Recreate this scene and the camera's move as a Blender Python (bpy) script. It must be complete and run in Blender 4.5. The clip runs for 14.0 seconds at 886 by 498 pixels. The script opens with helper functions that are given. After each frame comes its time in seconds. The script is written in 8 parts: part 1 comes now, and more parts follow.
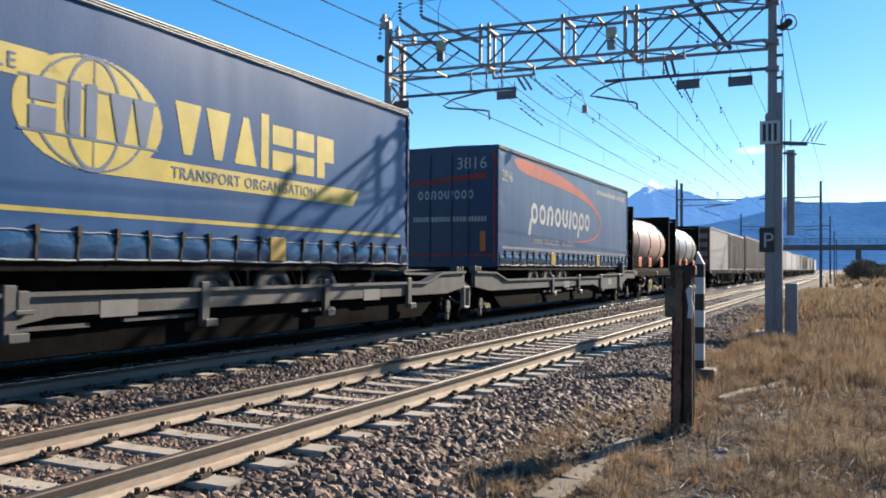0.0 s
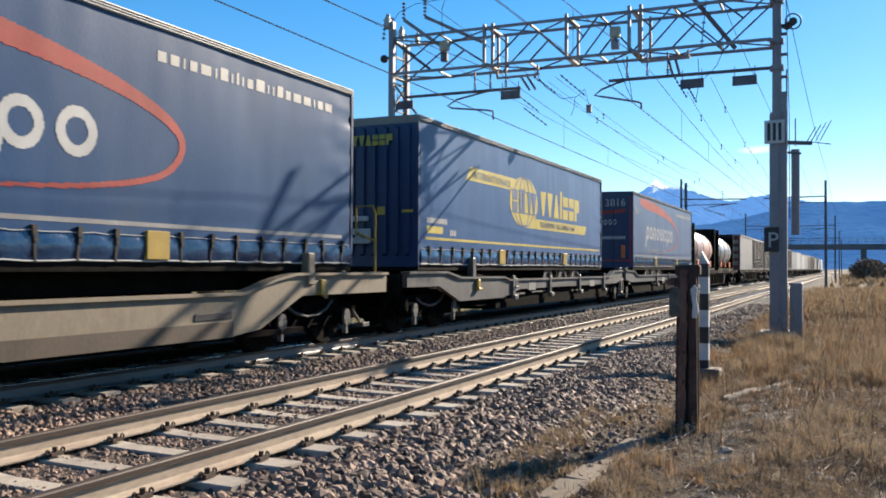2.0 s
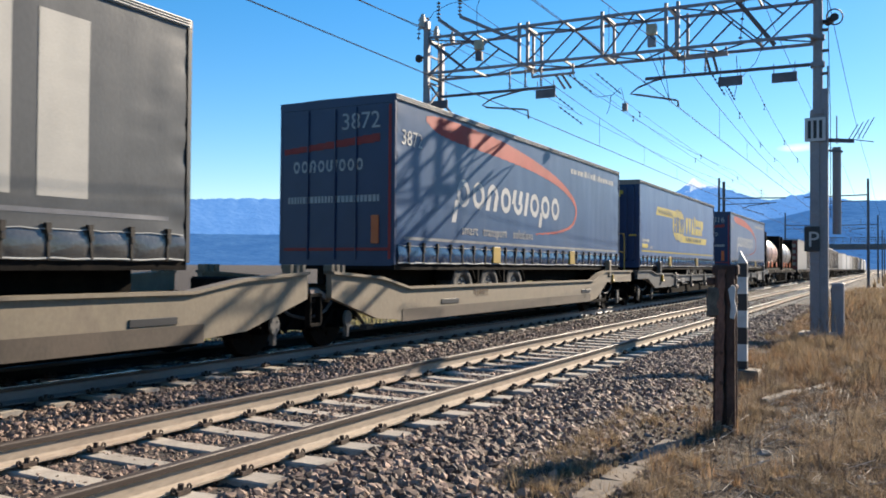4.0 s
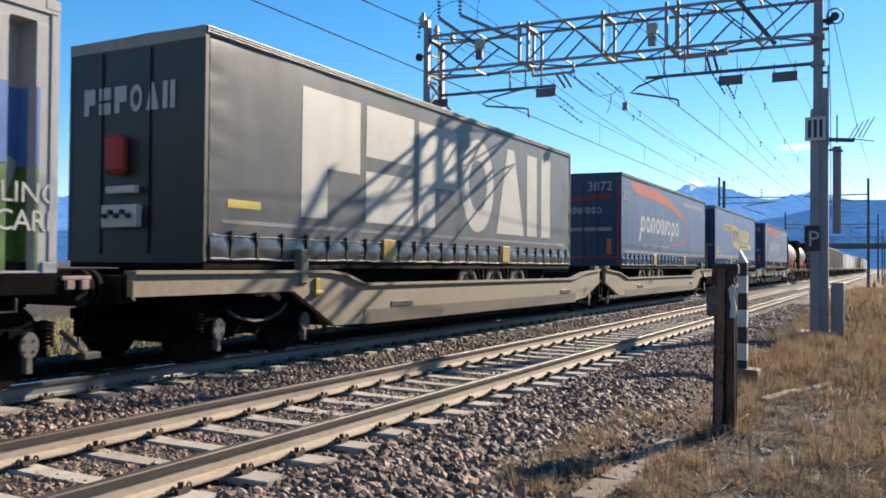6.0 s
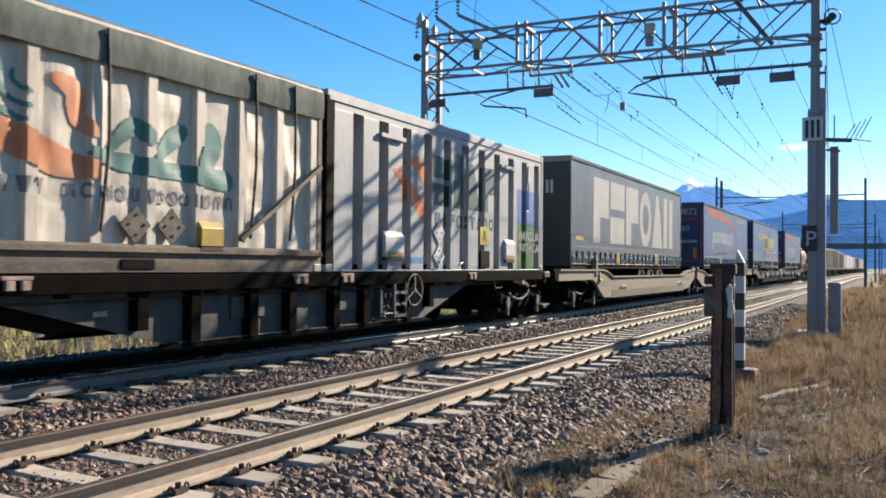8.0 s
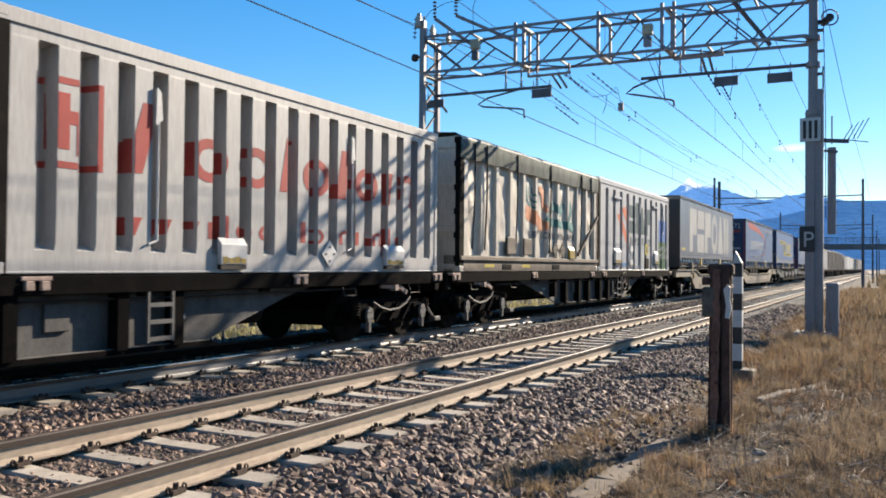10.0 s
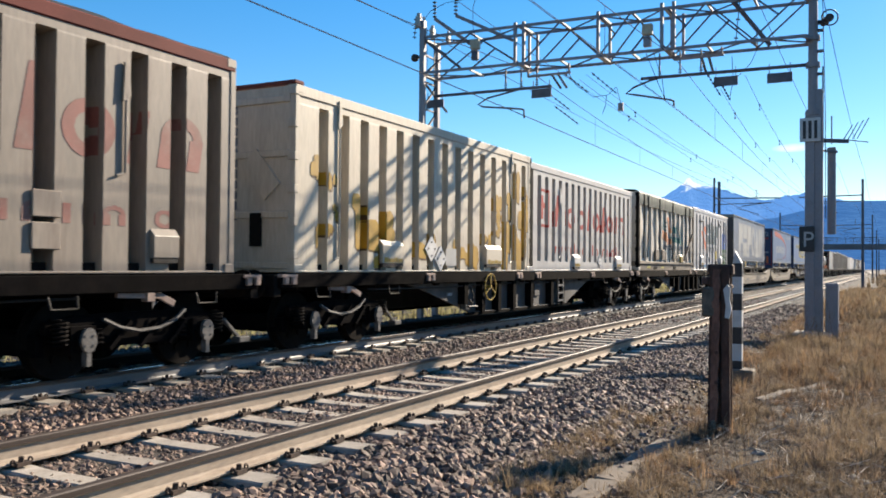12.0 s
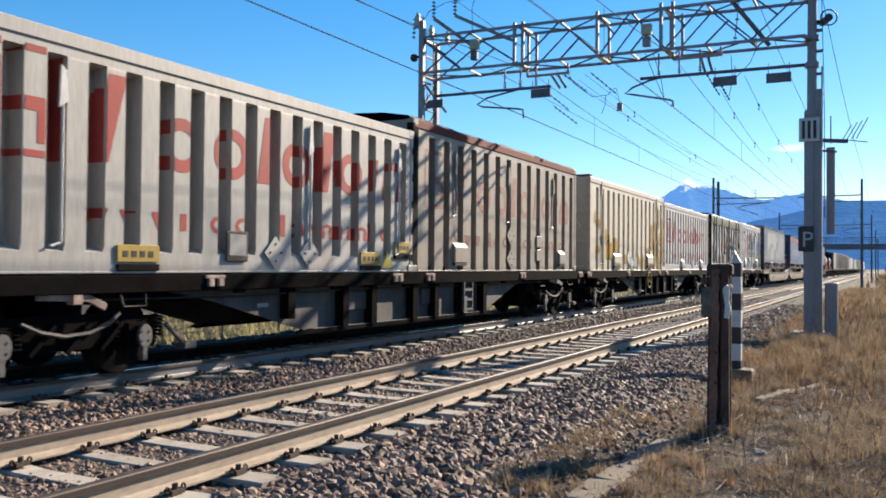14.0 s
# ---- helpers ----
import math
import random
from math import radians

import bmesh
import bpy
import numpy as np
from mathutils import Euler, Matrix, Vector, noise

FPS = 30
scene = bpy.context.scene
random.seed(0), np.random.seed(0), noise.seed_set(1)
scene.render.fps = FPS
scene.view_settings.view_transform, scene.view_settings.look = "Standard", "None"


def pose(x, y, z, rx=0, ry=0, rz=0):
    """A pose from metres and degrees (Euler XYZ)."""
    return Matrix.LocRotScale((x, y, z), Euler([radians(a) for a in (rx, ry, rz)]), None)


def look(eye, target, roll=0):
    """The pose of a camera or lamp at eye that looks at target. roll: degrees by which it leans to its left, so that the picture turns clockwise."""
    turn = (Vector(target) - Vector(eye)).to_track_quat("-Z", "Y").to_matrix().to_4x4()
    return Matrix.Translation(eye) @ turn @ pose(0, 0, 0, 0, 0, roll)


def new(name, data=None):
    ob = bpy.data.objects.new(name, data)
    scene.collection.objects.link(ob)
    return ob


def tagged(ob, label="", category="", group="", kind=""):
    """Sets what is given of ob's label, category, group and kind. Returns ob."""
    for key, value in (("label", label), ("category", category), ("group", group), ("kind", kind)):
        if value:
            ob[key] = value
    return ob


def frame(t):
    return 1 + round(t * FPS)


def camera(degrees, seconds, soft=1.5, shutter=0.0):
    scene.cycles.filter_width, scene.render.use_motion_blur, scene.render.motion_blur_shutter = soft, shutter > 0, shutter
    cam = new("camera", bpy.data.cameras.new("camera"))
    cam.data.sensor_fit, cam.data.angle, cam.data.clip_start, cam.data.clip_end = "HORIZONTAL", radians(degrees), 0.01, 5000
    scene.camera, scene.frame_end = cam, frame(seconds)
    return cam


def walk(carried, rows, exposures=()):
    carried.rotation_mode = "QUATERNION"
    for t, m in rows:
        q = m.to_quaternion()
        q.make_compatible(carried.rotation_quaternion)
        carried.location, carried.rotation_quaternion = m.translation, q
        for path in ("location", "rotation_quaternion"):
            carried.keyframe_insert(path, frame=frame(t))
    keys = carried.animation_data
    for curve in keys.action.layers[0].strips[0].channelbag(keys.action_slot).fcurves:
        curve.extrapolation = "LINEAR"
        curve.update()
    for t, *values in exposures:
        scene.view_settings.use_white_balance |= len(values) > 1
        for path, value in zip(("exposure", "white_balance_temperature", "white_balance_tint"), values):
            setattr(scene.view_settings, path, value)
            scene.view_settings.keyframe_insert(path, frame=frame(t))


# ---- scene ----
# ------------------------------------------------------------------ camera
EYE = Vector((0.0, 0.0, 1.297))
cam = camera(55.09, 14.0, soft=1.8, shutter=0.12)


def aim(left, up, roll):
    """Pose of the tripod head: degrees to the left of the track's line, upwards, and its lean."""
    a, b = radians(left), radians(up)
    way = Vector((-math.sin(a) * math.cos(b), math.cos(a) * math.cos(b), math.sin(b)))
    return look(EYE, EYE + way, roll)


PAN = [(0.0, 25.289, 1.181, 0.408), (0.5, 25.289, 1.181, 0.408), (1.0, 25.322, 1.183, 0.386),
       (1.5, 25.383, 1.172, 0.335), (2.0, 25.568, 1.185, 0.320), (2.5, 26.078, 1.225, 0.290),
       (3.0, 26.984, 1.235, 0.330), (3.2, 27.27, 1.215, 0.345), (4.2, 27.95, 1.11, 0.43),
       (5.5, 28.003, 1.050, 0.478), (6.0, 27.903, 1.049, 0.488), (6.5, 27.849, 1.043, 0.495),
       (7.0, 27.810, 1.050, 0.490), (7.5, 27.765, 1.043, 0.500), (8.0, 27.748, 1.048, 0.492),
       (9.2, 27.66, 1.07, 0.505), (10.5, 27.605, 1.085, 0.516), (12.5, 27.605, 1.085, 0.512),
       (13.0, 27.598, 1.090, 0.500), (13.5, 27.563, 1.095, 0.480), (14.0, 27.556, 1.087, 0.494)]
walk(cam, [(t, aim(a, b, c)) for t, a, b, c in PAN])

# ------------------------------------------------------------------ light
SUN_WAY = Vector((0.321, 0.947, 0.0)).normalized()     # towards the sun, on the ground
SUN_UP = radians(26.6)
world = bpy.data.worlds.new("sky")
scene.world = world
world.use_nodes = True
wn = world.node_tree
wn.nodes.clear()
sky = wn.nodes.new("ShaderNodeTexSky")
sky.sky_type, sky.sun_disc = "NISHITA", False
sky.sun_elevation = SUN_UP
sky.sun_rotation = math.atan2(SUN_WAY.x, SUN_WAY.y)
sky.altitude, sky.air_density, sky.dust_density, sky.ozone_density = 400, 1.0, 0.1, 3.0
bg = wn.nodes.new("ShaderNodeBackground")
bg.inputs["Strength"].default_value = 0.093
wo = wn.nodes.new("ShaderNodeOutputWorld")
tint = wn.nodes.new("ShaderNodeHueSaturation")
tint.inputs["Hue"].default_value, tint.inputs["Saturation"].default_value = 0.502, 1.54
thin = wn.nodes.new("ShaderNodeGamma")
thin.inputs["Gamma"].default_value = 0.8
wn.links.new(sky.outputs[0], thin.inputs["Color"])
wn.links.new(thin.outputs[0], tint.inputs["Color"])
wn.links.new(tint.outputs[0], bg.inputs[0])
wn.links.new(bg.outputs[0], wo.inputs[0])
sun_data = bpy.data.lights.new("sun", "SUN")
sun_data.energy, sun_data.angle, sun_data.color = 5.0, radians(0.5), (1.0, 0.86, 0.68)
sun = new("sun", sun_data)
to_sun = SUN_WAY * math.cos(SUN_UP) + Vector((0, 0, math.sin(SUN_UP)))
sun.matrix_world = look(to_sun * 50, (0, 0, 0))
scene.view_settings.exposure = 1.42


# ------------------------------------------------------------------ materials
COLOR_SCALE = 0.64          # every surface colour scaled down evenly to balance the raised exposure


def mat(name, color, rough=0.7, metal=0.0, var=0.25, scale=6.0, fine=60.0, bump=0.15, dist=0.01,
        stain=None, stain_amt=0.5, stain_scale=1.5, stretch=(1, 1, 1), island=0.0, objrand=0.0, spec=0.4):
    """Principled surface with colour variation at two scales, stains and fine relief, in metres."""
    m = bpy.data.materials.new(name)
    m.use_nodes = True
    nt = m.node_tree
    nd, ln = nt.nodes, nt.links
    bs = nd["Principled BSDF"]
    tc = nd.new("ShaderNodeTexCoord")
    mp = nd.new("ShaderNodeMapping")
    mp.inputs["Scale"].default_value = stretch
    ln.new(tc.outputs["Object"], mp.inputs["Vector"])

    def noise_at(sc, detail):
        n = nd.new("ShaderNodeTexNoise")
        n.inputs["Scale"].default_value = sc
        n.inputs["Detail"].default_value = detail
        ln.new(mp.outputs[0], n.inputs["Vector"])
        return n

    def ramp_value(sock, lo, hi):
        r = nd.new("ShaderNodeMapRange")
        r.inputs["From Min"].default_value, r.inputs["From Max"].default_value = 0.3, 0.7
        r.inputs["To Min"].default_value, r.inputs["To Max"].default_value = lo, hi
        ln.new(sock, r.inputs["Value"])
        return r.outputs[0]

    def times(col_sock, val_sock):
        x = nd.new("ShaderNodeMix")
        x.data_type, x.blend_type = "RGBA", "MULTIPLY"
        x.inputs["Factor"].default_value = 1.0
        ln.new(col_sock, x.inputs["A"])
        ln.new(val_sock, x.inputs["B"])
        return x.outputs["Result"]

    rgb = nd.new("ShaderNodeRGB")
    rgb.outputs[0].default_value = (*(c * COLOR_SCALE for c in color), 1)
    out = rgb.outputs[0]
    big, small = noise_at(scale, 5), noise_at(fine, 4)
    out = times(out, ramp_value(big.outputs["Fac"], 1 - var, 1 + var * 0.6))
    out = times(out, ramp_value(small.outputs["Fac"], 1 - var * 0.6, 1 + var * 0.4))
    if stain:
        st = noise_at(stain_scale, 8)
        st.inputs["Roughness"].default_value = 0.7
        r = nd.new("ShaderNodeMapRange")
        r.inputs["From Min"].default_value, r.inputs["From Max"].default_value = 0.48, 0.7
        r.inputs["To Max"].default_value = stain_amt
        ln.new(st.outputs["Fac"], r.inputs["Value"])
        x = nd.new("ShaderNodeMix")
        x.data_type = "RGBA"
        ln.new(r.outputs[0], x.inputs["Factor"])
        ln.new(out, x.inputs["A"])
        x.inputs["B"].default_value = (*(c * COLOR_SCALE for c in stain), 1)
        out = x.outputs["Result"]
    if island:
        g = nd.new("ShaderNodeNewGeometry")
        r = nd.new("ShaderNodeMapRange")
        r.inputs["To Min"].default_value, r.inputs["To Max"].default_value = 1 - island, 1 + island
        ln.new(g.outputs["Random Per Island"], r.inputs["Value"])
        out = times(out, r.outputs[0])
    if objrand:
        g = nd.new("ShaderNodeObjectInfo")
        r = nd.new("ShaderNodeMapRange")
        r.inputs["To Min"].default_value, r.inputs["To Max"].default_value = 1 - objrand, 1 + objrand
        ln.new(g.outputs["Random"], r.inputs["Value"])
        out = times(out, r.outputs[0])
    ln.new(out, bs.inputs["Base Color"])
    bs.inputs["Roughness"].default_value = rough
    bs.inputs["Metallic"].default_value = metal
    bs.inputs["Specular IOR Level"].default_value = spec
    if bump:
        b = nd.new("ShaderNodeBump")
        b.inputs["Strength"].default_value, b.inputs["Distance"].default_value = bump, dist
        ln.new(small.outputs["Fac"], b.inputs["Height"])
        ln.new(b.outputs[0], bs.inputs["Normal"])
    return m


M = {}
M["ballast_bed"] = mat("ballast_bed", (0.085, 0.066, 0.054), 0.95, var=0.5, scale=3, fine=28, bump=1.0, dist=0.05)
# far outer rail: the shade under the train is put into its colour
M["rail_shade"] = mat("rail_shade", (0.022, 0.018, 0.016), 0.9, var=0.3, scale=3, fine=40, bump=0.2, spec=0.15)
M["stone"] = mat("stone", (0.295, 0.198, 0.145), 0.75, var=0.4, scale=2.0, fine=40, bump=0.4, island=0.72,
                 stain=(0.20, 0.12, 0.08), stain_amt=0.6, stain_scale=0.9)
# darker copy of the ballast stone: shade under the train put into colour
M["stone_shade"] = mat("stone_shade", (0.06, 0.05, 0.044), 0.75, var=0.4, scale=2.0, fine=40, bump=0.4, island=0.5)
M["concrete"] = mat("concrete", (0.50, 0.445, 0.375), 0.85, var=0.22, scale=4, fine=50, bump=0.3, objrand=0.14,
                    stain=(0.22, 0.17, 0.13), stain_amt=0.55, stain_scale=5)
M["rail_side"] = mat("rail_side", (0.50, 0.405, 0.31), 0.8, var=0.3, scale=3, fine=40, bump=0.2,
                     stretch=(1, 0.25, 1), stain=(0.16, 0.09, 0.06), stain_amt=0.75, stain_scale=3)
M["rail_pale"] = mat("rail_pale", (0.21, 0.205, 0.205), 0.5, var=0.2, scale=3, fine=40, bump=0.2, stretch=(1, 0.25, 1),
                     stain=(0.08, 0.06, 0.05), stain_amt=0.5, stain_scale=2)
M["rail_head"] = mat("rail_head", (0.075, 0.053, 0.042), 0.6, metal=0.15, var=0.2, scale=3, fine=30, bump=0.05,
                     stretch=(1, 0.1, 1))
M["rail_shine"] = mat("rail_shine", (0.55, 0.52, 0.50), 0.25, metal=1.0, var=0.15, scale=3, fine=30, bump=0.03,
                      stretch=(1, 0.1, 1))
M["clip_rust"] = mat("clip_rust", (0.085, 0.055, 0.04), 0.8, metal=0.1, var=0.4, scale=20)
M["clip"] = mat("clip", (0.035, 0.028, 0.024), 0.7, metal=0.3, var=0.3)
# paler metal with sunlight put into its colour for ties; also pale housings
M["tie_bright"] = mat("tie_bright", (0.55, 0.52, 0.48), 0.5, metal=0.2, var=0.15, scale=4, bump=0.1)
M["horn"] = mat("horn", (0.055, 0.045, 0.045), 0.6, var=0.25, scale=6, bump=0.1)
M["cream_box"] = mat("cream_box", (0.55, 0.50, 0.36), 0.5, var=0.15, scale=6, bump=0.1, stain=(0.3, 0.22, 0.12), stain_amt=0.5, stain_scale=8)
M["galv"] = mat("galv", (0.35, 0.335, 0.365), 0.55, metal=0.35, var=0.22, scale=3, fine=40, bump=0.1,
                stain=(0.20, 0.14, 0.11), stain_amt=0.5, stain_scale=3)
M["galv_dark"] = mat("galv_dark", (0.16, 0.155, 0.18), 0.6, metal=0.3, var=0.25, scale=3, fine=40, bump=0.1)
M["wire"] = mat("wire", (0.06, 0.06, 0.075), 0.9, spec=0.05, var=0.1, bump=0)
M["insul"] = mat("insul", (0.14, 0.085, 0.06), 0.35, var=0.2, bump=0)
M["soil"] = mat("soil", (0.056, 0.037, 0.024), 0.95, var=0.45, scale=1.2, fine=22, bump=0.9, dist=0.05,
                stain=(0.085, 0.060, 0.040), stain_amt=0.7, stain_scale=1.4)
def leafy(m, share):
    """Lets part of the light through thin blades."""
    nt = m.node_tree
    bs = nt.nodes["Principled BSDF"]
    out = [n for n in nt.nodes if n.bl_idname == "ShaderNodeOutputMaterial"][0]
    t, x = nt.nodes.new("ShaderNodeBsdfTranslucent"), nt.nodes.new("ShaderNodeMixShader")
    nt.links.new(bs.inputs["Base Color"].links[0].from_socket, t.inputs["Color"])
    x.inputs[0].default_value = share
    nt.links.new(bs.outputs[0], x.inputs[1])
    nt.links.new(t.outputs[0], x.inputs[2])
    nt.links.new(x.outputs[0], out.inputs["Surface"])
    return m


M["straw"] = leafy(mat("straw", (0.46, 0.34, 0.21), 0.8, var=0.3, scale=0.8, fine=6, bump=0, island=0.4,
                       stain=(0.22, 0.155, 0.10), stain_amt=0.8, stain_scale=0.8), 0.4)
M["rust_grass"] = leafy(mat("rust_grass", (0.42, 0.265, 0.15), 0.85, var=0.4, scale=1.2, fine=9, bump=0, island=0.6,
                            stain=(0.15, 0.10, 0.065), stain_amt=0.7, stain_scale=1.0), 0.4)
M["dead_grass"] = leafy(mat("dead_grass", (0.35, 0.25, 0.165), 0.85, var=0.4, scale=1.6, fine=9, bump=0, island=0.6,
                            stain=(0.13, 0.10, 0.075), stain_amt=0.85, stain_scale=1.3), 0.35)
M["green_straw"] = leafy(mat("green_straw", (0.60, 0.52, 0.25), 0.8, var=0.3, scale=0.8, fine=6, bump=0, island=0.4,
                             stain=(0.3, 0.32, 0.13), stain_amt=0.6, stain_scale=0.4), 0.45)
M["rust_dark"] = mat("rust_dark", (0.125, 0.063, 0.046), 0.9, var=0.5, scale=8, fine=60, bump=0.6, stretch=(1, 1, 0.4),
                     stain=(0.12, 0.075, 0.055), stain_amt=0.5, stain_scale=9)
M["rust_flake"] = mat("rust_flake", (0.30, 0.15, 0.105), 0.85, var=0.5, scale=7, fine=50, bump=0.6, stretch=(1, 1, 0.3),
                      stain=(0.055, 0.03, 0.025), stain_amt=0.7, stain_scale=6)
M["bracket_grime"] = mat("bracket_grime", (0.17, 0.15, 0.12), 0.85, var=0.4, scale=10, fine=50, bump=0.5, stain=(0.07, 0.05, 0.04), stain_amt=0.7, stain_scale=9)
M["rust"] = mat("rust", (0.13, 0.065, 0.045), 0.85, var=0.4, scale=8, fine=60, bump=0.6, stretch=(1, 1, 0.4),
                stain=(0.22, 0.13, 0.10), stain_amt=0.55, stain_scale=7)
M["white_paint"] = mat("white_paint", (0.72, 0.71, 0.70), 0.6, var=0.12, scale=6, fine=50, bump=0.1,
                       stain=(0.4, 0.35, 0.3), stain_amt=0.4, stain_scale=5)
M["black_paint"] = mat("black_paint", (0.025, 0.025, 0.03), 0.5, var=0.2, bump=0.1)
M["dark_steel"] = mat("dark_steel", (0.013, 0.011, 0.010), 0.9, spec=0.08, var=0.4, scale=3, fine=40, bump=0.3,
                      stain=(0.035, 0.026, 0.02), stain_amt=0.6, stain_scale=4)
M["wagon_grey"] = mat("wagon_grey", (0.115, 0.109, 0.106), 0.55, var=0.3, scale=2, fine=40, bump=0.2,
                      stretch=(1, 1, 0.5), stain=(0.06, 0.05, 0.042), stain_amt=0.7, stain_scale=2.5)
M["belly"] = mat("belly", (0.105, 0.098, 0.096), 0.7, var=0.45, scale=2, fine=40, bump=0.2, stretch=(1, 1, 0.5),
                 stain=(0.014, 0.012, 0.012), stain_amt=0.95, stain_scale=1.1)
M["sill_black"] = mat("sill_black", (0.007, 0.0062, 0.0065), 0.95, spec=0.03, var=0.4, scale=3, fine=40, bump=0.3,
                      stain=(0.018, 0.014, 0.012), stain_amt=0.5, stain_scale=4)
M["lock_rust"] = mat("lock_rust", (0.42, 0.31, 0.26), 0.85, var=0.4, scale=6, fine=60, bump=0.3)
M["wagon_beige"] = mat("wagon_beige", (0.29, 0.235, 0.165), 0.65, var=0.2, scale=2, fine=40, bump=0.15,
                       stretch=(1, 1, 0.5), stain=(0.13, 0.095, 0.07), stain_amt=0.65, stain_scale=2)
M["rubber"] = mat("rubber", (0.05, 0.05, 0.052), 0.85, var=0.3, scale=9, bump=0.2, stain=(0.16, 0.15, 0.14),
                  stain_amt=0.6, stain_scale=5)
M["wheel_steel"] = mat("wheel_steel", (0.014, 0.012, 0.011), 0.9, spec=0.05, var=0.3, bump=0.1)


def curtain(name, color, stain=(0.16, 0.175, 0.20), amt=0.35):
    """Coated fabric under a film of road dust, which scatters grazing light."""
    m = mat(name, color, 0.34, var=0.13, scale=1.2, fine=30, bump=0.12, dist=0.01, stretch=(1, 1, 0.5),
            stain=stain, stain_amt=amt, stain_scale=0.6, spec=0.36)
    bs = m.node_tree.nodes["Principled BSDF"]
    bs.inputs["Sheen Weight"].default_value, bs.inputs["Sheen Roughness"].default_value = 0.16, 0.32
    bs.inputs["Sheen Tint"].default_value = (0.75, 0.84, 1.0, 1)
    return m


def container_paint(name, color, stain=(0.30, 0.22, 0.15), amt=0.35):
    """Weathered container paint with dirt run down in streaks."""
    m = mat(name, tuple(c * 0.9 for c in color), 0.48, var=0.22, scale=2.2, fine=30, bump=0.15, stretch=(1, 1, 0.16),
            stain=stain, stain_amt=min(0.85, amt * 1.35), stain_scale=2.2)
    bs = m.node_tree.nodes["Principled BSDF"]
    bs.inputs["Sheen Weight"].default_value, bs.inputs["Sheen Roughness"].default_value = 0.12, 0.4
    return m


M["pvc_blue"] = curtain("pvc_blue", (0.013, 0.088, 0.265), (0.07, 0.105, 0.17), 0.35)
M["pvc_navy"] = curtain("pvc_navy", (0.013, 0.066, 0.185), (0.085, 0.105, 0.14), 0.4)
M["pvc_grey"] = curtain("pvc_grey", (0.118, 0.116, 0.115), (0.18, 0.18, 0.18))
M["skirt_blue"] = mat("skirt_blue", (0.03, 0.085, 0.20), 0.14, var=0.2, scale=3, fine=20, bump=0.25, dist=0.02, spec=0.8)
M["skirt_navy"] = mat("skirt_navy", (0.022, 0.06, 0.14), 0.14, var=0.2, scale=3, fine=20, bump=0.25, dist=0.02, spec=0.8)
M["skirt_grey"] = mat("skirt_grey", (0.10, 0.10, 0.10), 0.15, var=0.2, scale=3, fine=20, bump=0.25, dist=0.02, spec=0.8)
M["dirty_rim"] = mat("dirty_rim", (0.20, 0.19, 0.18), 0.7, metal=0.2, var=0.3, scale=8, bump=0.1)
M["end_blue"] = mat("end_blue", (0.02, 0.052, 0.14), 0.4, var=0.15, bump=0.1, scale=2)
M["end_navy"] = mat("end_navy", (0.018, 0.042, 0.12), 0.4, var=0.15, bump=0.1, scale=2)
M["end_grey"] = mat("end_grey", (0.035, 0.036, 0.04), 0.5, var=0.15, bump=0.1, scale=2)
M["alu"] = mat("alu", (0.60, 0.58, 0.55), 0.45, metal=0.5, var=0.15, scale=3, bump=0.1, stain=(0.25, 0.2, 0.17),
               stain_amt=0.5, stain_scale=3)
M["roof_tarp"] = mat("roof_tarp", (0.55, 0.53, 0.50), 0.6, var=0.2, scale=1.5, bump=0.2)
M["yellow"] = mat("yellow", (0.62, 0.48, 0.06), 0.5, var=0.15, scale=3, bump=0.08, stain=(0.4, 0.33, 0.15),
                  stain_amt=0.4, stain_scale=2)
M["tag_yellow"] = mat("tag_yellow", (0.48, 0.31, 0.035), 0.5, var=0.2, scale=4, bump=0.1, stain=(0.35, 0.25, 0.08), stain_amt=0.5, stain_scale=5)
M["white_print"] = mat("white_print", (0.54, 0.54, 0.53), 0.5, var=0.1, scale=3, bump=0.05)
M["cream_print"] = mat("cream_print", (0.50, 0.48, 0.44), 0.5, var=0.12, scale=1.2, bump=0.05,
                       stain=(0.45, 0.43, 0.4), stain_amt=0.4)
M["red_print"] = mat("red_print", (0.46, 0.066, 0.055), 0.6, spec=0.2, var=0.2, scale=2, bump=0.05, stain=(0.38, 0.12, 0.10),
                     stain_amt=0.4)
M["red_faded"] = mat("red_faded", (0.30, 0.10, 0.08), 0.6, var=0.3, scale=2, bump=0.05, stain=(0.36, 0.28, 0.23), stain_amt=0.6)
M["orange"] = mat("orange", (0.80, 0.19, 0.05), 0.5, var=0.15, scale=3, bump=0.05)
M["orange_faded"] = mat("orange_faded", (0.74, 0.27, 0.11), 0.6, var=0.25, scale=3, bump=0.05, stain=(0.6, 0.42, 0.28), stain_amt=0.5)
M["navy_print"] = mat("navy_print", (0.06, 0.13, 0.28), 0.5, var=0.15, scale=3, bump=0.05)
M["dark_print"] = mat("dark_print", (0.035, 0.075, 0.075), 0.5, var=0.2, scale=3, bump=0.05)
M["teal_print"] = mat("teal_print", (0.07, 0.22, 0.20), 0.5, var=0.2, scale=3, bump=0.05)
M["grey_print"] = mat("grey_print", (0.2, 0.2, 0.22), 0.5, var=0.2, scale=3, bump=0.05)
M["photo_blue"] = mat("photo_blue", (0.08, 0.19, 0.55), 0.5, var=0.3, scale=1.5, bump=0.05)
M["photo_green"] = mat("photo_green", (0.10, 0.22, 0.04), 0.5, var=0.4, scale=5, bump=0.05, stain=(0.02, 0.05, 0.02),
                       stain_amt=0.8, stain_scale=3)
M["graffiti"] = mat("graffiti", (0.56, 0.32, 0.022), 0.5, var=0.25, scale=3, bump=0.05)
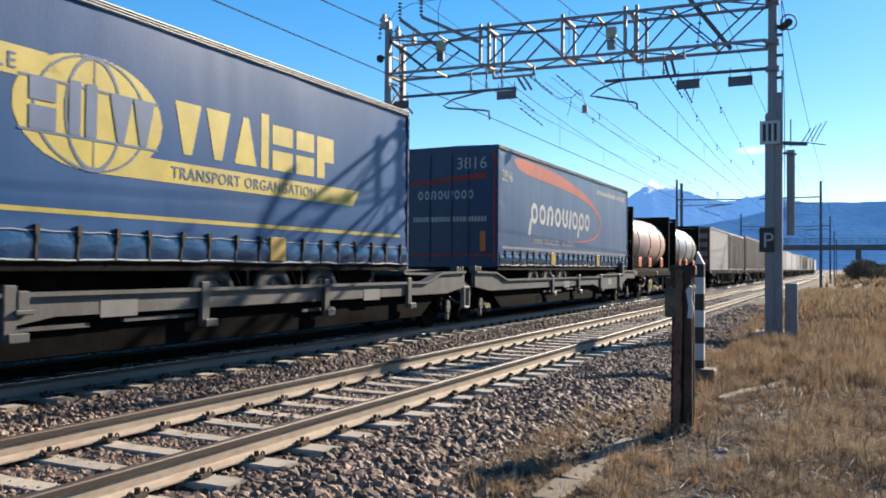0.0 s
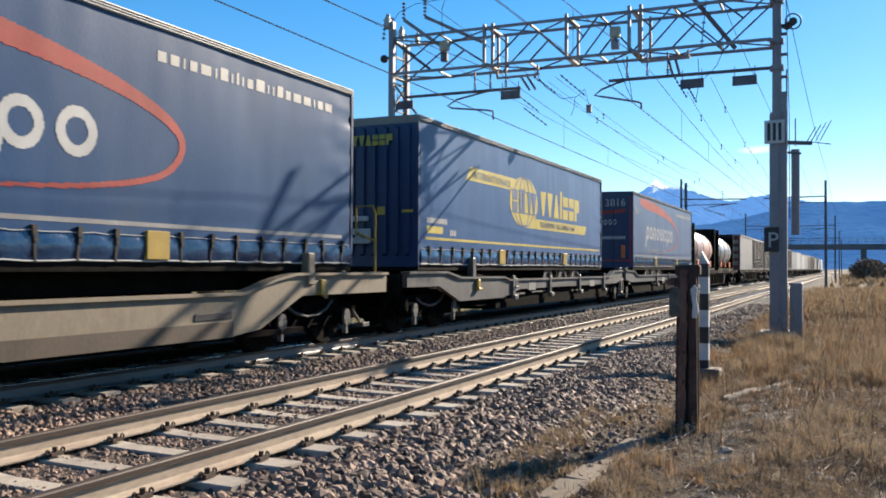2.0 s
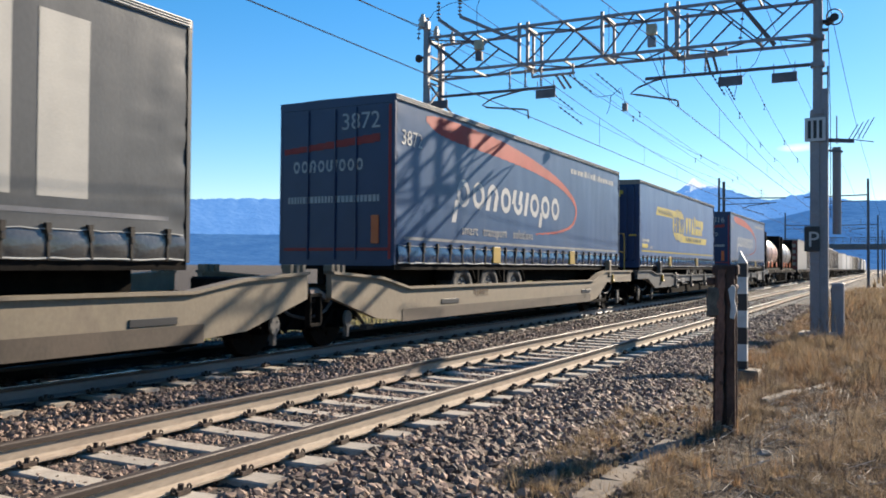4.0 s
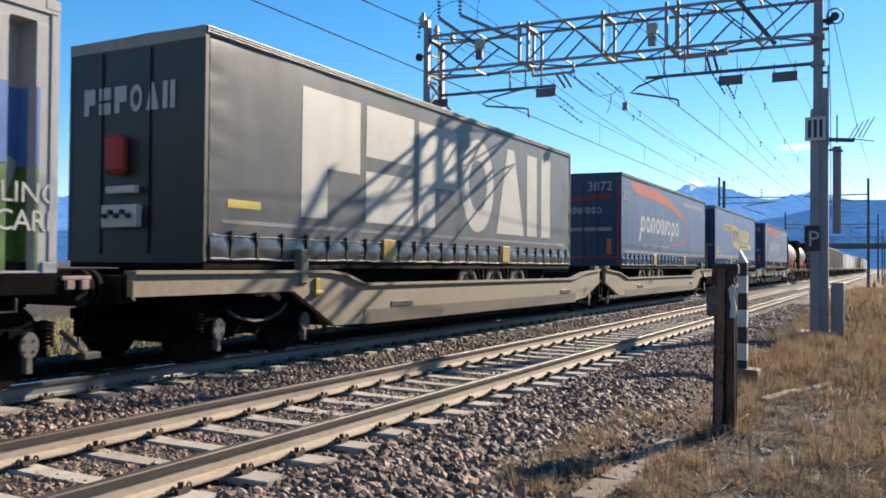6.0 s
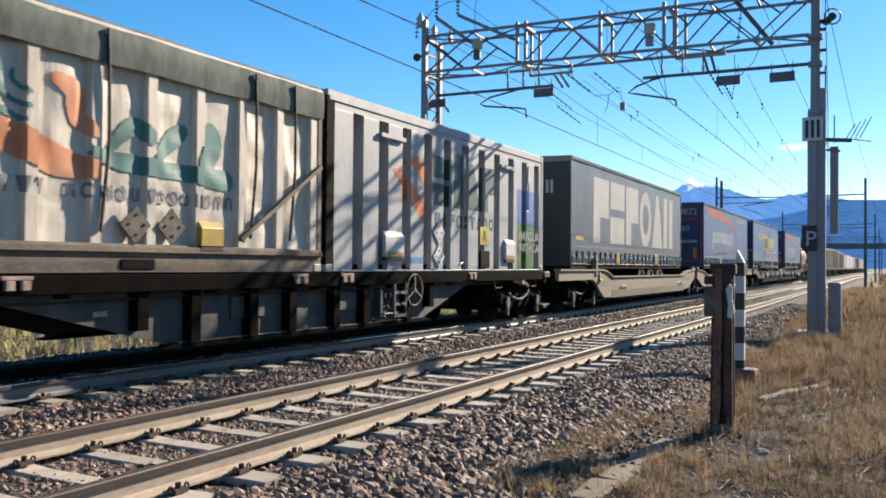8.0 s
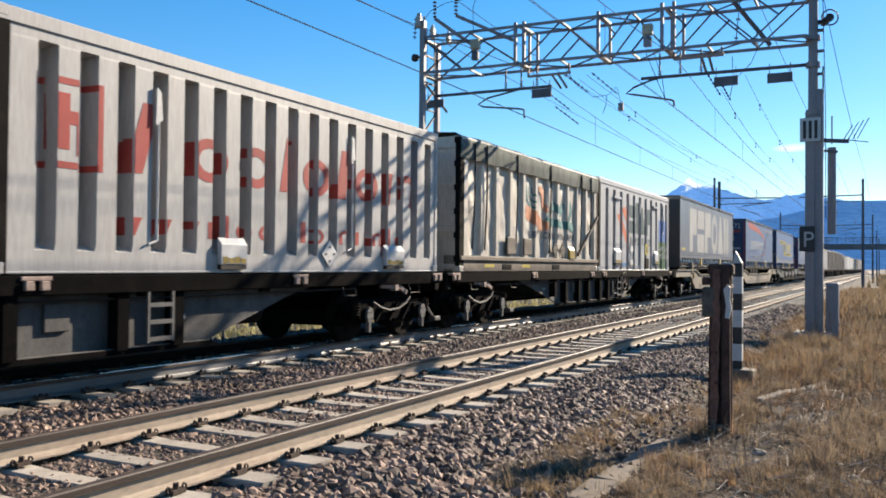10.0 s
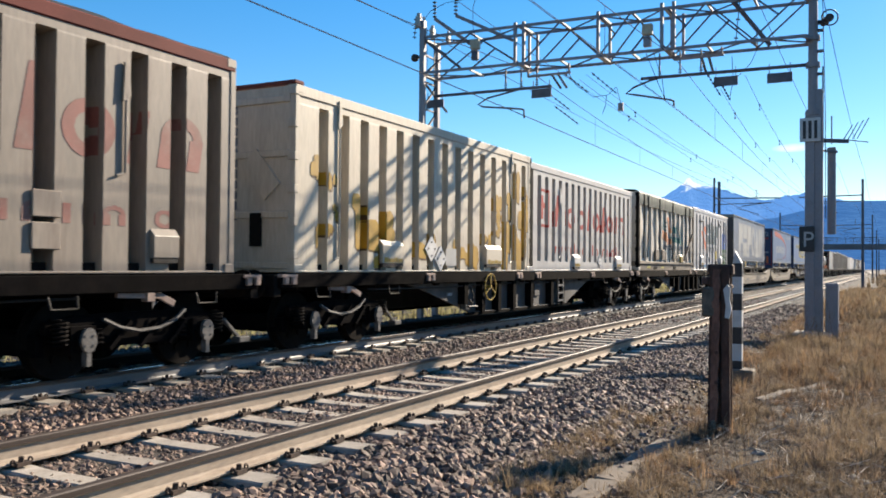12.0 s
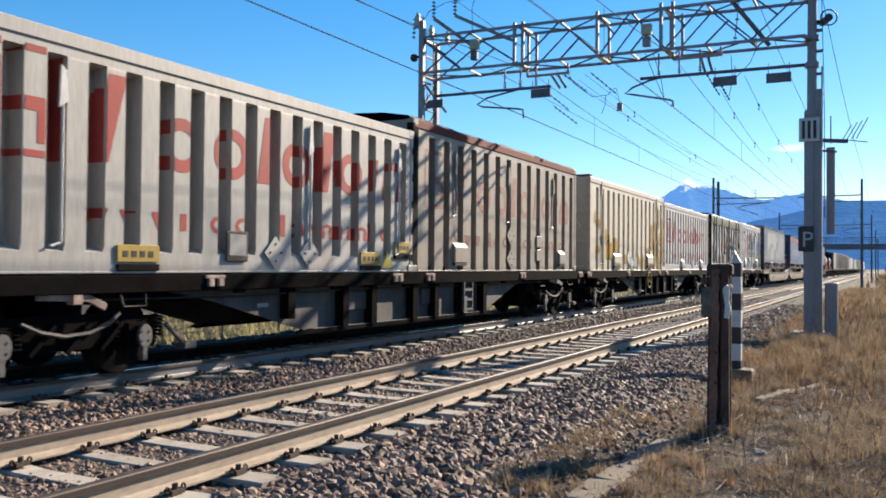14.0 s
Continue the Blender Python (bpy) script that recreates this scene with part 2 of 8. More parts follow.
M["graffiti_edge"] = mat("graffiti_edge", (0.12, 0.06, 0.02), 0.5, var=0.2, bump=0.05)
M["blue_tag"] = mat("blue_tag", (0.05, 0.25, 0.5), 0.5, bump=0.05)
M["c_grey"] = container_paint("c_grey", (0.49, 0.49, 0.51), (0.3, 0.27, 0.25), 0.25)
M["c_cream"] = container_paint("c_cream", (0.86, 0.765, 0.64), (0.24, 0.165, 0.12), 0.5)
M["grime_brown"] = mat("grime_brown", (0.24, 0.19, 0.145), 0.8, var=0.4, scale=2, fine=30, bump=0.3, stretch=(1, 0.4, 1),
                       stain=(0.05, 0.035, 0.028), stain_amt=0.7, stain_scale=3)
M["c_white"] = container_paint("c_white", (0.62, 0.595, 0.575), (0.28, 0.22, 0.19), 0.5)
M["c_yellowish"] = container_paint("c_yellowish", (0.80, 0.70, 0.55), (0.38, 0.28, 0.19), 0.32)
M["c_dark"] = container_paint("c_dark", (0.39, 0.325, 0.26), (0.16, 0.11, 0.085), 0.55)
M["c_white_b"] = container_paint("c_white_b", (0.58, 0.55, 0.51), (0.26, 0.20, 0.165), 0.55)
M["tarp_green"] = mat("tarp_green", (0.185, 0.205, 0.185), 0.9, spec=0.1, var=0.35, scale=2, fine=12, bump=0.12, dist=0.02, stretch=(1, 1, 0.4),
                      stain=(0.26, 0.26, 0.235), stain_amt=0.6)
M["tarp_black"] = mat("tarp_black", (0.02, 0.019, 0.019), 0.7, var=0.3, scale=2, fine=20, bump=0.4, dist=0.03)
M["red_cap"] = mat("red_cap", (0.21, 0.06, 0.05), 0.75, spec=0.15, var=0.2, scale=2, bump=0.1)
M["tank_steel"] = mat("tank_steel", (0.6, 0.56, 0.53), 0.35, metal=0.6, var=0.12, scale=2, bump=0.05)
M["brown_box"] = container_paint("brown_box", (0.30, 0.245, 0.20))
M["far_grey"] = container_paint("far_grey", (0.27, 0.26, 0.25))
M["pale"] = container_paint("pale", (0.66, 0.66, 0.66))


# ------------------------------------------------------------------ mesh helpers
def box(bm, x0, x1, y0, y1, z0, z1):
    v = [bm.verts.new((x, y, z)) for z in (z0, z1) for y in (y0, y1) for x in (x0, x1)]
    for f in ((0, 2, 3, 1), (4, 5, 7, 6), (0, 1, 5, 4), (2, 6, 7, 3), (0, 4, 6, 2), (1, 3, 7, 5)):
        bm.faces.new([v[i] for i in f])
    return v


def bar(bm, a, b, w, h=None, n=4, r2=None):
    """A straight member from a to b: square (n 4) or round, w across."""
    a, b = Vector(a), Vector(b)
    d = (b - a).normalized()
    up = Vector((0, 0, 1)) if abs(d.z) < 0.95 else Vector((0, 1, 0))
    s = d.cross(up).normalized()
    u = s.cross(d)
    h = h or w
    rings = []
    for p, k in ((a, 1.0), (b, (r2 / w) if r2 else 1.0)):
        ring = []
        for i in range(n):
            t = 2 * math.pi * (i + (0.5 if n == 4 else 0)) / n
            q = 0.7071 if n == 4 else 0.5
            ring.append(bm.verts.new(p + s * (math.cos(t) * w * q * k) + u * (math.sin(t) * h * q * k)))
        rings.append(ring)
    for i in range(n):
        j = (i + 1) % n
        bm.faces.new((rings[0][i], rings[0][j], rings[1][j], rings[1][i]))
    bm.faces.new(rings[0][::-1])
    bm.faces.new(rings[1])


def path_bar(bm, pts, w, n=6):
    """A bent round member through the points, w across, as one tube."""
    pts = [Vector(p) for p in pts]
    rows = []
    side = None
    for i, p in enumerate(pts):
        d = ((pts[i + 1] - p if i + 1 < len(pts) else p - pts[i - 1]).normalized() + (p - pts[i - 1] if i else pts[1] - p).normalized()).normalized()
        side = d.orthogonal().normalized() if side is None else (side - d * side.dot(d)).normalized()
        u = d.cross(side)
        rows.append([bm.verts.new(p + (side * math.cos(2 * math.pi * k / n) + u * math.sin(2 * math.pi * k / n)) * w / 2) for k in range(n)])
    for a, b in zip(rows, rows[1:]):
        for k in range(n):
            bm.faces.new((a[k], a[(k + 1) % n], b[(k + 1) % n], b[k]))
    bm.faces.new(rows[0][::-1])
    bm.faces.new(rows[-1])


def prism(bm, pts, x0, x1):
    """A plate in the plane of y and z, from x0 to x1."""
    a = [bm.verts.new((x0, y, z)) for y, z in pts]
    b = [bm.verts.new((x1, y, z)) for y, z in pts]
    bm.faces.new(a)
    bm.faces.new(b[::-1])
    for i in range(len(pts)):
        j = (i + 1) % len(pts)
        bm.faces.new((a[j], a[i], b[i], b[j]))


def disc(bm, c, axis, r, width, n=20, r2=None):
    """A short cylinder centred on c along an axis."""
    c, axis = Vector(c), Vector(axis).normalized()
    bar(bm, c - axis * width / 2, c + axis * width / 2, 2 * r, n=n, r2=2 * r2 if r2 else None)


def ring(bm, c, axis, r, w, n=24, m=6):
    """A torus."""
    c, axis = Vector(c), Vector(axis).normalized()
    s = axis.orthogonal().normalized()
    u = axis.cross(s)
    vs = []
    for i in range(n):
        a = 2 * math.pi * i / n
        out = s * math.cos(a) + u * math.sin(a)
        vs.append([bm.verts.new(c + out * (r + w * math.cos(2 * math.pi * j / m)) + axis * w * math.sin(2 * math.pi * j / m))
                   for j in range(m)])
    for i in range(n):
        for j in range(m):
            k, l = (i + 1) % n, (j + 1) % m
            bm.faces.new((vs[i][j], vs[k][j], vs[k][l], vs[i][l]))


def link(name, me, parent=None, label=""):
    ob = new(name, me)
    if parent:
        ob.parent = parent
    if label:
        ob["label"] = label
    return ob


def mesh_of(name, bm, material, smooth=False, bevel=0.0):
    if bevel:
        bmesh.ops.bevel(bm, geom=list(bm.edges), offset=bevel, segments=1, affect="EDGES", clamp_overlap=True)
    bmesh.ops.recalc_face_normals(bm, faces=list(bm.faces))
    me = bpy.data.meshes.new(name)
    bm.to_mesh(me)
    bm.free()
    for m in (material if isinstance(material, (list, tuple)) else [material]):
        me.materials.append(m)
    if smooth:
        me.shade_smooth()
    return me


def part(name, bm, material, parent, label="", smooth=False, bevel=0.0):
    return link(name, mesh_of(name, bm, material, smooth, bevel), parent, label)


def raw_mesh(name, verts, faces, material):
    """Joined geometry from numpy arrays; faces all have the same number of corners."""
    me = bpy.data.meshes.new(name)
    k = faces.shape[1]
    me.vertices.add(len(verts))
    me.vertices.foreach_set("co", verts.astype(np.float32).ravel())
    me.loops.add(faces.size)
    me.loops.foreach_set("vertex_index", faces.astype(np.int32).ravel())
    me.polygons.add(len(faces))
    me.polygons.foreach_set("loop_start", np.arange(0, faces.size, k, dtype=np.int32))
    me.polygons.foreach_set("loop_total", np.full(len(faces), k, dtype=np.int32))
    me.update(calc_edges=True)
    me.validate()
    me.materials.append(material)
    me.shade_flat()
    return me


def thing(name, m, label, category, group="", kind=""):
    ob = new(name)
    ob.matrix_basis = m
    return tagged(ob, label, category, group, kind)


def words(name, body, size, material, parent, m, label="", extrude=0.001, shear=0.0, spacing=1.0, follow=None):
    """Lettering in the built-in font, as a mesh."""
    cu = bpy.data.curves.new(name, "FONT")
    cu.body, cu.size, cu.extrude, cu.shear, cu.space_character = body, size, extrude, shear, spacing
    cu.align_x, cu.align_y, cu.resolution_u = "LEFT", "BOTTOM_BASELINE", 3
    tmp = bpy.data.objects.new(name, cu)
    scene.collection.objects.link(tmp)
    bpy.context.view_layer.update()
    me = bpy.data.meshes.new_from_object(tmp.evaluated_get(bpy.context.evaluated_depsgraph_get()))
    bpy.data.objects.remove(tmp)
    bpy.data.curves.remove(cu)
    me.name = name
    me.materials.clear()
    me.materials.append(material)
    if follow:
        for v in me.vertices:
            p = m @ v.co
            v.co.z += follow(p.y, p.z) - m.translation.x + 0.009
    ob = link(name, me, parent, label)
    ob.matrix_basis = m
    return ob


SIDE = Matrix(((0, 0, 1, 0), (1, 0, 0, 0), (0, 1, 0, 0), (0, 0, 0, 1)))     # writing on a face towards +x
ENDF = Matrix(((1, 0, 0, 0), (0, 0, -1, 0), (0, 1, 0, 0), (0, 0, 0, 1)))    # writing on a face towards -y


# ------------------------------------------------------------------ ground
NEAR_X, FAR_X = -4.889, -8.87          # centres of the two tracks
BED = -0.235


def ground_z(x, y):
    """Height of the ground: flat ballast bed, shoulder, path, grass bank."""
    if x > -3.3:
        t = min(1.0, (x + 3.3) / 1.1)
        z = BED - 0.15 * t * t * (3 - 2 * t)
        if x > -1.9:
            z += 0.05 * min(1.0, (x + 1.9) / 2.5)
        if y > 9:
            z -= 0.26 * min(1.0, (y - 9) / 4) * math.exp(-((x + 2.05) / 0.4) ** 2) * max(0.0, 1 - max(0.0, y - 15) / 6)
        return z + 0.025 * noise.noise((x * 0.9, y * 0.9, 0)) + (0.05 * noise.noise((x * 2.3, y * 2.0, 11)) if x > -1.6 else 0.0) + (0.012 * noise.noise((x * 4, y * 4, 3)))
    if x < -11.8:
        t = min(1.0, (-11.8 - x) / 1.5)
        return BED - 0.45 * t * t * (3 - 2 * t) + 0.03 * noise.noise((x * 0.8, y * 0.8, 5))
    return BED + 0.02 * noise.noise((x * 1.5, y * 1.5, 8))


def grid_sheet(xs, ys, height):
    nx, ny = len(xs), len(ys)
    v = np.array([(x, y, height(x, y)) for y in ys for x in xs])
    i = np.arange(nx - 1)[None, :] + nx * np.arange(ny - 1)[:, None]
    f = np.stack([i, i + 1, i + nx + 1, i + nx], -1).reshape(-1, 4)
    return v, f


xs = np.concatenate([[-4500, -1500, -400, -120, -50, -25, -16], np.arange(-13, 6.01, 0.3), [8, 12, 20, 40, 100, 400, 1500, 4500]])
ys = np.concatenate([[-3000, -600, -150, -50, -20, -8], np.arange(-3, 40, 0.45), np.arange(40, 120, 4), [140, 180, 240, 320, 450, 700, 1200, 2200, 4500]])
gv, gf = grid_sheet(xs, ys, ground_z)
ground = new("ground", raw_mesh("ground", gv, gf, M["soil"]))
tagged(ground, "dry brown soil with matted dead grass beside the railway", "ground", kind="structure")
bv, bf = grid_sheet(np.arange(-12.1, -2.79, 0.3), np.concatenate([np.arange(-20, 40, 0.5), np.arange(40, 500, 10)]),
                    lambda x, y: ground_z(x, y) + 0.012 - (0.06 if x > -2.95 or x < -11.95 else 0))
bed = new("ballast_bed", raw_mesh("ballast_bed", bv, bf, M["ballast_bed"]))
tagged(bed, "dark bed of crushed stone under the two tracks", "track bed", kind="structure")


def rocks(count, area, size, seed, lift=0.0):
    """Broken stones scattered over an area x0, x1, y0, y1, joined into one mesh."""
    rng = np.random.default_rng(seed)
    g = (1 + 5 ** 0.5) / 2
    base = np.array([(-1, g, 0), (1, g, 0), (-1, -g, 0), (1, -g, 0), (0, -1, g), (0, 1, g), (0, -1, -g), (0, 1, -g),
                     (g, 0, -1), (g, 0, 1), (-g, 0, -1), (-g, 0, 1)]) / 1.9
    tri = np.array([(0, 11, 5), (0, 5, 1), (0, 1, 7), (0, 7, 10), (0, 10, 11), (1, 5, 9), (5, 11, 4), (11, 10, 2),
                    (10, 7, 6), (7, 1, 8), (3, 9, 4), (3, 4, 2), (3, 2, 6), (3, 6, 8), (3, 8, 9), (4, 9, 5), (2, 4, 11),
                    (6, 2, 10), (8, 6, 7), (9, 8, 1)])
    x0, x1, y0, y1 = area
    px, py = rng.uniform(x0, x1, count), rng.uniform(y0, y1, count)
    s = rng.uniform(size[0], size[1], count) * 0.5
    v = base[None] * rng.uniform(0.6, 1.15, (count, 12, 1)) * rng.uniform(0.65, 1.25, (count, 1, 3))
    q = rng.normal(size=(count, 4))
    q /= np.linalg.norm(q, axis=1, keepdims=True)
    w, x, y, z = q.T
    R = np.stack([1 - 2 * (y * y + z * z), 2 * (x * y - z * w), 2 * (x * z + y * w),
                  2 * (x * y + z * w), 1 - 2 * (x * x + z * z), 2 * (y * z - x * w),
                  2 * (x * z - y * w), 2 * (y * z + x * w), 1 - 2 * (x * x + y * y)], -1).reshape(-1, 3, 3)
    v = np.einsum("nij,nkj->nki", R, v) * s[:, None, None]
    pz = np.array([ground_z(a, b) for a, b in zip(px, py)]) + lift + s * rng.uniform(-0.1, 0.55, count)
    v += np.stack([px, py, pz], -1)[:, None, :]
    f = (tri[None] + 12 * np.arange(count)[:, None, None]).reshape(-1, 3)
    return v.reshape(-1, 3), f


def join(chunks):
    vs, fs, n = [], [], 0
    for v, f in chunks:
        vs.append(v)
        fs.append(f + n)
        n += len(v)
    return np.concatenate(vs), np.concatenate(fs)


stones = new("ballast", raw_mesh("ballast", *join([
    rocks(8600, (-3.76, -2.35, 3.6, 11), (0.045, 0.125), 1), rocks(15500, (-5.75, -3.72, 3.6, 11), (0.035, 0.08), 2, -0.012),
    rocks(9000, (-7.75, -5.7, 4.0, 12), (0.035, 0.095), 3), rocks(7600, (-3.76, -2.5, 11, 20), (0.035, 0.09), 4),
    rocks(9000, (-5.75, -3.72, 11, 22), (0.04, 0.085), 11, -0.012), rocks(5200, (-7.75, -5.7, 11, 22), (0.04, 0.09), 5), rocks(5500, (-4.0, -2.2, 20, 38), (0.05, 0.11), 6),
    rocks(6000, (-8.2, -4.0, 22, 44), (0.05, 0.11), 7), rocks(1200, (-2.6, -1.7, 4, 16), (0.03, 0.08), 8),
    rocks(350, (-1.7, 0.6, 5, 14), (0.02, 0.06), 10)]), M["stone"]))
# stones under the train, with the shade in their colour
shaded_stones = new("ballast", raw_mesh("ballast", *join([rocks(11000, (-11.9, -7.75, 4, 30), (0.04, 0.09), 9)]), M["stone_shade"]))
tagged(shaded_stones, "ballast between the far rails, darkened to stand for the train's shade", "ballast", kind="stuff")
tagged(stones, "loose grey and reddish crushed track ballast", "ballast", kind="stuff")

# ------------------------------------------------------------------ tracks
RAIL = [(-0.075, -0.172), (0.075, -0.172), (0.075, -0.160), (0.018, -0.142), (0.010, -0.13), (0.010, -0.052),
        (0.034, -0.040), (0.036, -0.008), (0.028, 0.0), (-0.028, 0.0), (-0.036, -0.008), (-0.034, -0.040),
        (-0.010, -0.052), (-0.010, -0.13), (-0.018, -0.142), (-0.075, -0.160)]


def rail_mesh(side, top):
    bm = bmesh.new()
    cuts = [-40, 0, 20, 60, 150, 520]
    rows = [[bm.verts.new((x, y, z)) for x, z in RAIL] for y in cuts]
    n = len(RAIL)
    for a, b in zip(rows, rows[1:]):
        for i in range(n):
            j = (i + 1) % n
            f = bm.faces.new((a[i], a[j], b[j], b[i]))
            f.material_index = 1 if i in (6, 7, 9, 10) else (2 if i == 8 else 0)
    bm.faces.new(rows[0])
    bm.faces.new(rows[-1][::-1])
    return mesh_of("rail", bm, [side, M["rail_head"], top])


def sleeper_mesh():
    bm = bmesh.new()
    prof = [(-1.15, 0.0), (-0.95, 0.0), (-0.45, -0.02), (0.45, -0.02), (0.95, 0.0), (1.15, 0.0)]
    rows = []
    for x, z in prof:
        w = 0.125 if abs(x) > 0.5 else 0.10
        rows.append([bm.verts.new((x, -w - 0.025, z - 0.16)), bm.verts.new((x, -w, z - 0.012)), bm.verts.new((x, -w + 0.012, z)),
                     bm.verts.new((x, w - 0.012, z)), bm.verts.new((x, w, z - 0.012)), bm.verts.new((x, w + 0.025, z - 0.16))])
    for a, b in zip(rows, rows[1:]):
        for i in range(5):
            bm.faces.new((a[i], a[i + 1], b[i + 1], b[i]))
    bm.faces.new(rows[0])
    bm.faces.new(rows[-1][::-1])
    return mesh_of("sleeper", bm, M["concrete"])


def clip_mesh():
    """The two spring clips and bolts that hold a rail on one sleeper."""
    bm = bmesh.new()
    for sx in (-1, 1):
        box(bm, sx * 0.06, sx * 0.135, -0.055, 0.055, -0.178, -0.15)
        for sy in (-0.07, 0.07):
            ring(bm, (sx * 0.105, sy, -0.145), (1, 0, 0.2), 0.017, 0.009, n=8, m=4)
        disc(bm, (sx * 0.10, 0, -0.135), (0, 0, 1), 0.02, 0.045, n=6)
    return mesh_of("rail_clip", bm, M["clip_rust"])


SLEEPER, CLIP = sleeper_mesh(), clip_mesh()


def track(name, xc, y0, side, top, label, parts_to, first, outer=None):
    tr = thing(name, pose(xc, 0, 0), label, "railway track", kind="structure")
    me = rail_mesh(side, top)
    for sx in (-0.7525, 0.7525):
        o = link("rail", outer if outer and sx < 0 else me, tr, "rust-coated steel rail with a worn running face")
        o.location = (sx, 0, 0)
    i = first
    while y0 + 0.6 * i < parts_to:
        o = link("sleeper", SLEEPER, tr)
        o.location, o.rotation_euler = (random.uniform(-0.02, 0.02), y0 + 0.6 * i, -0.182), (0, 0, random.uniform(-0.006, 0.006))
        for sx in (-0.7525, 0.7525):
            c = link("rail_clip", CLIP, tr)
            c.location = (sx, y0 + 0.6 * i, 0)
        i += 1
    sv = np.array([v.co for v in SLEEPER.vertices])
    sf = np.array([p.vertices for p in SLEEPER.polygons if len(p.vertices) == 4])
    rest = [(sv + np.array([0, y0 + 0.6 * (i + k), -0.182]), sf) for k in range(int((430 - parts_to) / 0.6))]
    o = link("sleepers_beyond", raw_mesh("sleepers_beyond", *join(rest), M["concrete"]), tr)
    o["kind"] = "stuff"
    return tr


track("track_near", NEAR_X, 4.056, M["rail_side"], M["rail_head"], "railway track on pale concrete sleepers in ballast", 60, -4)
track("track_far", FAR_X, 4.28, M["rail_pale"], M["rail_shine"], "railway track on concrete sleepers under the moving train", 60, -4,
      rail_mesh(M["rail_shade"], M["rail_shade"]))

# ------------------------------------------------------------------ catenary
GY = 22.2


def insulator(bm, a, b, r=0.05, n=6):
    a, b = Vector(a), Vector(b)
    bar(bm, a, b, 0.022, n=6)
    for i in range(n):
        disc(bm, a.lerp(b, (i + 0.5) / n), b - a, r, 0.022, n=10)


def portal():
    g = thing("catenary_portal", pose(0, GY, 0), "galvanised lattice portal carrying the overhead wires across both tracks", "catenary portal")
    F, B, T, L = -0.45, 0.45, 7.93, 6.88
    x0, x1 = -12.1, -1.72
    for name, y, z in (("chord", F, T), ("chord", F, L), ("chord", B, T), ("chord", B, L)):
        bm = bmesh.new()
        bar(bm, (x0 - 0.1, y, z + 0.06), (x1, y, z - 0.06), 0.06, 0.072)
        part(name, bm, M["galv"], g)
    stations = [x0, -10.55, -9.0, -7.85, -6.75, -5.9, -5.0, -4.0, -2.9, x1]
    for i, (a, b) in enumerate(zip(stations, stations[1:])):
        up = i % 2 == 0
        for y in (F, B):
            bm = bmesh.new()
            bar(bm, (a, y, L if up else T), (b, y, T if up else L), 0.036)
            part("diagonal", bm, M["galv_dark"], g)
        for z in (T, L):
            bm = bmesh.new()
            bar(bm, (a, F if up else B, z), (b, B if up else F, z), 0.032)
            part("diagonal", bm, M["galv_dark"], g)
        for z in (T, L):
            bm = bmesh.new()
            wide = 0.15 if i in (0, 2, 4, 6) else 0.05
            bar(bm, (a, F, z), (a, B, z), wide, 0.05)
            # sunlit look of the ties comes from the paler material
            part("tie", bm, M["tie_bright"], g)
        bm = bmesh.new()
        bar(bm, (a, F, T if up else L), ((a + b) / 2, F, (T + L) / 2), 0.04)
        part("diagonal", bm, M["galv_dark"], g)
    for x in (-9.15, -8.9, -6.78, -5.1, -4.8):
        bm = bmesh.new()
        bar(bm, (x, F - 0.03, L - 0.05), (x, F - 0.03, T + 0.12), 0.08)
        part("post", bm, M["galv"], g)
        bm = bmesh.new()
        bar(bm, (x + 0.05, B, L - 0.05), (x + 0.05, B, T + 0.05), 0.07)
        part("post", bm, M["galv"], g)
    for y in (F, B):
        bm = bmesh.new()
        bar(bm, (-12.1, y, -0.65), (-12.1, y, T + (0.55 if y < 0 else 0.1)), 0.15)
        part("leg", bm, M["galv"], g)
    for k in range(9):
        z = 0.3 + k * 0.8
        bm = bmesh.new()
        bar(bm, (-12.1, F, z), (-12.1, B, z + 0.8), 0.05)
        bar(bm, (-12.1, B, z + 0.8), (-12.1, F, z + 0.8), 0.05)
        part("bracing", bm, M["galv_dark"], g)
    # single tall mast on the grass side, in two stages
    bm = bmesh.new()
    bar(bm, (-1.65, 0, -0.45), (-1.64, 0, 5.05), 0.21, 0.26, n=4)
    for k in range(9):
        box(bm, -1.56, -1.46, -0.1, 0.1, 0.1 + k * 0.6, 0.16 + k * 0.6)
    bar(bm, (-1.58, 0, 5.05), (-1.57, 0, 10.2), 0.23, n=16, r2=0.19)
    for z in (5.05, 6.2, 6.85, 7.85):
        disc(bm, (-1.58, 0, z), (0, 0, 1), 0.165, 0.12, n=16)
    part("mast", bm, M["galv"], g, smooth=False)
    bm = bmesh.new()
    bar(bm, (-1.45, 0.02, -0.4), (-1.45, 0.02, 5.6), 0.19, 0.2, n=4)
    part("mast_channel", bm, M["galv"], g)
    bm = bmesh.new()
    box(bm, -2.0, -1.15, -0.42, 0.42, -0.9, -0.22)
    part("foundation", bm, M["concrete"], g, bevel=0.03)
    for y in (F, B):
        for z in (T - 0.06, L - 0.06):
            bm = bmesh.new()
            bar(bm, (x1 - 0.02, y, z), (-1.57, 0.1 * y, z), 0.08)
            part("bracket", bm, M["galv"], g)
    for xa, xb, z, n in ((-1.70, -5.75, 6.22, "near"), (-11.9, -8.25, 6.32, "far")):
        bm = bmesh.new()
        bar(bm, (xa, 0, z), (xb, 0, z + (0.04 if n == "near" else -0.03)), 0.085, n=10)
        part("registration_beam", bm, M["galv_dark"], g)
        for k in range(3):
            x = xa + (xb - xa) * (0.62 + 0.13 * k)
            bm = bmesh.new()
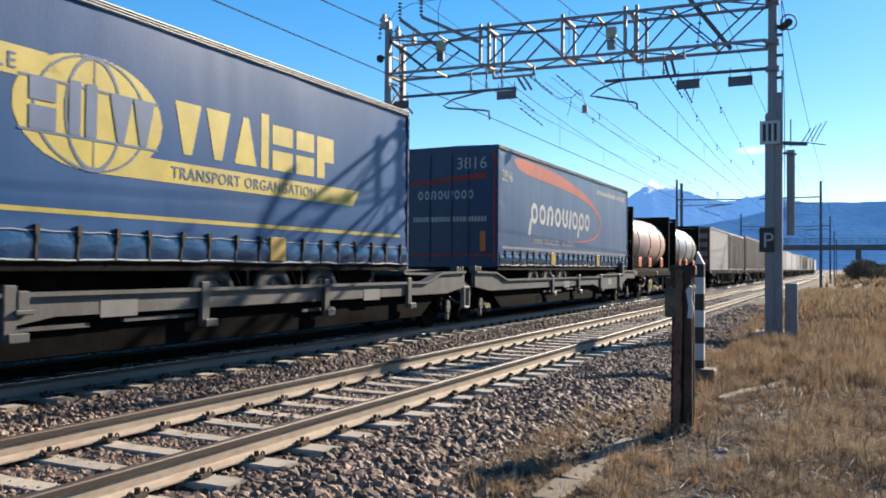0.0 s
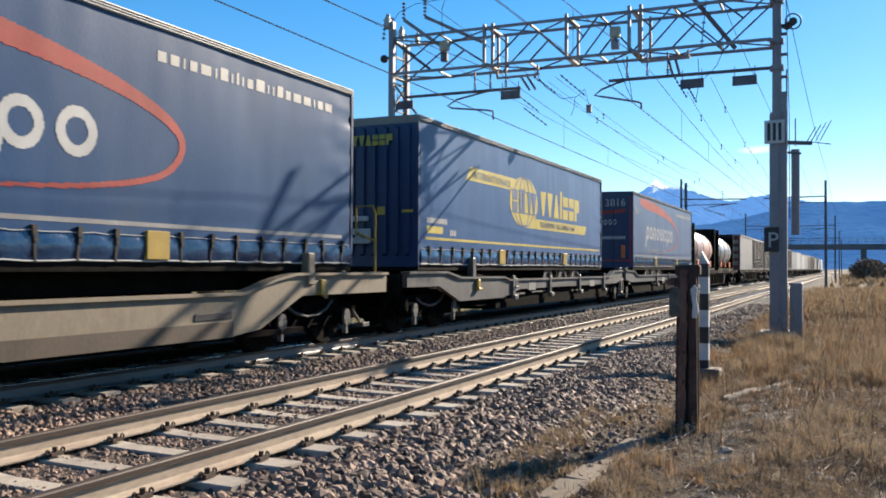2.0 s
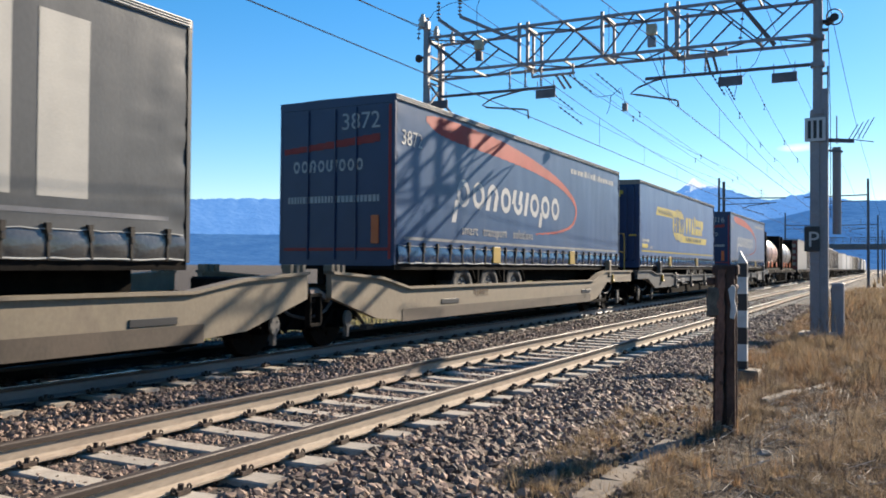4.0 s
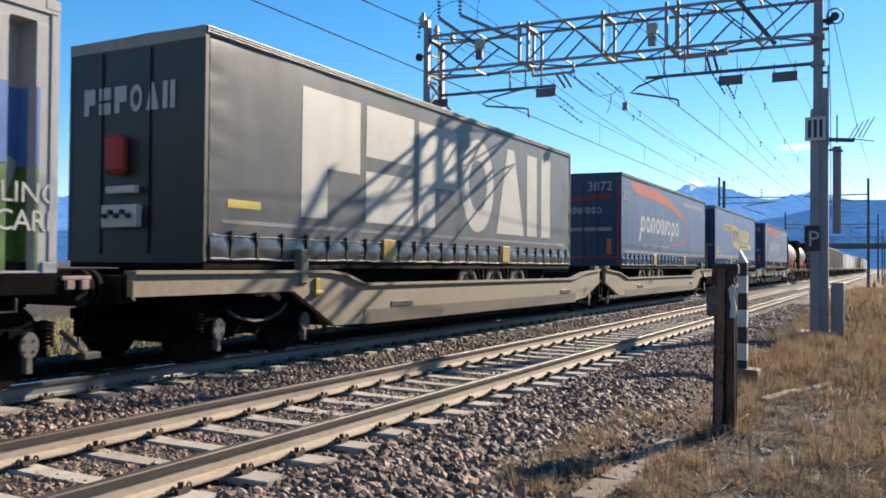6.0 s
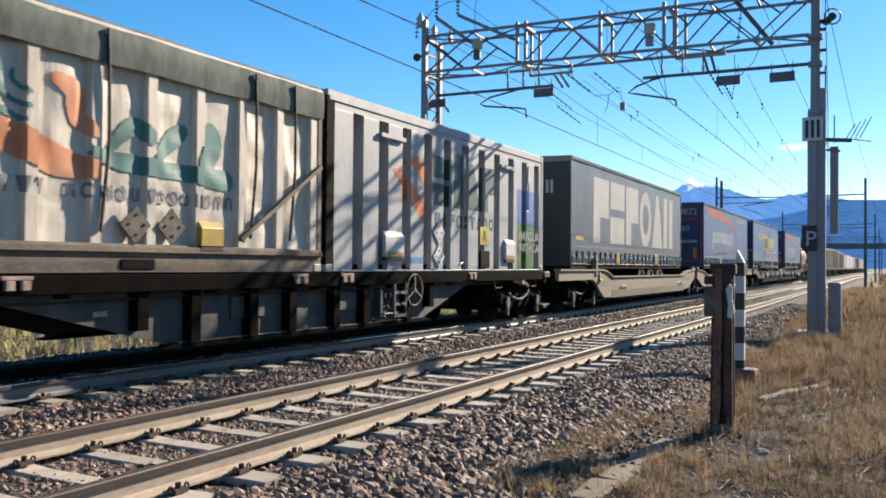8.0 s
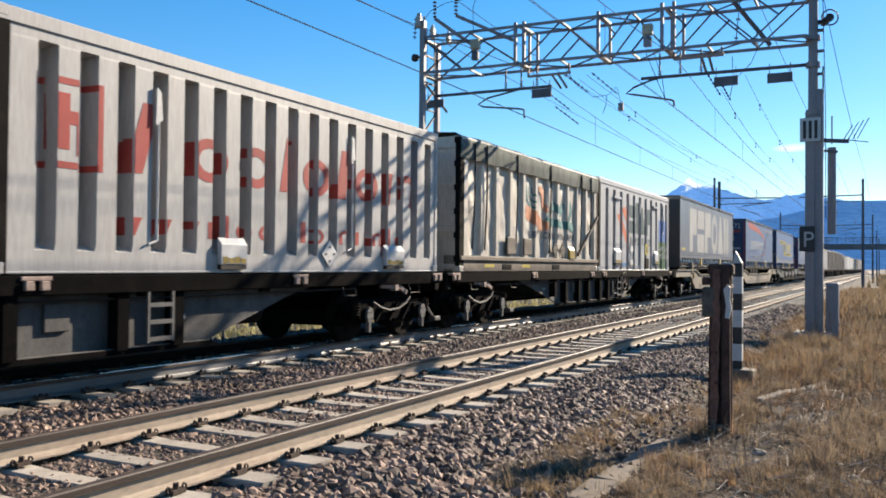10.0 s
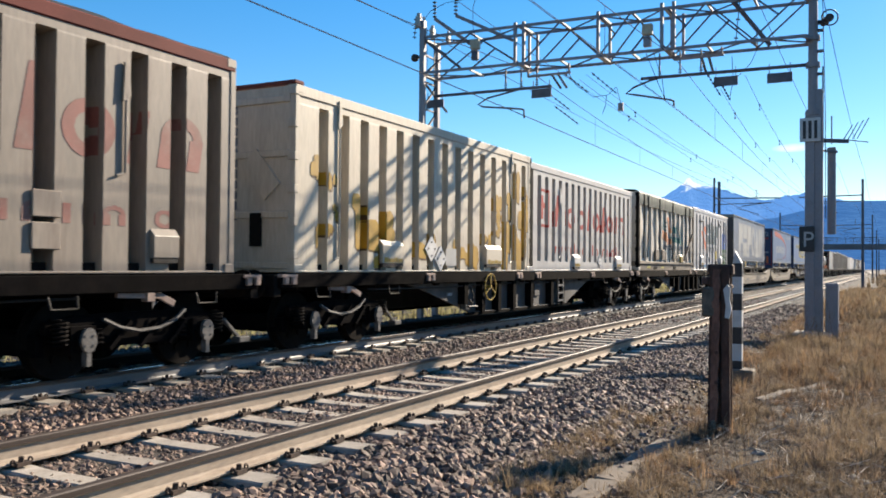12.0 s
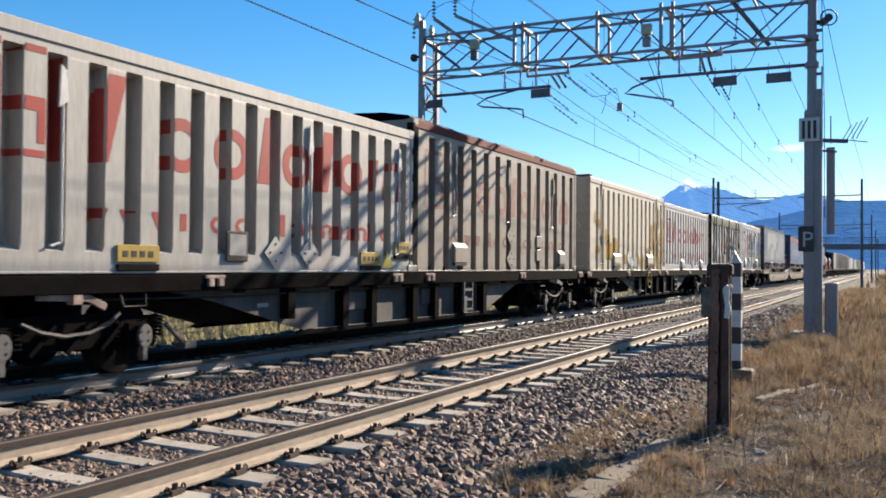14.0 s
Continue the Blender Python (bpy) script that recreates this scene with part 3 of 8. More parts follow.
            insulator(bm, (x, 0, z + 0.02), (x, 0, z + 0.22), 0.045, 3)
            bar(bm, (x, 0, z + 0.2), (x, 0, L), 0.035)
            part("hanger", bm, M["galv_dark"], g)
    # arms that steady the contact wires
    for pts in ([(-5.15, 0, 6.26), (-5.52, 0, 6.19), (-5.95, 0, 6.05), (-6.15, 0, 5.90), (-5.95, 0, 5.86), (-4.98, 0, 5.64), (-4.90, 0, 5.60), (-4.89, 0, 5.46)],
                [(-9.10, 0, 6.30), (-9.55, 0, 6.23), (-10.2, 0, 6.12), (-10.5, 0, 5.96), (-10.35, 0, 5.88), (-9.25, 0, 5.74), (-9.08, 0, 5.70), (-9.06, 0, 5.46)]):
        bm = bmesh.new()
        path_bar(bm, pts, 0.055, 8)
        part("steady_arm", bm, M["galv_dark"], g)
    # counter plates hung from the beams
    for x, z in ((-8.55, 6.12), (-3.60, 6.0), (-2.33, 5.97), (-11.92, 6.09)):
        bm = bmesh.new()
        box(bm, x - 0.29, x + 0.29, -0.02, 0.02, z - 0.12, z + 0.12)
        for dx in (-0.24, 0.24):
            bar(bm, (x + dx, 0, z + 0.1), (x + dx, 0, z + 0.36), 0.02)
        part("notice_plate", bm, M["galv_dark"], g, bevel=0.004)
    bm = bmesh.new()
    bar(bm, (-1.30, 0.10, 7.27), (-1.20, -0.16, 7.27), 0.16, n=20, r2=0.19)
    ring(bm, (-1.20, -0.16, 7.27), (0.36, -0.93, 0), 0.185, 0.018, n=24, m=6)
    disc(bm, (-1.34, 0.2, 7.27), (0.36, -0.93, 0), 0.09, 0.16, n=14)
    bar(bm, (-1.6, 0, 7.22), (-1.30, 0.08, 7.24), 0.09)
    part("loudspeaker", bm, M["horn"], g, "dark round horn loudspeaker")
    bm = bmesh.new()
    disc(bm, (-12.35, -0.5, 7.42), (0.35, -1, 0), 0.12, 0.16, n=20, r2=0.08)
    bar(bm, (-12.1, -0.45, 7.42), (-12.35, -0.5, 7.42), 0.06)
    part("loudspeaker", bm, M["horn"], g)
    # switch gear on the head of the double leg
    for x, y, z, w, h in ((-12.22, -0.5, 8.28, 0.16, 0.34), (-11.92, -0.2, 8.0, 0.13, 0.3), (-11.6, 0.2, 7.95, 0.1, 0.24)):
        bm = bmesh.new()
        box(bm, x - w / 2, x + w / 2, y - 0.08, y + 0.08, z, z + h)
        disc(bm, (x, y, z + h + 0.04), (0, 0, 1), w * 0.4, 0.1, n=10)
        part("switch_head", bm, M["tie_bright"], g, "pale switch gear housing", bevel=0.02)
    bm = bmesh.new()
    insulator(bm, (-12.36, -0.5, 7.95), (-12.32, -0.5, 8.6), 0.055, 5)
    insulator(bm, (-12.02, -0.45, 8.55), (-12.3, -0.5, 8.62), 0.05, 3)
    part("insulator", bm, M["insul"], g)
    bm = bmesh.new()
    bar(bm, (-12.05, F, 7.9), (-11.3, B, 7.2), 0.06)
    bar(bm, (-12.0, F, 6.6), (-11.75, B, 5.9), 0.05)
    bar(bm, (-11.85, -0.2, T), (-11.85, -0.2, L), 0.03)
    part("operating_rod", bm, M["galv_dark"], g)
    # earthing rod along the round mast and a small hanging weight
    bm = bmesh.new()
    bar(bm, (-1.36, 0.0, 4.2), (-1.36, 0.0, 6.15), 0.035, n=6)
    for z in (5.1, 5.5, 5.95, 6.5, 7.0):
        box(bm, -1.50, -1.34, -0.06, 0.06, z, z + 0.05)
    part("earthing_rod", bm, M["galv_dark"], g)
    bm = bmesh.new()
    box(bm, -6.62, -6.48, 0.85, 0.95, 5.62, 5.84)
    bar(bm, (-6.55, 0.9, 5.83), (-6.68, 0.95, 6.3), 0.015)
    part("hanging_tag", bm, M["galv"], g, "small pale tag hanging on a wire", bevel=0.01)
    # feeder arms with insulators on top
    for x, dx in ((-9.6, -1.5), (-10.9, -0.9)):
        bm = bmesh.new()
        bar(bm, (x, B, T - 0.1), (x + dx, -0.3, T + 0.62), 0.08)
        part("feeder_arm", bm, M["galv"], g)
        bm = bmesh.new()
        insulator(bm, (x + dx, -0.3, T + 0.62), (x + dx, -0.3, T + 1.15), 0.06, 5)
        part("insulator", bm, M["insul"], g)
    bm = bmesh.new()
    insulator(bm, (-3.3, -0.45, L - 0.05), (-3.1, -0.45, 8.9), 0.05, 9)
    bar(bm, (-3.9, -0.5, 8.6), (-2.6, 0.45, 6.9), 0.08)
    part("disconnector", bm, M["galv_dark"], g)
    for x, z in ((-10.35, 7.42), (-5.45, 7.25)):
        bm = bmesh.new()
        box(bm, x - 0.13, x + 0.13, -0.62, -0.46, z, z + 0.28)
        sb = part("switch_box", bm, M["cream_box"], g, "weathered cream equipment box", bevel=0.015)
        bm = bmesh.new()
        box(bm, x - 0.05, x + 0.05, -0.57, -0.5, z - 0.06, z + 0.02)
        box(bm, x - 0.10, x + 0.10, -0.6, -0.48, z - 0.30, z - 0.05)
        part("lower_box", bm, M["galv_dark"] if x < -8 else M["galv"], sb, bevel=0.012)
    # short cross arms under the truss with the wire insulators
    for x, z in ((-8.25, 6.62), (-4.2, 6.68)):
        bm = bmesh.new()
        bar(bm, (x - 0.7, 0, z), (x + 0.55, 0, z), 0.06)
        bar(bm, (x - 0.7, 0, z), (x - 0.7, 0, L), 0.05)
        bar(bm, (x + 0.5, 0, z), (x + 0.5, 0, L), 0.05)
        part("cross_arm", bm, M["galv"], g)
        for s in (0.0, 0.18):
            bm = bmesh.new()
            insulator(bm, (x + s, 0, z), (x + s - 0.05, 0.9, z - 0.22), 0.04, 6)
            part("insulator", bm, M["insul"], g)
    # jumper cables and strings of insulators
    for pts in ([(-12.1, -0.45, 8.45), (-11.9, -0.4, 8.75), (-11.4, -0.35, 8.95), (-10.6, -0.3, 9.0), (-9.9, -0.3, 8.98)],
                [(-10.3, -0.3, 9.4), (-10.5, -0.4, 8.7), (-10.45, -0.5, 8.1), (-10.35, -0.55, 7.75)],
                [(-8.0, 0.4, 6.85), (-7.75, 0.6, 6.4), (-7.3, 0.8, 6.05), (-6.9, 0.9, 6.1), (-6.7, 0.95, 6.3)],
                [(-6.95, 0.9, 6.1), (-7.0, 0.95, 5.8), (-7.1, 1.0, 5.6)],
                [(-2.9, 0.2, 7.2), (-2.85, 0.1, 6.8), (-3.0, 0.0, 6.4), (-3.4, 0.0, 6.0)],
                [(-3.5, 0.3, 6.7), (-3.5, 0.5, 6.1), (-3.6, 0.6, 5.7)],
                [(-1.45, -0.1, 10.0), (-1.35, -0.15, 7.5), (-1.3, -0.1, 5.0), (-1.3, 0.0, 2.5)],
                [(-5.35, -0.3, 6.85), (-5.2, 0.0, 6.2), (-5.15, 0.1, 5.7)], [(-5.55, -0.3, 6.85), (-5.3, 0.0, 6.1), (-5.15, 0.1, 5.7)]):
        bm = bmesh.new()
        path_bar(bm, pts, 0.018, 6)
        part("jumper_cable", bm, M["wire"], g)
    for a, b in (((-8.9, 1.2, 6.45), (-8.9, 3.4, 6.25)), ((-8.75, 1.6, 6.05), (-8.75, 3.8, 5.85)), ((-8.1, 0.6, 6.75), (-8.05, 2.6, 6.6)), ((-4.2, 0.8, 6.4), (-4.2, 2.8, 6.2)),
                 ((-3.9, 1.0, 6.2), (-3.9, 2.6, 6.0)), ((-7.3, 0.6, 6.7), (-7.2, 2.8, 6.5))):
        bm = bmesh.new()
        insulator(bm, a, b, 0.03, 6)
        part("insulator", bm, M["wire"], g)
    # white plate with three dark bars on the mast
    bm = bmesh.new()
    box(bm, -1.86, -1.40, -0.19, -0.16, 4.33, 4.90)
    sp = part("marker_plate", bm, M["white_paint"], g, "white plate with three dark upright slots", bevel=0.01)
    for k in range(3):
        bm = bmesh.new()
        box(bm, -1.79 + k * 0.125, -1.72 + k * 0.125, -0.197, -0.19, 4.40, 4.83)
        part("slot", bm, M["black_paint"], sp)
    # black plate with the letter P
    bm = bmesh.new()
    box(bm, -1.87, -1.53, -0.20, -0.17, 1.70, 2.30)
    ps = part("letter_plate", bm, M["black_paint"], g, "black plate with a white letter P", bevel=0.01)
    words("letter", "P", 0.52, M["white_print"], ps, Matrix.Translation((-1.80, -0.204, 1.815)) @ ENDF, spacing=1)
    # hanging stack of counterweights on a bracket
    bm = bmesh.new()
    bar(bm, (-1.6, 0.5, 4.45), (-0.85, 1.0, 4.45), 0.09)
    bar(bm, (-1.6, 0.4, 4.2), (-1.1, 1.0, 4.2), 0.05)
    bar(bm, (-1.58, 0, 4.45), (-1.58, 0.6, 4.45), 0.08)
    bar(bm, (-1.22, 1.0, 4.4), (-1.22, 1.0, 5.1), 0.03)
    part("weight_bracket", bm, M["galv_dark"], g)
    bm = bmesh.new()
    bar(bm, (-1.22, 1.0, 2.15), (-1.22, 1.0, 4.31), 0.20, n=12)
    for k in range(14):
        disc(bm, (-1.22, 1.0, 2.25 + 0.15 * k), (0, 0, 1), 0.1, 0.12, n=14)
    part("counterweight", bm, M["galv"], g, "hanging stack of round grey weights")
    bm = bmesh.new()
    for k in range(4):
        bar(bm, (-0.95 + 0.1 * k, 1.0, 4.5), (-0.75 + 0.12 * k, 1.0, 4.85 + 0.05 * k), 0.02)
    bar(bm, (-0.95, 1.0, 4.5), (-0.4, 1.0, 4.4), 0.02)
    part("spike", bm, M["galv_dark"], g)
    # cabinet at the foot
    bm = bmesh.new()
    box(bm, -1.30, -1.02, -0.05, 0.25, -0.4, 0.95)
    part("cabinet", bm, M["galv"], g, "grey steel cabinet at the mast's foot", bevel=0.02)
    return g


portal()


def far_portal(y, kind):
    g = thing("catenary_portal", pose(0, y, 0), "distant steel portal mast pair with overhead wire arms", "catenary portal")
    for x, h in ((-12.3, 8.5), (-1.6, 8.0)):
        bm = bmesh.new()
        bar(bm, (x, 0, -0.6), (x, 0, h), 0.22, n=8, r2=0.17)
        part("mast", bm, M["galv_dark"], g)
    if kind:
        bm = bmesh.new()
        bar(bm, (-12.3, 2.2, -0.6), (-12.3, 2.2, 8.4), 0.24, n=8)
        part("mast", bm, M["galv_dark"], g)
    bm = bmesh.new()
    bar(bm, (-12.3, 0, 6.85), (-7.3, 0, 6.75), 0.09)
    bar(bm, (-12.3, 0, 6.35), (-8.0, 0, 6.4), 0.06)
    part("cantilever", bm, M["galv_dark"], g)
    bm = bmesh.new()
    bar(bm, (-1.6, 0, 6.8), (-6.0, 0, 6.75), 0.09)
    bar(bm, (-1.6, 0, 6.35), (-5.4, 0, 6.4), 0.06)
    part("cantilever", bm, M["galv_dark"], g)
    for x in (-9.6, -4.0):
        bm = bmesh.new()
        path_bar(bm, [(x + 1.3, 0, 6.4), (x - 0.4, 0, 6.2), (x - 0.9, 0, 6.0), (x + 0.7, 0, 5.5)], 0.07)
        part("steady_arm", bm, M["galv_dark"], g)
        bm = bmesh.new()
        insulator(bm, (x + 0.5, 0, 6.8), (x + 0.5, 0, 7.5), 0.12, 3)
        part("insulator", bm, M["insul"], g)
    return g


for gy, k in ((70.5, True), (118.0, False), (166.0, False), (214.0, False)):
    far_portal(gy, k)


def wires(name, x, y_from, y_to, label):
    """Contact wire, messenger and droppers over one track."""
    g = thing(name, pose(x, 0, 0), label, "overhead wire")
    spans = [-26.0, 22.2, 70.5, 118.0, 166.0, 214.0, 262.0]
    carrier, line = [], []
    for k, (a, b) in enumerate(zip(spans, spans[1:])):
        s0, s1 = (-0.19, 0.0)[k % 2], (-0.19, 0.0)[(k + 1) % 2]
        n = 12 if k < 2 else 5
        pts = []
        for i in range(n + 1):
            t = i / n
            pts.append(Vector((s0 + (s1 - s0) * t, a + (b - a) * t, 6.75 - 4 * t * (1 - t) * 0.75)))
        carrier += pts if not carrier else pts[1:]
        line += [(s0, a, 5.44)]
        drop = bmesh.new()
        for i in range(1, 8):
            t = i / 8
            bar(drop, (s0 + (s1 - s0) * t, a + (b - a) * t, 5.44), (s0 + (s1 - s0) * t, a + (b - a) * t, 6.75 - 4 * t * (1 - t) * 0.75), 0.008, n=4)
            if k < 2 or i == 7:
                o = part("dropper", drop, M["wire"], g)
                if k >= 2:
                    o["kind"] = "stuff"
                drop = bmesh.new()
        drop.free()
    line.append((s1, b, 5.44))
    for dx in (-0.016, 0.016):
        bm = bmesh.new()
        path_bar(bm, [(x_ + dx, y_, z_) for x_, y_, z_ in line], 0.012, 5)
        part("contact_wire", bm, M["wire"], g)
    bm = bmesh.new()
    path_bar(bm, carrier, 0.018, 5)
    part("messenger_wire", bm, M["wire"], g)


wires("overhead_wire", NEAR_X, -26, 262, "pair of copper contact wires with messenger above the near track")
wires("overhead_wire", FAR_X, -26, 262, "pair of copper contact wires with messenger above the far track")


def feeder(x, z, sag, label, x2=None):
    g = thing("feeder_wire", pose(0, 0, 0), label, "overhead wire")
    spans = [-26.0, 22.2, 70.5, 118.0, 166.0, 214.0]
    bm = bmesh.new()
    for a, b in zip(spans, spans[1:]):
        pts = [Vector((x, a + (b - a) * i / 10, z - 4 * (i / 10) * (1 - i / 10) * sag)) for i in range(11)]
        path_bar(bm, pts, 0.02, 5)
    part("wire", bm, M["wire"], g)


feeder(-12.45, 8.4, 0.3, "dark feeder wire on the masts behind the train")
feeder(-11.1, 9.0, 0.5, "dark feeder wire above the far track")
feeder(-1.5, 8.6, 0.5, "dark feeder wire on the masts beside the grass")
feeder(-3.2, 8.9, 0.5, "dark feeder wire above the near track")


def anchor_wire(pts, label):
    """A wire of the next tension length, running out from the portal with its clamps."""
    g = thing("anchor_wire", pose(0, 0, 0), label, "overhead wire")
    ends = [Vector(p) for p in pts]
    line = []
    for a, b in zip(ends, ends[1:]):
        line += [a.lerp(b, k / 6) - Vector((0, 0, 0.25 * 4 * (k / 6) * (1 - k / 6))) for k in range(6)]
    bm = bmesh.new()
    path_bar(bm, line + [ends[-1]], 0.013, 5)
    part("wire", bm, M["wire"], g)
    for k in (1, 3, 5):
        bm = bmesh.new()
        disc(bm, line[k], (0, 1, 0.1), 0.028, 0.09, n=8)
        disc(bm, line[k] - Vector((0, 0, 0.14)), (0, 1, 0.1), 0.022, 0.08, n=8)
        bar(bm, line[k], line[k] - Vector((0, 0, 0.16)), 0.015)
        part("clamp", bm, M["wire"], g)


anchor_wire([(-7.6, 22.65, 6.5), (-8.0, 55, 6.35), (-8.7, 70.5, 6.75)], "thin overlapping carrier wire of the far track")
anchor_wire([(-7.4, 22.65, 6.62), (-7.7, 55, 6.5), (-8.3, 70.5, 6.75)], "thin overlapping carrier wire of the far track")
anchor_wire([(-3.8, 22.65, 5.9), (-4.6, 42, 6.2), (-5.0, 70.5, 6.75)], "thin overlapping carrier wire of the near track")
anchor_wire([(-3.2, 22.65, 6.2), (-3.9, 45, 6.4), (-4.6, 70.5, 6.8)], "thin overlapping carrier wire of the near track")

# ------------------------------------------------------------------ the train
SPEED = 6.947
HALF = 1.253
MOVING = []        # thing, start along the line
WHEELS = []        # wheelset, its place on the wagon


def moving(name, s, label, category, group=""):
    ob = thing(name, pose(FAR_X, s, 0), label, category, group)
    MOVING.append((ob, s))
    return ob


# plain shapes painted on a side, as runs of narrow strips that follow the side's relief
def inside(prims, Y, Z):
    hit = np.zeros(Y.shape, bool)
    for p in prims:
        if p[0] == "o":                                # ring or ellipse: cy, cz, ry, rz, hole
            _, cy, cz, ry, rz, hole = p
            d = ((Y - cy) / ry) ** 2 + ((Z - cz) / rz) ** 2
            hit |= (d <= 1) & (d >= hole * hole)
        elif p[0] == "a":                              # arc: cy, cz, ry, rz, hole, from, to (degrees)
            _, cy, cz, ry, rz, hole, a0, a1 = p
            d = ((Y - cy) / ry) ** 2 + ((Z - cz) / rz) ** 2
            ang = np.degrees(np.arctan2((Z - cz) / rz, (Y - cy) / ry)) % 360
            hit |= (d <= 1) & (d >= hole * hole) & ((ang - a0) % 360 <= (a1 - a0) % 360)
        elif p[0] == "-":                              # cut away: a convex outline
            hit &= ~convex(p[1], Y, Z)
        else:                                          # convex outline
            hit |= convex(p[1], Y, Z)
    return hit


def convex(pts, Y, Z):
    ok = np.ones(Y.shape, bool)
    area = sum(a[0] * b[1] - b[0] * a[1] for a, b in zip(pts, pts[1:] + pts[:1]))
    for (y0, z0), (y1, z1) in zip(pts, pts[1:] + pts[:1]):
        c = (y1 - y0) * (Z - z0) - (z1 - z0) * (Y - y0)
        ok &= (c >= 0) if area > 0 else (c <= 0)
    return ok


def rect(y0, y1, z0, z1, lean=0.0):
    h = z1 - z0
    return ("p", [(y0, z0), (y1, z0), (y1 + lean * h, z1), (y0 + lean * h, z1)])


def paint(name, prims, area, material, parent, relief=None, step=0.018, proud=0.004, end=False, split=True):
    """Paint on a side (towards +x) or, with end, on an end (towards -y)."""
    y0, y1, z0, z1 = area
    ny, nz = int((y1 - y0) / step), int((z1 - z0) / step)
    ys = y0 + (np.arange(ny) + 0.5) * step
    zs = z0 + (np.arange(nz) + 0.5) * step
    Y, Z = np.meshgrid(ys, zs, indexing="ij")
    on = inside(prims, Y, Z)
    runs, last = [], []                                 # column, from, to, piece
    boss = []

    def root(k):
        while boss[k] != k:
            k = boss[k]
        return k

    for i in range(ny):
        d = np.flatnonzero(np.diff(np.concatenate([[0], on[i].astype(int), [0]])))
        now = []
        for a, b in zip(d[::2], d[1::2]):
            mine = len(boss)
            boss.append(mine)
            for c, e, other in last:
                if c < b and e > a:
                    boss[root(other)] = root(mine)
            now.append((a, b, mine))
            runs.append((i, a, b, mine))
        last = now
    pieces = {}
    for run in runs:
        pieces.setdefault(root(run[3]) if split else 0, []).append(run)
    made = None
    for piece in pieces.values():
        verts, faces, known = [], [], {}

        def corner(c, k, inner):
            if (c, k) not in known:
                known[c, k] = len(verts)
                yy, zz = y0 + c * step, z0 + k * step
                verts.append((yy, -proud, zz) if end else ((relief(yy + inner, zz) if relief else HALF) + proud, yy, zz))
            return known[c, k]

        for i, a, b, _ in piece:
            cuts = [a] + [k for k in range(a + 1, b) if k % 3 == 0] + [b]
            for lo, hi in zip(cuts, cuts[1:]):
                faces.append((corner(i, lo, 1e-4), corner(i + 1, lo, -1e-4), corner(i + 1, hi, -1e-4), corner(i, hi, 1e-4)))
        made = link(name, raw_mesh(name, np.array(verts), np.array(faces), material), parent)
    return made


def glyph_row(spec, y, z, h, lean=0.0, gap=0.14):
    """A row of plain rounded and straight shapes for a trade mark, h high; returns shapes and the end."""
    out = []
    w = 0.62 * h
    t = 0.2 * h
    for c in spec:
        k = lean * h
        if c == "o":
            out.append(("o", y + w / 2 + k / 2, z + h / 2, w / 2, h / 2, 0.55))
        elif c == "n":
            out.append(("a", y + w / 2 + k / 2, z + 0.55 * h, w / 2, 0.47 * h, 0.55, 0, 180))
            out.append(rect(y, y + t, z, z + 0.6 * h, lean))
            out.append(rect(y + w - t, y + w, z, z + 0.6 * h, lean))
        elif c == "u":
            out.append(("a", y + w / 2 + k / 2, z + 0.47 * h, w / 2, 0.47 * h, 0.55, 180, 360))
            out.append(rect(y, y + t, z + 0.4 * h, z + h, lean))
            out.append(rect(y + w - t, y + w, z + 0.4 * h, z + h, lean))
        elif c == "i":
            out.append(rect(y, y + t, z, z + h, lean))
            y += t + gap * h
            continue
        elif c == "l":                                  # tall slab
            out.append(rect(y, y + t * 1.2, z, z + 1.4 * h, lean))
            y += t * 1.2 + gap * h
            continue
        elif c == "v":                                  # wedge
            out.append(("p", [(y, z + h), (y + w, z + h), (y + w * 0.65, z), (y + w * 0.35, z)]))
        elif c == "A":                                  # upright wedge
            out.append(("p", [(y, z), (y + w, z), (y + w * 0.62, z + h), (y + w * 0.38, z + h)]))
        elif c == "D":                                  # block with a slit
            out.append(rect(y, y + w, z, z + 0.44 * h, lean))
            out.append(rect(y + 0.05 * lean * h, y + w, z + 0.56 * h, z + h, lean))
        elif c == "G":                                  # flag: tall slab with a half-high block
            out.append(rect(y, y + w * 0.42, z, z + h, lean))
            out.append(rect(y + w * 0.4, y + w, z + 0.4 * h, z + h, lean))
        elif c == "H":                                  # two slabs
            out.append(rect(y, y + w * 0.4, z, z + h, lean))
            out.append(rect(y + w * 0.6, y + w, z, z + h, lean))
        elif c == " ":
            pass
        y += w + gap * h
    return out, y


def ribbon(line):
    """A band of changing width along a line of y, z, width."""
    out = []
    fine = []
    ext = [line[0]] + list(line) + [line[-1]]
    for p, q, r, s in zip(ext, ext[1:], ext[2:], ext[3:]):
        for k in range(5):
            u = k / 5
            fine.append(tuple(0.5 * (2 * B + (C - A) * u + (2 * A - 5 * B + 4 * C - D) * u * u + (3 * B - A - 3 * C + D) * u ** 3) for A, B, C, D in zip(p, q, r, s)))
    line = fine + [line[-1]]
    for (y0, z0, a), (y1, z1, b) in zip(line, line[1:]):
        d = Vector((y1 - y0, z1 - z0)).normalized()
        n = Vector((-d.y, d.x))
        e = d * 0.01
        out.append(("p", [(y0 - e.x + n.x * a / 2, z0 - e.y + n.y * a / 2), (y1 + e.x + n.x * b / 2, z1 + e.y + n.y * b / 2),
                          (y1 + e.x - n.x * b / 2, z1 + e.y - n.y * b / 2), (y0 - e.x - n.x * a / 2, z0 - e.y - n.y * a / 2)]))
        out.append(("o", y1, z1, b / 2, b / 2, 0.0))
    return out


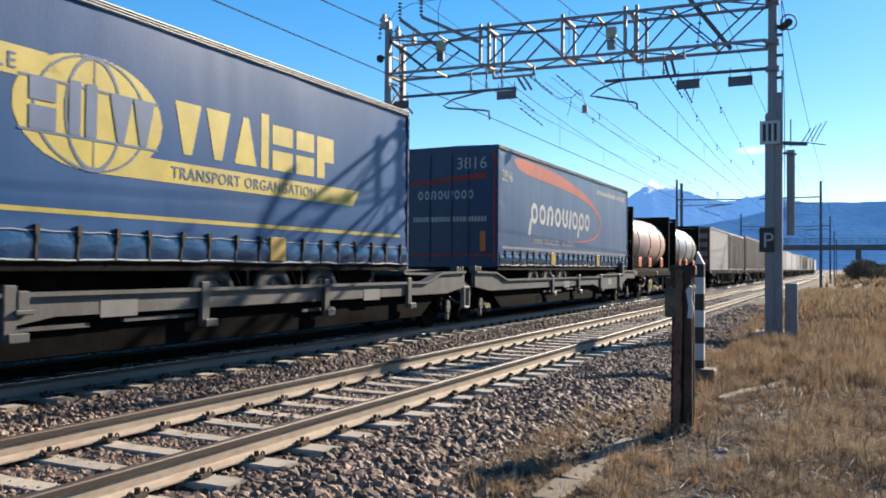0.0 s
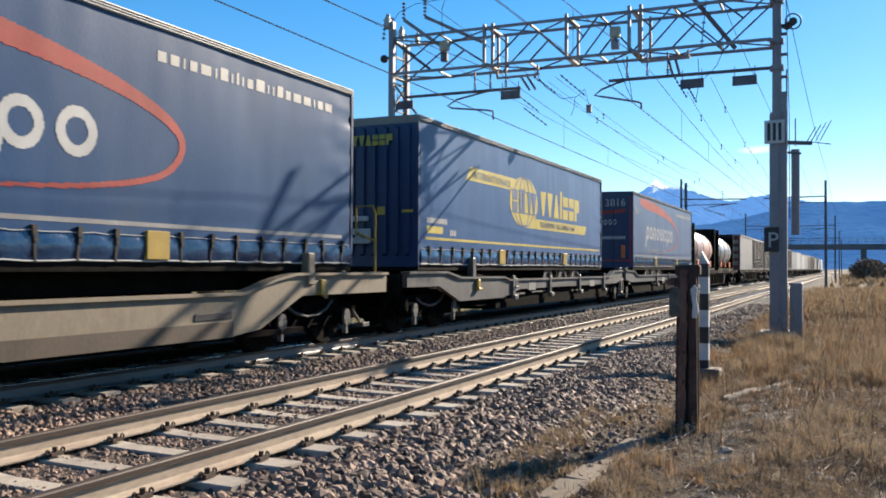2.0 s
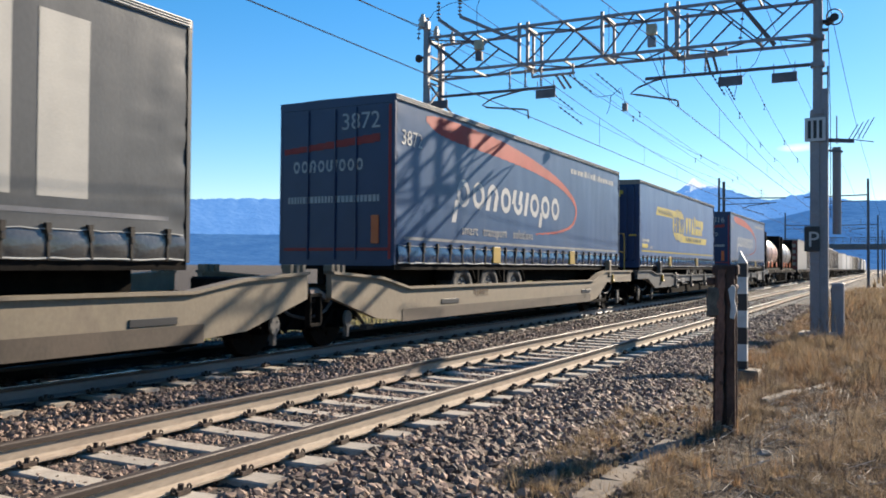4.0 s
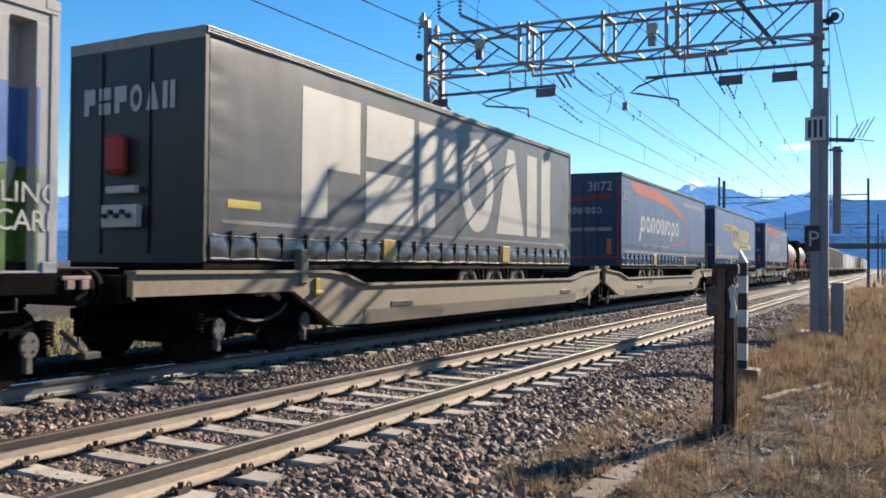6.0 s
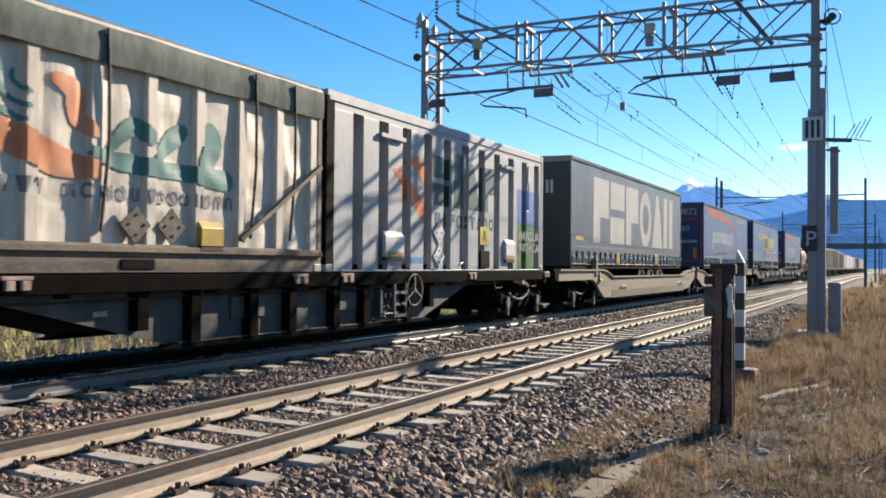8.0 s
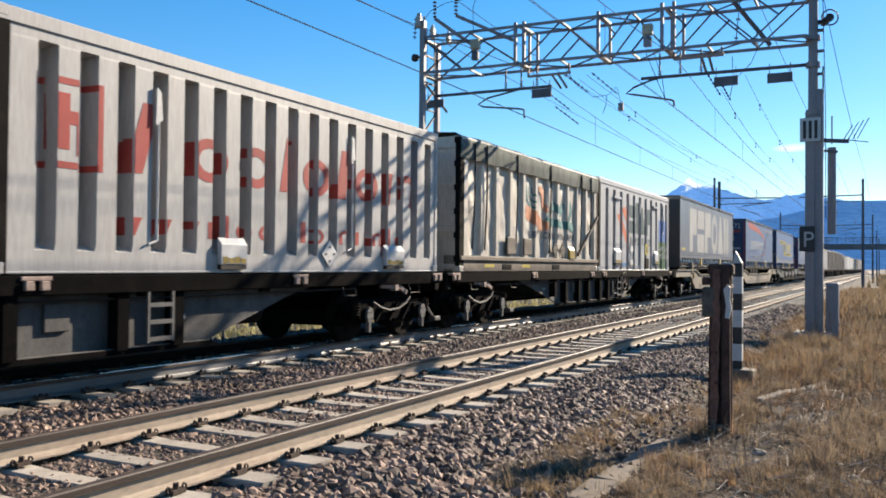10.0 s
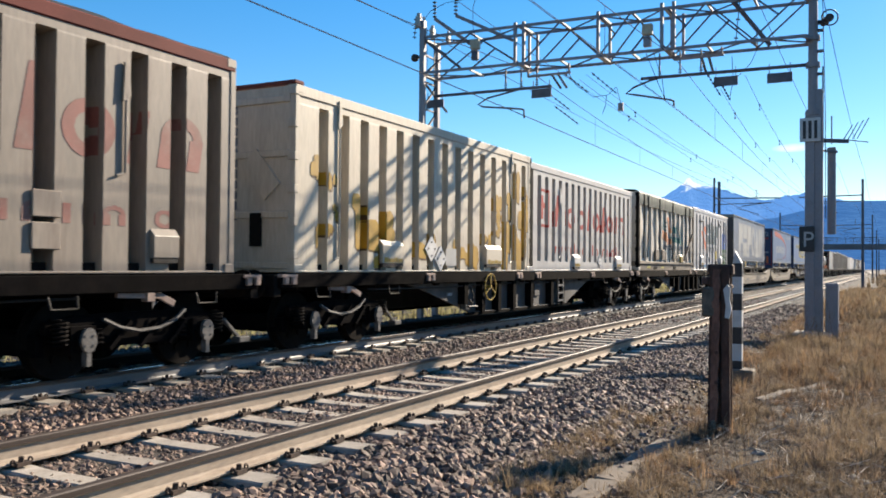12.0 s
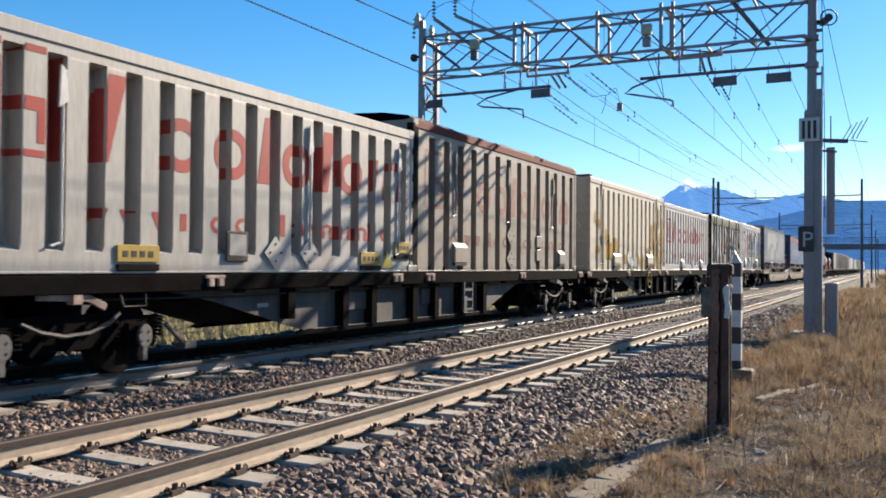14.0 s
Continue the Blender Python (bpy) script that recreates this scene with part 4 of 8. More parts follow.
def bars_row(y, z, h, n, seed):
    """A row of small plain bars where small print stands."""
    r = random.Random(seed)
    out = []
    for _ in range(n):
        w = h * r.uniform(0.3, 0.6)
        out.append(rect(y, y + w, z, z + h))
        y += w + h * 0.2
    return out


# ---------------------------------------------------------------- semi-trailers
M["grey_tape"] = mat("grey_tape", (0.30, 0.30, 0.30), 0.5, var=0.25, scale=3, bump=0.05)
def strap_mesh():
    bm = bmesh.new()
    box(bm, 0.0, 0.03, -0.014, 0.014, 0.0, 0.30)
    box(bm, 0.0, 0.05, -0.028, 0.03, 0.27, 0.38)
    box(bm, 0.0, 0.042, -0.01, 0.036, 0.20, 0.26)
    return mesh_of("strap", bm, M["clip"])


STRAP = strap_mesh()


def tyre_parts(tr, y, z=0.83):
    for sx in (1, -1):
        bm = bmesh.new()
        n = 24
        prof = [(-0.19, 0.30), (-0.19, 0.46), (-0.15, 0.50), (0.15, 0.50), (0.19, 0.46), (0.19, 0.30), (0.10, 0.27)]
        rows = []
        for i in range(n):
            a = 2 * math.pi * i / n
            rows.append([bm.verts.new((sx * (1.0 + q), y + r * math.cos(a), z + r * math.sin(a))) for q, r in prof])
        for i in range(n):
            j = (i + 1) % n
            for k in range(len(prof) - 1):
                bm.faces.new((rows[i][k], rows[i][k + 1], rows[j][k + 1], rows[j][k]))
        w = part("tyre", bm, M["rubber"], tr, smooth=True)
        bm = bmesh.new()
        disc(bm, (sx * 1.10, y, z), (1, 0, 0), 0.29, 0.05, n=16)
        disc(bm, (sx * 1.15, y, z), (1, 0, 0), 0.13, 0.10, n=12)
        for i in range(8):
            a = math.pi * i / 4
            disc(bm, (sx * 1.135, y + 0.2 * math.cos(a), z + 0.2 * math.sin(a)), (1, 0, 0), 0.022, 0.04, n=6)
        part("rim", bm, M["dirty_rim"], w)


def trailer(name, s, label, side, endm, axle_y, tags, seed, L=13.6, z0=1.31, z1=4.31):
    """A curtain-sided semi-trailer; y runs from the end seen by the camera to the other."""
    r = random.Random(seed)
    tr = moving(name, s, label, "semi-trailer", "semi-trailers on the train")
    # body behind the curtain
    bm = bmesh.new()
    box(bm, -HALF + 0.02, HALF - 0.05, 0.03, L - 0.03, z0 + 0.02, z1 - 0.05)
    part("cargo_body", bm, M["end_grey"], tr)
    # curtain with slack waves
    band = z0 + 0.40
    ph = r.uniform(0, 50)

    def cloth(y, z):
        edge = math.exp(-y / 0.35) + math.exp(-(L - y) / 0.5)
        low = max(0.0, 1 - (z - z0) / 0.45)
        d = 0.012 * noise.noise((y * 0.8, z * 0.5, ph)) + edge * 0.03 * noise.noise((y * 1.5, z * 7, ph + 9))
        d += 0.004 * noise.noise((y * 3.0, z * 0.8, ph + 31))
        return HALF - 0.012 + d + low * 0.03 * noise.noise((y * 2.2, z * 3.0, ph + 20))

    for sx in (1, -1):
        ny, nz = (170, 26) if sx > 0 else (4, 2)
        v = []
        for j in range(nz + 1):
            z = z0 + 0.03 + (z1 - 0.13 - z0) * j / nz
            for i in range(ny + 1):
                y = 0.06 + (L - 0.12) * i / ny
                v.append((cloth(y, z) if sx > 0 else -HALF + 0.012, y, z))
        i = np.arange(ny)[None, :] + (ny + 1) * np.arange(nz)[:, None]
        f = np.stack([i, i + 1, i + ny + 2, i + ny + 1], -1).reshape(-1, 4)
        if sx < 0:
            f = f[:, ::-1]
        me = raw_mesh("curtain", np.array(v), f, side)
        me.shade_smooth()
        link("curtain", me, tr, "slightly wrinkled coated-fabric side curtain")
    # glossy lower band that hangs in folds between the straps
    ny, nz = 260, 7
    v = []
    for j in range(nz + 1):
        for i in range(ny + 1):
            y, t = 0.07 + (L - 0.14) * i / ny, j / nz
            puff = abs(math.sin((y - 0.45) / ((L - 0.8) / 24) * math.pi)) ** 0.6
            d = 0.012 + 0.030 * puff * math.sin(math.pi * t) + 0.014 * noise.noise((y * 4.5, t * 2.5, ph + 60)) * (0.3 + 0.7 * (1 - t))
            v.append((HALF - 0.012 + d, y, z0 + 0.015 + 0.32 * t + 0.012 * noise.noise((y * 2.5, 0.0, ph + 70)) * (1 - t)))
    i = np.arange(ny)[None, :] + (ny + 1) * np.arange(nz)[:, None]
    me = raw_mesh("skirt_band", np.array(v), np.stack([i, i + 1, i + ny + 2, i + ny + 1], -1).reshape(-1, 4),
                  M["skirt_grey" if side == M["pvc_grey"] else "skirt_navy" if side == M["pvc_navy"] else "skirt_blue"])
    me.shade_smooth()
    link("skirt_band", me, tr, "glossy folded lower band of the curtain")
    bm = bmesh.new()
    ny = 60
    pts = [(HALF + 0.012, 0.08 + (L - 0.16) * i / ny, z0 + 0.035 + 0.012 * r.uniform(-1, 1)) for i in range(ny + 1)]
    path_bar(bm, pts, 0.022, 5)
    part("hem", bm, M["white_print"], tr, "pale shiny lower hem of the curtain")
    bm = bmesh.new()
    pts = [(HALF + 0.015, 0.1 + (L - 0.2) * i / 80, band - 0.05 - 0.018 * abs(math.sin(i * 1.31))) for i in range(81)]
    path_bar(bm, pts, 0.014, 4)
    part("cord", bm, M["white_print"], tr)
    n = 25
    for i in range(n):
        if min(abs(0.45 + (L - 0.8) * i / (n - 1) - ty) for ty in tags) < 0.22:
            continue
        o = link("strap", STRAP, tr)
        o.location, o.rotation_euler = (HALF - 0.005, 0.45 + (L - 0.8) * i / (n - 1), z0 + 0.02), (r.uniform(-0.12, 0.12), 0, 0)
    for ty in tags:
        bm = bmesh.new()
        box(bm, HALF, HALF + 0.045, ty - 0.19, ty + 0.19, z0 + 0.05, z0 + 0.40)
        part("tag", bm, M["tag_yellow"], tr, "yellow reinforced lifting mark", bevel=0.008)
    # top rail, roof, corner posts
    for sx in (1, -1):
        bm = bmesh.new()
        prism(bm, [(0.0, z1 - 0.12), (L, z1 - 0.12), (L, z1 - 0.02), (0.0, z1 - 0.02)], sx * (HALF + 0.012), sx * (HALF - 0.07))
        part("top_rail", bm, M["alu"], tr)
        bm = bmesh.new()
        for k in range(3):
            box(bm, sx * HALF - 0.0, sx * (HALF + 0.018), 0.02, L - 0.02, z1 - 0.112 + k * 0.032, z1 - 0.10 + k * 0.032)
        part("rail_groove", bm, M["dark_steel"], tr)
    v, f = grid_sheet(np.linspace(-HALF, HALF, 8), np.linspace(0.0, L, 40),
                      lambda x, y: z1 - 0.02 + 0.02 * (1 - (x / HALF) ** 2) + 0.012 * noise.noise((x * 2, y * 3, seed)))
    link("roof", raw_mesh("roof", v, f, M["roof_tarp"]), tr)
    for y in (0.0, L):
        for sx in (1, -1):
            bm = bmesh.new()
            box(bm, sx * HALF - (0.06 if sx > 0 else -0.0), sx * HALF + (0.0 if sx > 0 else 0.06), y - 0.03, y + 0.03, z0, z1 - 0.03)
            part("corner_post", bm, endm, tr)
    for y, sg in ((0.0, -1), (L, 1)):
        bm = bmesh.new()
        box(bm, -HALF + 0.06, HALF - 0.06, min(y, y + sg * 0.025), max(y, y + sg * 0.025), z0 - 0.02, z1 - 0.04)
        part("end_wall", bm, endm, tr)
        bm = bmesh.new()
        box(bm, -HALF, HALF, min(y, y + sg * 0.035), max(y, y + sg * 0.035), z1 - 0.17, z1 - 0.02)
        part("end_header", bm, M["c_dark"] if endm != M["end_navy"] else endm, tr)
    # chassis
    for x in (-0.55, 0.55):
        bm = bmesh.new()
        box(bm, x - 0.07, x + 0.07, 0.3, L - 0.3, z0 - 0.38, z0)
        part("chassis_beam", bm, M["dark_steel"], tr)
    bm = bmesh.new()
    box(bm, -HALF + 0.02, HALF - 0.02, 0.0, L, z0 - 0.09, z0 + 0.02)
    part("side_rave", bm, M["dark_steel"], tr)
    for y in axle_y:
        tyre_parts(tr, y)
    for a, b in zip(axle_y, axle_y[1:]):
        for sx in (1, -1):
            bm = bmesh.new()
            box(bm, sx * 1.2 - 0.03, sx * 1.2 + 0.03, (a + b) / 2 - 0.03, (a + b) / 2 + 0.03, 0.95, z0 - 0.05)
            part("mudguard_stay", bm, M["dark_steel"], tr)
    for y in axle_y:
        for sx in (1, -1):
            bm = bmesh.new()
            pts = [(sx * 1.0, y + 0.56 * math.cos(a), 0.83 + 0.56 * math.sin(a)) for a in np.linspace(0.35, 2.79, 9)]
            rows = [[bm.verts.new((p[0] + d, p[1], p[2] - e)) for d, e in ((-0.2, 0), (0.22, 0), (0.22, 0.03), (0.2, 0.015), (-0.2, 0.015))] for p in pts]
            for ra, rb in zip(rows, rows[1:]):
                for k in range(5):
                    bm.faces.new((ra[k], ra[(k + 1) % 5], rb[(k + 1) % 5], rb[k]))
            part("mudguard", bm, M["dark_steel"], tr)
    return tr, cloth


def pale_trailer(s, number, seed):
    """The navy trailer with a red arc and a pale word mark."""
    tr, cloth = trailer("semi_trailer", s, "dark blue curtain-sided semi-trailer with a red arc and white lettering", M["pvc_navy"],
                 M["end_navy"], (2.75, 4.05, 5.4), (4.2, 9.1), seed)
    line = [(1.1, 4.02, 0.10), (1.9, 3.95, 0.36), (4.5, 3.86, 0.38), (6.5, 3.70, 0.28), (8.1, 3.46, 0.20), (9.0, 3.22, 0.15), (9.5, 2.93, 0.12),
            (9.48, 2.62, 0.10), (9.05, 2.35, 0.08), (8.0, 2.17, 0.06), (6.6, 2.08, 0.03)]
    shapes = ribbon(line)
    paint("red_arc", shapes, (0.2, 13.2, 1.7, 4.2), M["red_print"], tr, cloth)
    g, y = glyph_row("oonouiooo", 2.3, 2.48, 0.56, 0.2, 0.17)
    g = [squeeze(p, 2.3, 5.95 / (y - 2.3)) for p in g]
    g.append(("p", [(2.15, 2.16), (2.33, 2.16), (2.47, 2.6), (2.31, 2.6)]))
    g.append(("p", [(6.75, 2.25), (6.93, 2.25), (7.02, 2.6), (6.86, 2.6)]))
    paint("word_mark", g, (2.0, 9.5, 2.1, 3.2), M["white_print"], tr, cloth)
    for word, wy in (("smart", 2.58), ("transport", 3.58), ("solutions", 5.18)):
        words("slogan", word, 0.29, M["cream_print"], tr, Matrix.Translation((HALF + 0.012, wy, 1.93)) @ SIDE, spacing=1.12, follow=cloth)
    paint("reflective_strip", [rect(0.3, 13.3, 1.745, 1.80)], (0.3, 13.3, 1.70, 1.83), M["grey_tape"], tr, cloth)
    r, yb, bars = random.Random(seed), 9.1, []
    while yb < 13.0:
        w = r.choice((0.04, 0.12, 0.14, 0.15, 0.19))
        bars.append(rect(yb, yb + w, 3.80, 3.80 + r.choice((0.13, 0.13, 0.13, 0.17))))
        yb += w + 0.075
    paint("web_line", bars, (9.0, 13.3, 3.7, 4.1), M["cream_print"], tr, cloth, step=0.012)
    words("fleet_number", number, 0.38, M["white_print"], tr, Matrix.Translation((HALF + 0.012, 0.2, 3.44)) @ SIDE, follow=cloth)
    words("fleet_number", number, 0.42, M["white_print"], tr, Matrix.Translation((0.12, -0.04, 3.72)) @ ENDF)
    # the end towards the camera
    paint("end_band", [("p", [(-1.15, 3.33), (0.95, 3.47), (0.95, 3.62), (-1.15, 3.43)])], (-1.2, 1.1, 3.2, 3.8), M["red_print"], tr, end=True, proud=0.035)
    paint("end_edge", [rect(1.12, 1.18, 1.4, 4.1), rect(-1.15, 1.15, 1.55, 1.60)], (-1.2, 1.22, 1.3, 4.2), M["red_print"], tr, end=True, proud=0.035)
    g, _ = glyph_row("oonouiooo", -0.95, 2.98, 0.22, 0.15, 0.22)
    paint("end_mark", g, (-1.2, 1.1, 2.8, 3.3), M["white_print"], tr, end=True, proud=0.035, step=0.012)
    paint("end_web_line", bars_row(-1.05, 2.42, 0.12, 26, 4), (-1.2, 1.1, 2.3, 2.6), M["white_print"], tr, end=True, proud=0.035, step=0.012)
    bm = bmesh.new()
    box(bm, 0.78, 0.93, -0.06, -0.02, 1.68, 2.18)
    part("marker_board", bm, M["orange"], tr, "orange reflective marker board", bevel=0.01)
    for x in (-0.6, 0.0, 0.45):
        bm = bmesh.new()
        bar(bm, (x, -0.045, 1.4), (x, -0.045, 4.1), 0.035, n=8)
        part("locking_bar", bm, M["end_navy"], tr)
    return tr


def globe_trailer(s):
    tr, cloth = trailer("semi_trailer", s, "blue curtain-sided semi-trailer with a yellow globe emblem and band", M["pvc_blue"],
                 M["end_blue"], (8.11, 9.45, 10.75), (4.37, 9.4), 11)
    q = s
    cy, cz, ry, rz = 6.93 - q, 2.98, 1.05, 0.65
    # band before the globe, globe, band below the name
    paint("band", [("p", [(3.2 - q, 3.22), (6.6 - q, 3.22), (6.3 - q, 3.52), (3.42 - q, 3.52)]),
                   ("p", [(6.9 - q, 2.33), (12.5 - q, 2.33), (12.72 - q, 2.60), (7.6 - q, 2.60)]), rect(0.3, 13.3, 1.84, 1.89)],
          (0.3, 13.4, 1.8, 3.6), M["yellow"], tr, cloth)
    globe = [("o", cy, cz, ry, rz, 0.0)]
    paint("globe", globe, (cy - 1.1, cy + 1.1, 2.3, 3.7), M["yellow"], tr, cloth, step=0.014)
    lines = [("o", cy, cz, 0.40, rz, 0.93), ("o", cy, cz, 0.80, rz, 0.965), rect(cy - 0.008, cy + 0.008, cz - rz, cz + rz),
             rect(cy - 0.98, cy + 0.98, cz + 0.26, cz + 0.285), rect(cy - 0.98, cy + 0.98, cz - 0.30, cz - 0.275)]
    g1, _ = glyph_row("D", cy - 0.85, cz - 0.27, 0.55, 0, 0.05)
    g2, _ = glyph_row("H", cy - 0.34, cz - 0.27, 0.60, 0, 0.05)
    g3, _ = glyph_row("vv", cy + 0.22, cz - 0.27, 0.55, 0, 0.02)
    paint("globe_line", lines, (cy - 1.1, cy + 1.1, 2.3, 3.7), M["navy_print"], tr, cloth, step=0.014, proud=0.009)
    paint("globe_mark", g1 + g2 + g3, (cy - 1.1, cy + 1.1, 2.3, 3.7), M["navy_print"], tr, cloth, step=0.014, proud=0.012)
    g, y = glyph_row("vvAlDDG", 8.2 - q, 2.70, 0.68, 0, 0.12)
    g = [squeeze(p, 8.2 - q, (11.98 - 8.2) / (y - (8.2 - q))) for p in g]
    paint("word_mark", g, (8.1 - q, 12.3 - q, 2.6, 3.5), M["yellow"], tr, cloth)
    words("band_text", "INTERNATIONALE", 0.24, M["navy_print"], tr, Matrix.Translation((HALF + 0.016, 3.55 - q, 3.285)) @ SIDE, spacing=1.25, follow=cloth)
    words("band_text", "TRANSPORT ORGANISATION", 0.22, M["navy_print"], tr, Matrix.Translation((HALF + 0.016, 8.15 - q, 2.385)) @ SIDE, spacing=1.12, follow=cloth)
    paint("data_plate", [rect(0.35, 1.1, 1.97, 2.12)], (0.3, 1.2, 1.9, 2.2), M["yellow"], tr, cloth)
    paint("small_print", bars_row(0.35, 2.18, 0.10, 14, 5) + bars_row(1.45, 1.95, 0.12, 4, 6), (0.3, 2.2, 1.9, 2.4), M["white_print"], tr, cloth, step=0.012)
    # front wall with upright ribs, name bar and service panel
    for i in range(9):
        bm = bmesh.new()
        x = -1.05 + i * 0.26
        prism_x = [(-0.03, 1.5), (-0.075, 1.55), (-0.075, 4.05), (-0.03, 4.1)]
        prism(bm, prism_x, x - 0.045, x + 0.045)
        part("rib", bm, M["end_blue"], tr)
    a, _ = glyph_row("DHvv", -1.1, 3.72, 0.21, 0, 0.1)
    b, _ = glyph_row("vvADDG", -0.25, 3.72, 0.22, 0, 0.1)
    c = []
    paint("front_mark", a + b + c, (-1.2, 1.2, 3.6, 4.0), M["yellow"], tr, end=True, proud=0.08, step=0.012)
    paint("front_tag", [rect(0.34, 0.52, 2.32, 2.48), rect(0.9, 1.15, 2.36, 2.42), rect(-1.1, -0.9, 2.3, 2.4)], (-1.2, 1.2, 2.2, 2.6), M["yellow"], tr, end=True, proud=0.08)
    service_panel(tr)
    return tr


def service_panel(tr):
    """Coupling panel and steps on a trailer's front wall."""
    bm = bmesh.new()
    box(bm, -0.45, 0.2, -0.16, -0.05, 1.75, 2.05)
    p = part("service_panel", bm, M["white_paint"], tr, "pale coupling panel", bevel=0.01)
    for k in range(5):
        bm = bmesh.new()
        disc(bm, (-0.36 + k * 0.11, -0.18, 1.9 + 0.05 * (k % 2)), (0, 1, 0), 0.035, 0.05, n=10)
        part("coupling", bm, M["black_paint"], p)
    bm = bmesh.new()
    box(bm, -0.40, 0.15, -0.14, -0.05, 2.2, 2.3)
    part("step", bm, M["white_paint"], tr, bevel=0.01)


def squeeze(p, y0, k):
    """Scales a shape along the side about y0."""
    if p[0] == "o":
        return ("o", y0 + (p[1] - y0) * k, p[2], p[3] * k, p[4], p[5])
    if p[0] == "a":
        return ("a", y0 + (p[1] - y0) * k, p[2], p[3] * k, *p[4:])
    return (p[0], [(y0 + (y - y0) * k, z) for y, z in p[1]])


def grey_trailer(s):
    tr, cloth = trailer("semi_trailer", s, "grey curtain-sided semi-trailer with huge pale block shapes", M["pvc_grey"],
                 M["end_grey"], (7.6, 8.9, 10.2), (4.36, 9.3), 17)
    g, y = glyph_row("GDGoAH", 1.96, 1.98, 1.92, 0, 0.075)
    g = [squeeze(p, 1.96, (12.2 - 1.96) / (y - 0.1 - 1.96)) for p in g]
    paint("word_mark", g, (1.9, 12.3, 1.9, 4.0), M["cream_print"], tr, cloth, step=0.02)
    paint("stripe", [rect(0.3, 13.3, 1.80, 1.86)], (0.3, 13.3, 1.75, 1.9), M["grey_print"], tr, cloth)
    paint("data_plate", [rect(0.4, 1.05, 2.02, 2.13)], (0.3, 1.1, 2.0, 2.2), M["yellow"], tr, cloth)
    g, _ = glyph_row("GDGoAH", -0.95, 3.28, 0.36, 0, 0.2)
    paint("front_mark", g, (-1.2, 1.2, 3.2, 3.8), M["white_print"], tr, end=True, proud=0.04, step=0.012)
    bm = bmesh.new()
    box(bm, -0.38, -0.05, -0.22, -0.03, 2.45, 2.98)
    part("extinguisher_box", bm, M["red_print"], tr, "red extinguisher box", bevel=0.06)
    paint("door_line", [rect(0.3, 0.33, 1.4, 4.1), rect(-0.6, -0.57, 1.4, 4.1)], (-1.2, 1.2, 1.35, 4.15), M["dark_steel"], tr, end=True, proud=0.04)
    service_panel(tr)
    return tr


pale_trailer(19.29, "3816", 3)
globe_trailer(0.93)
pale_trailer(-15.17, "3872", 7)
grey_trailer(-33.67)


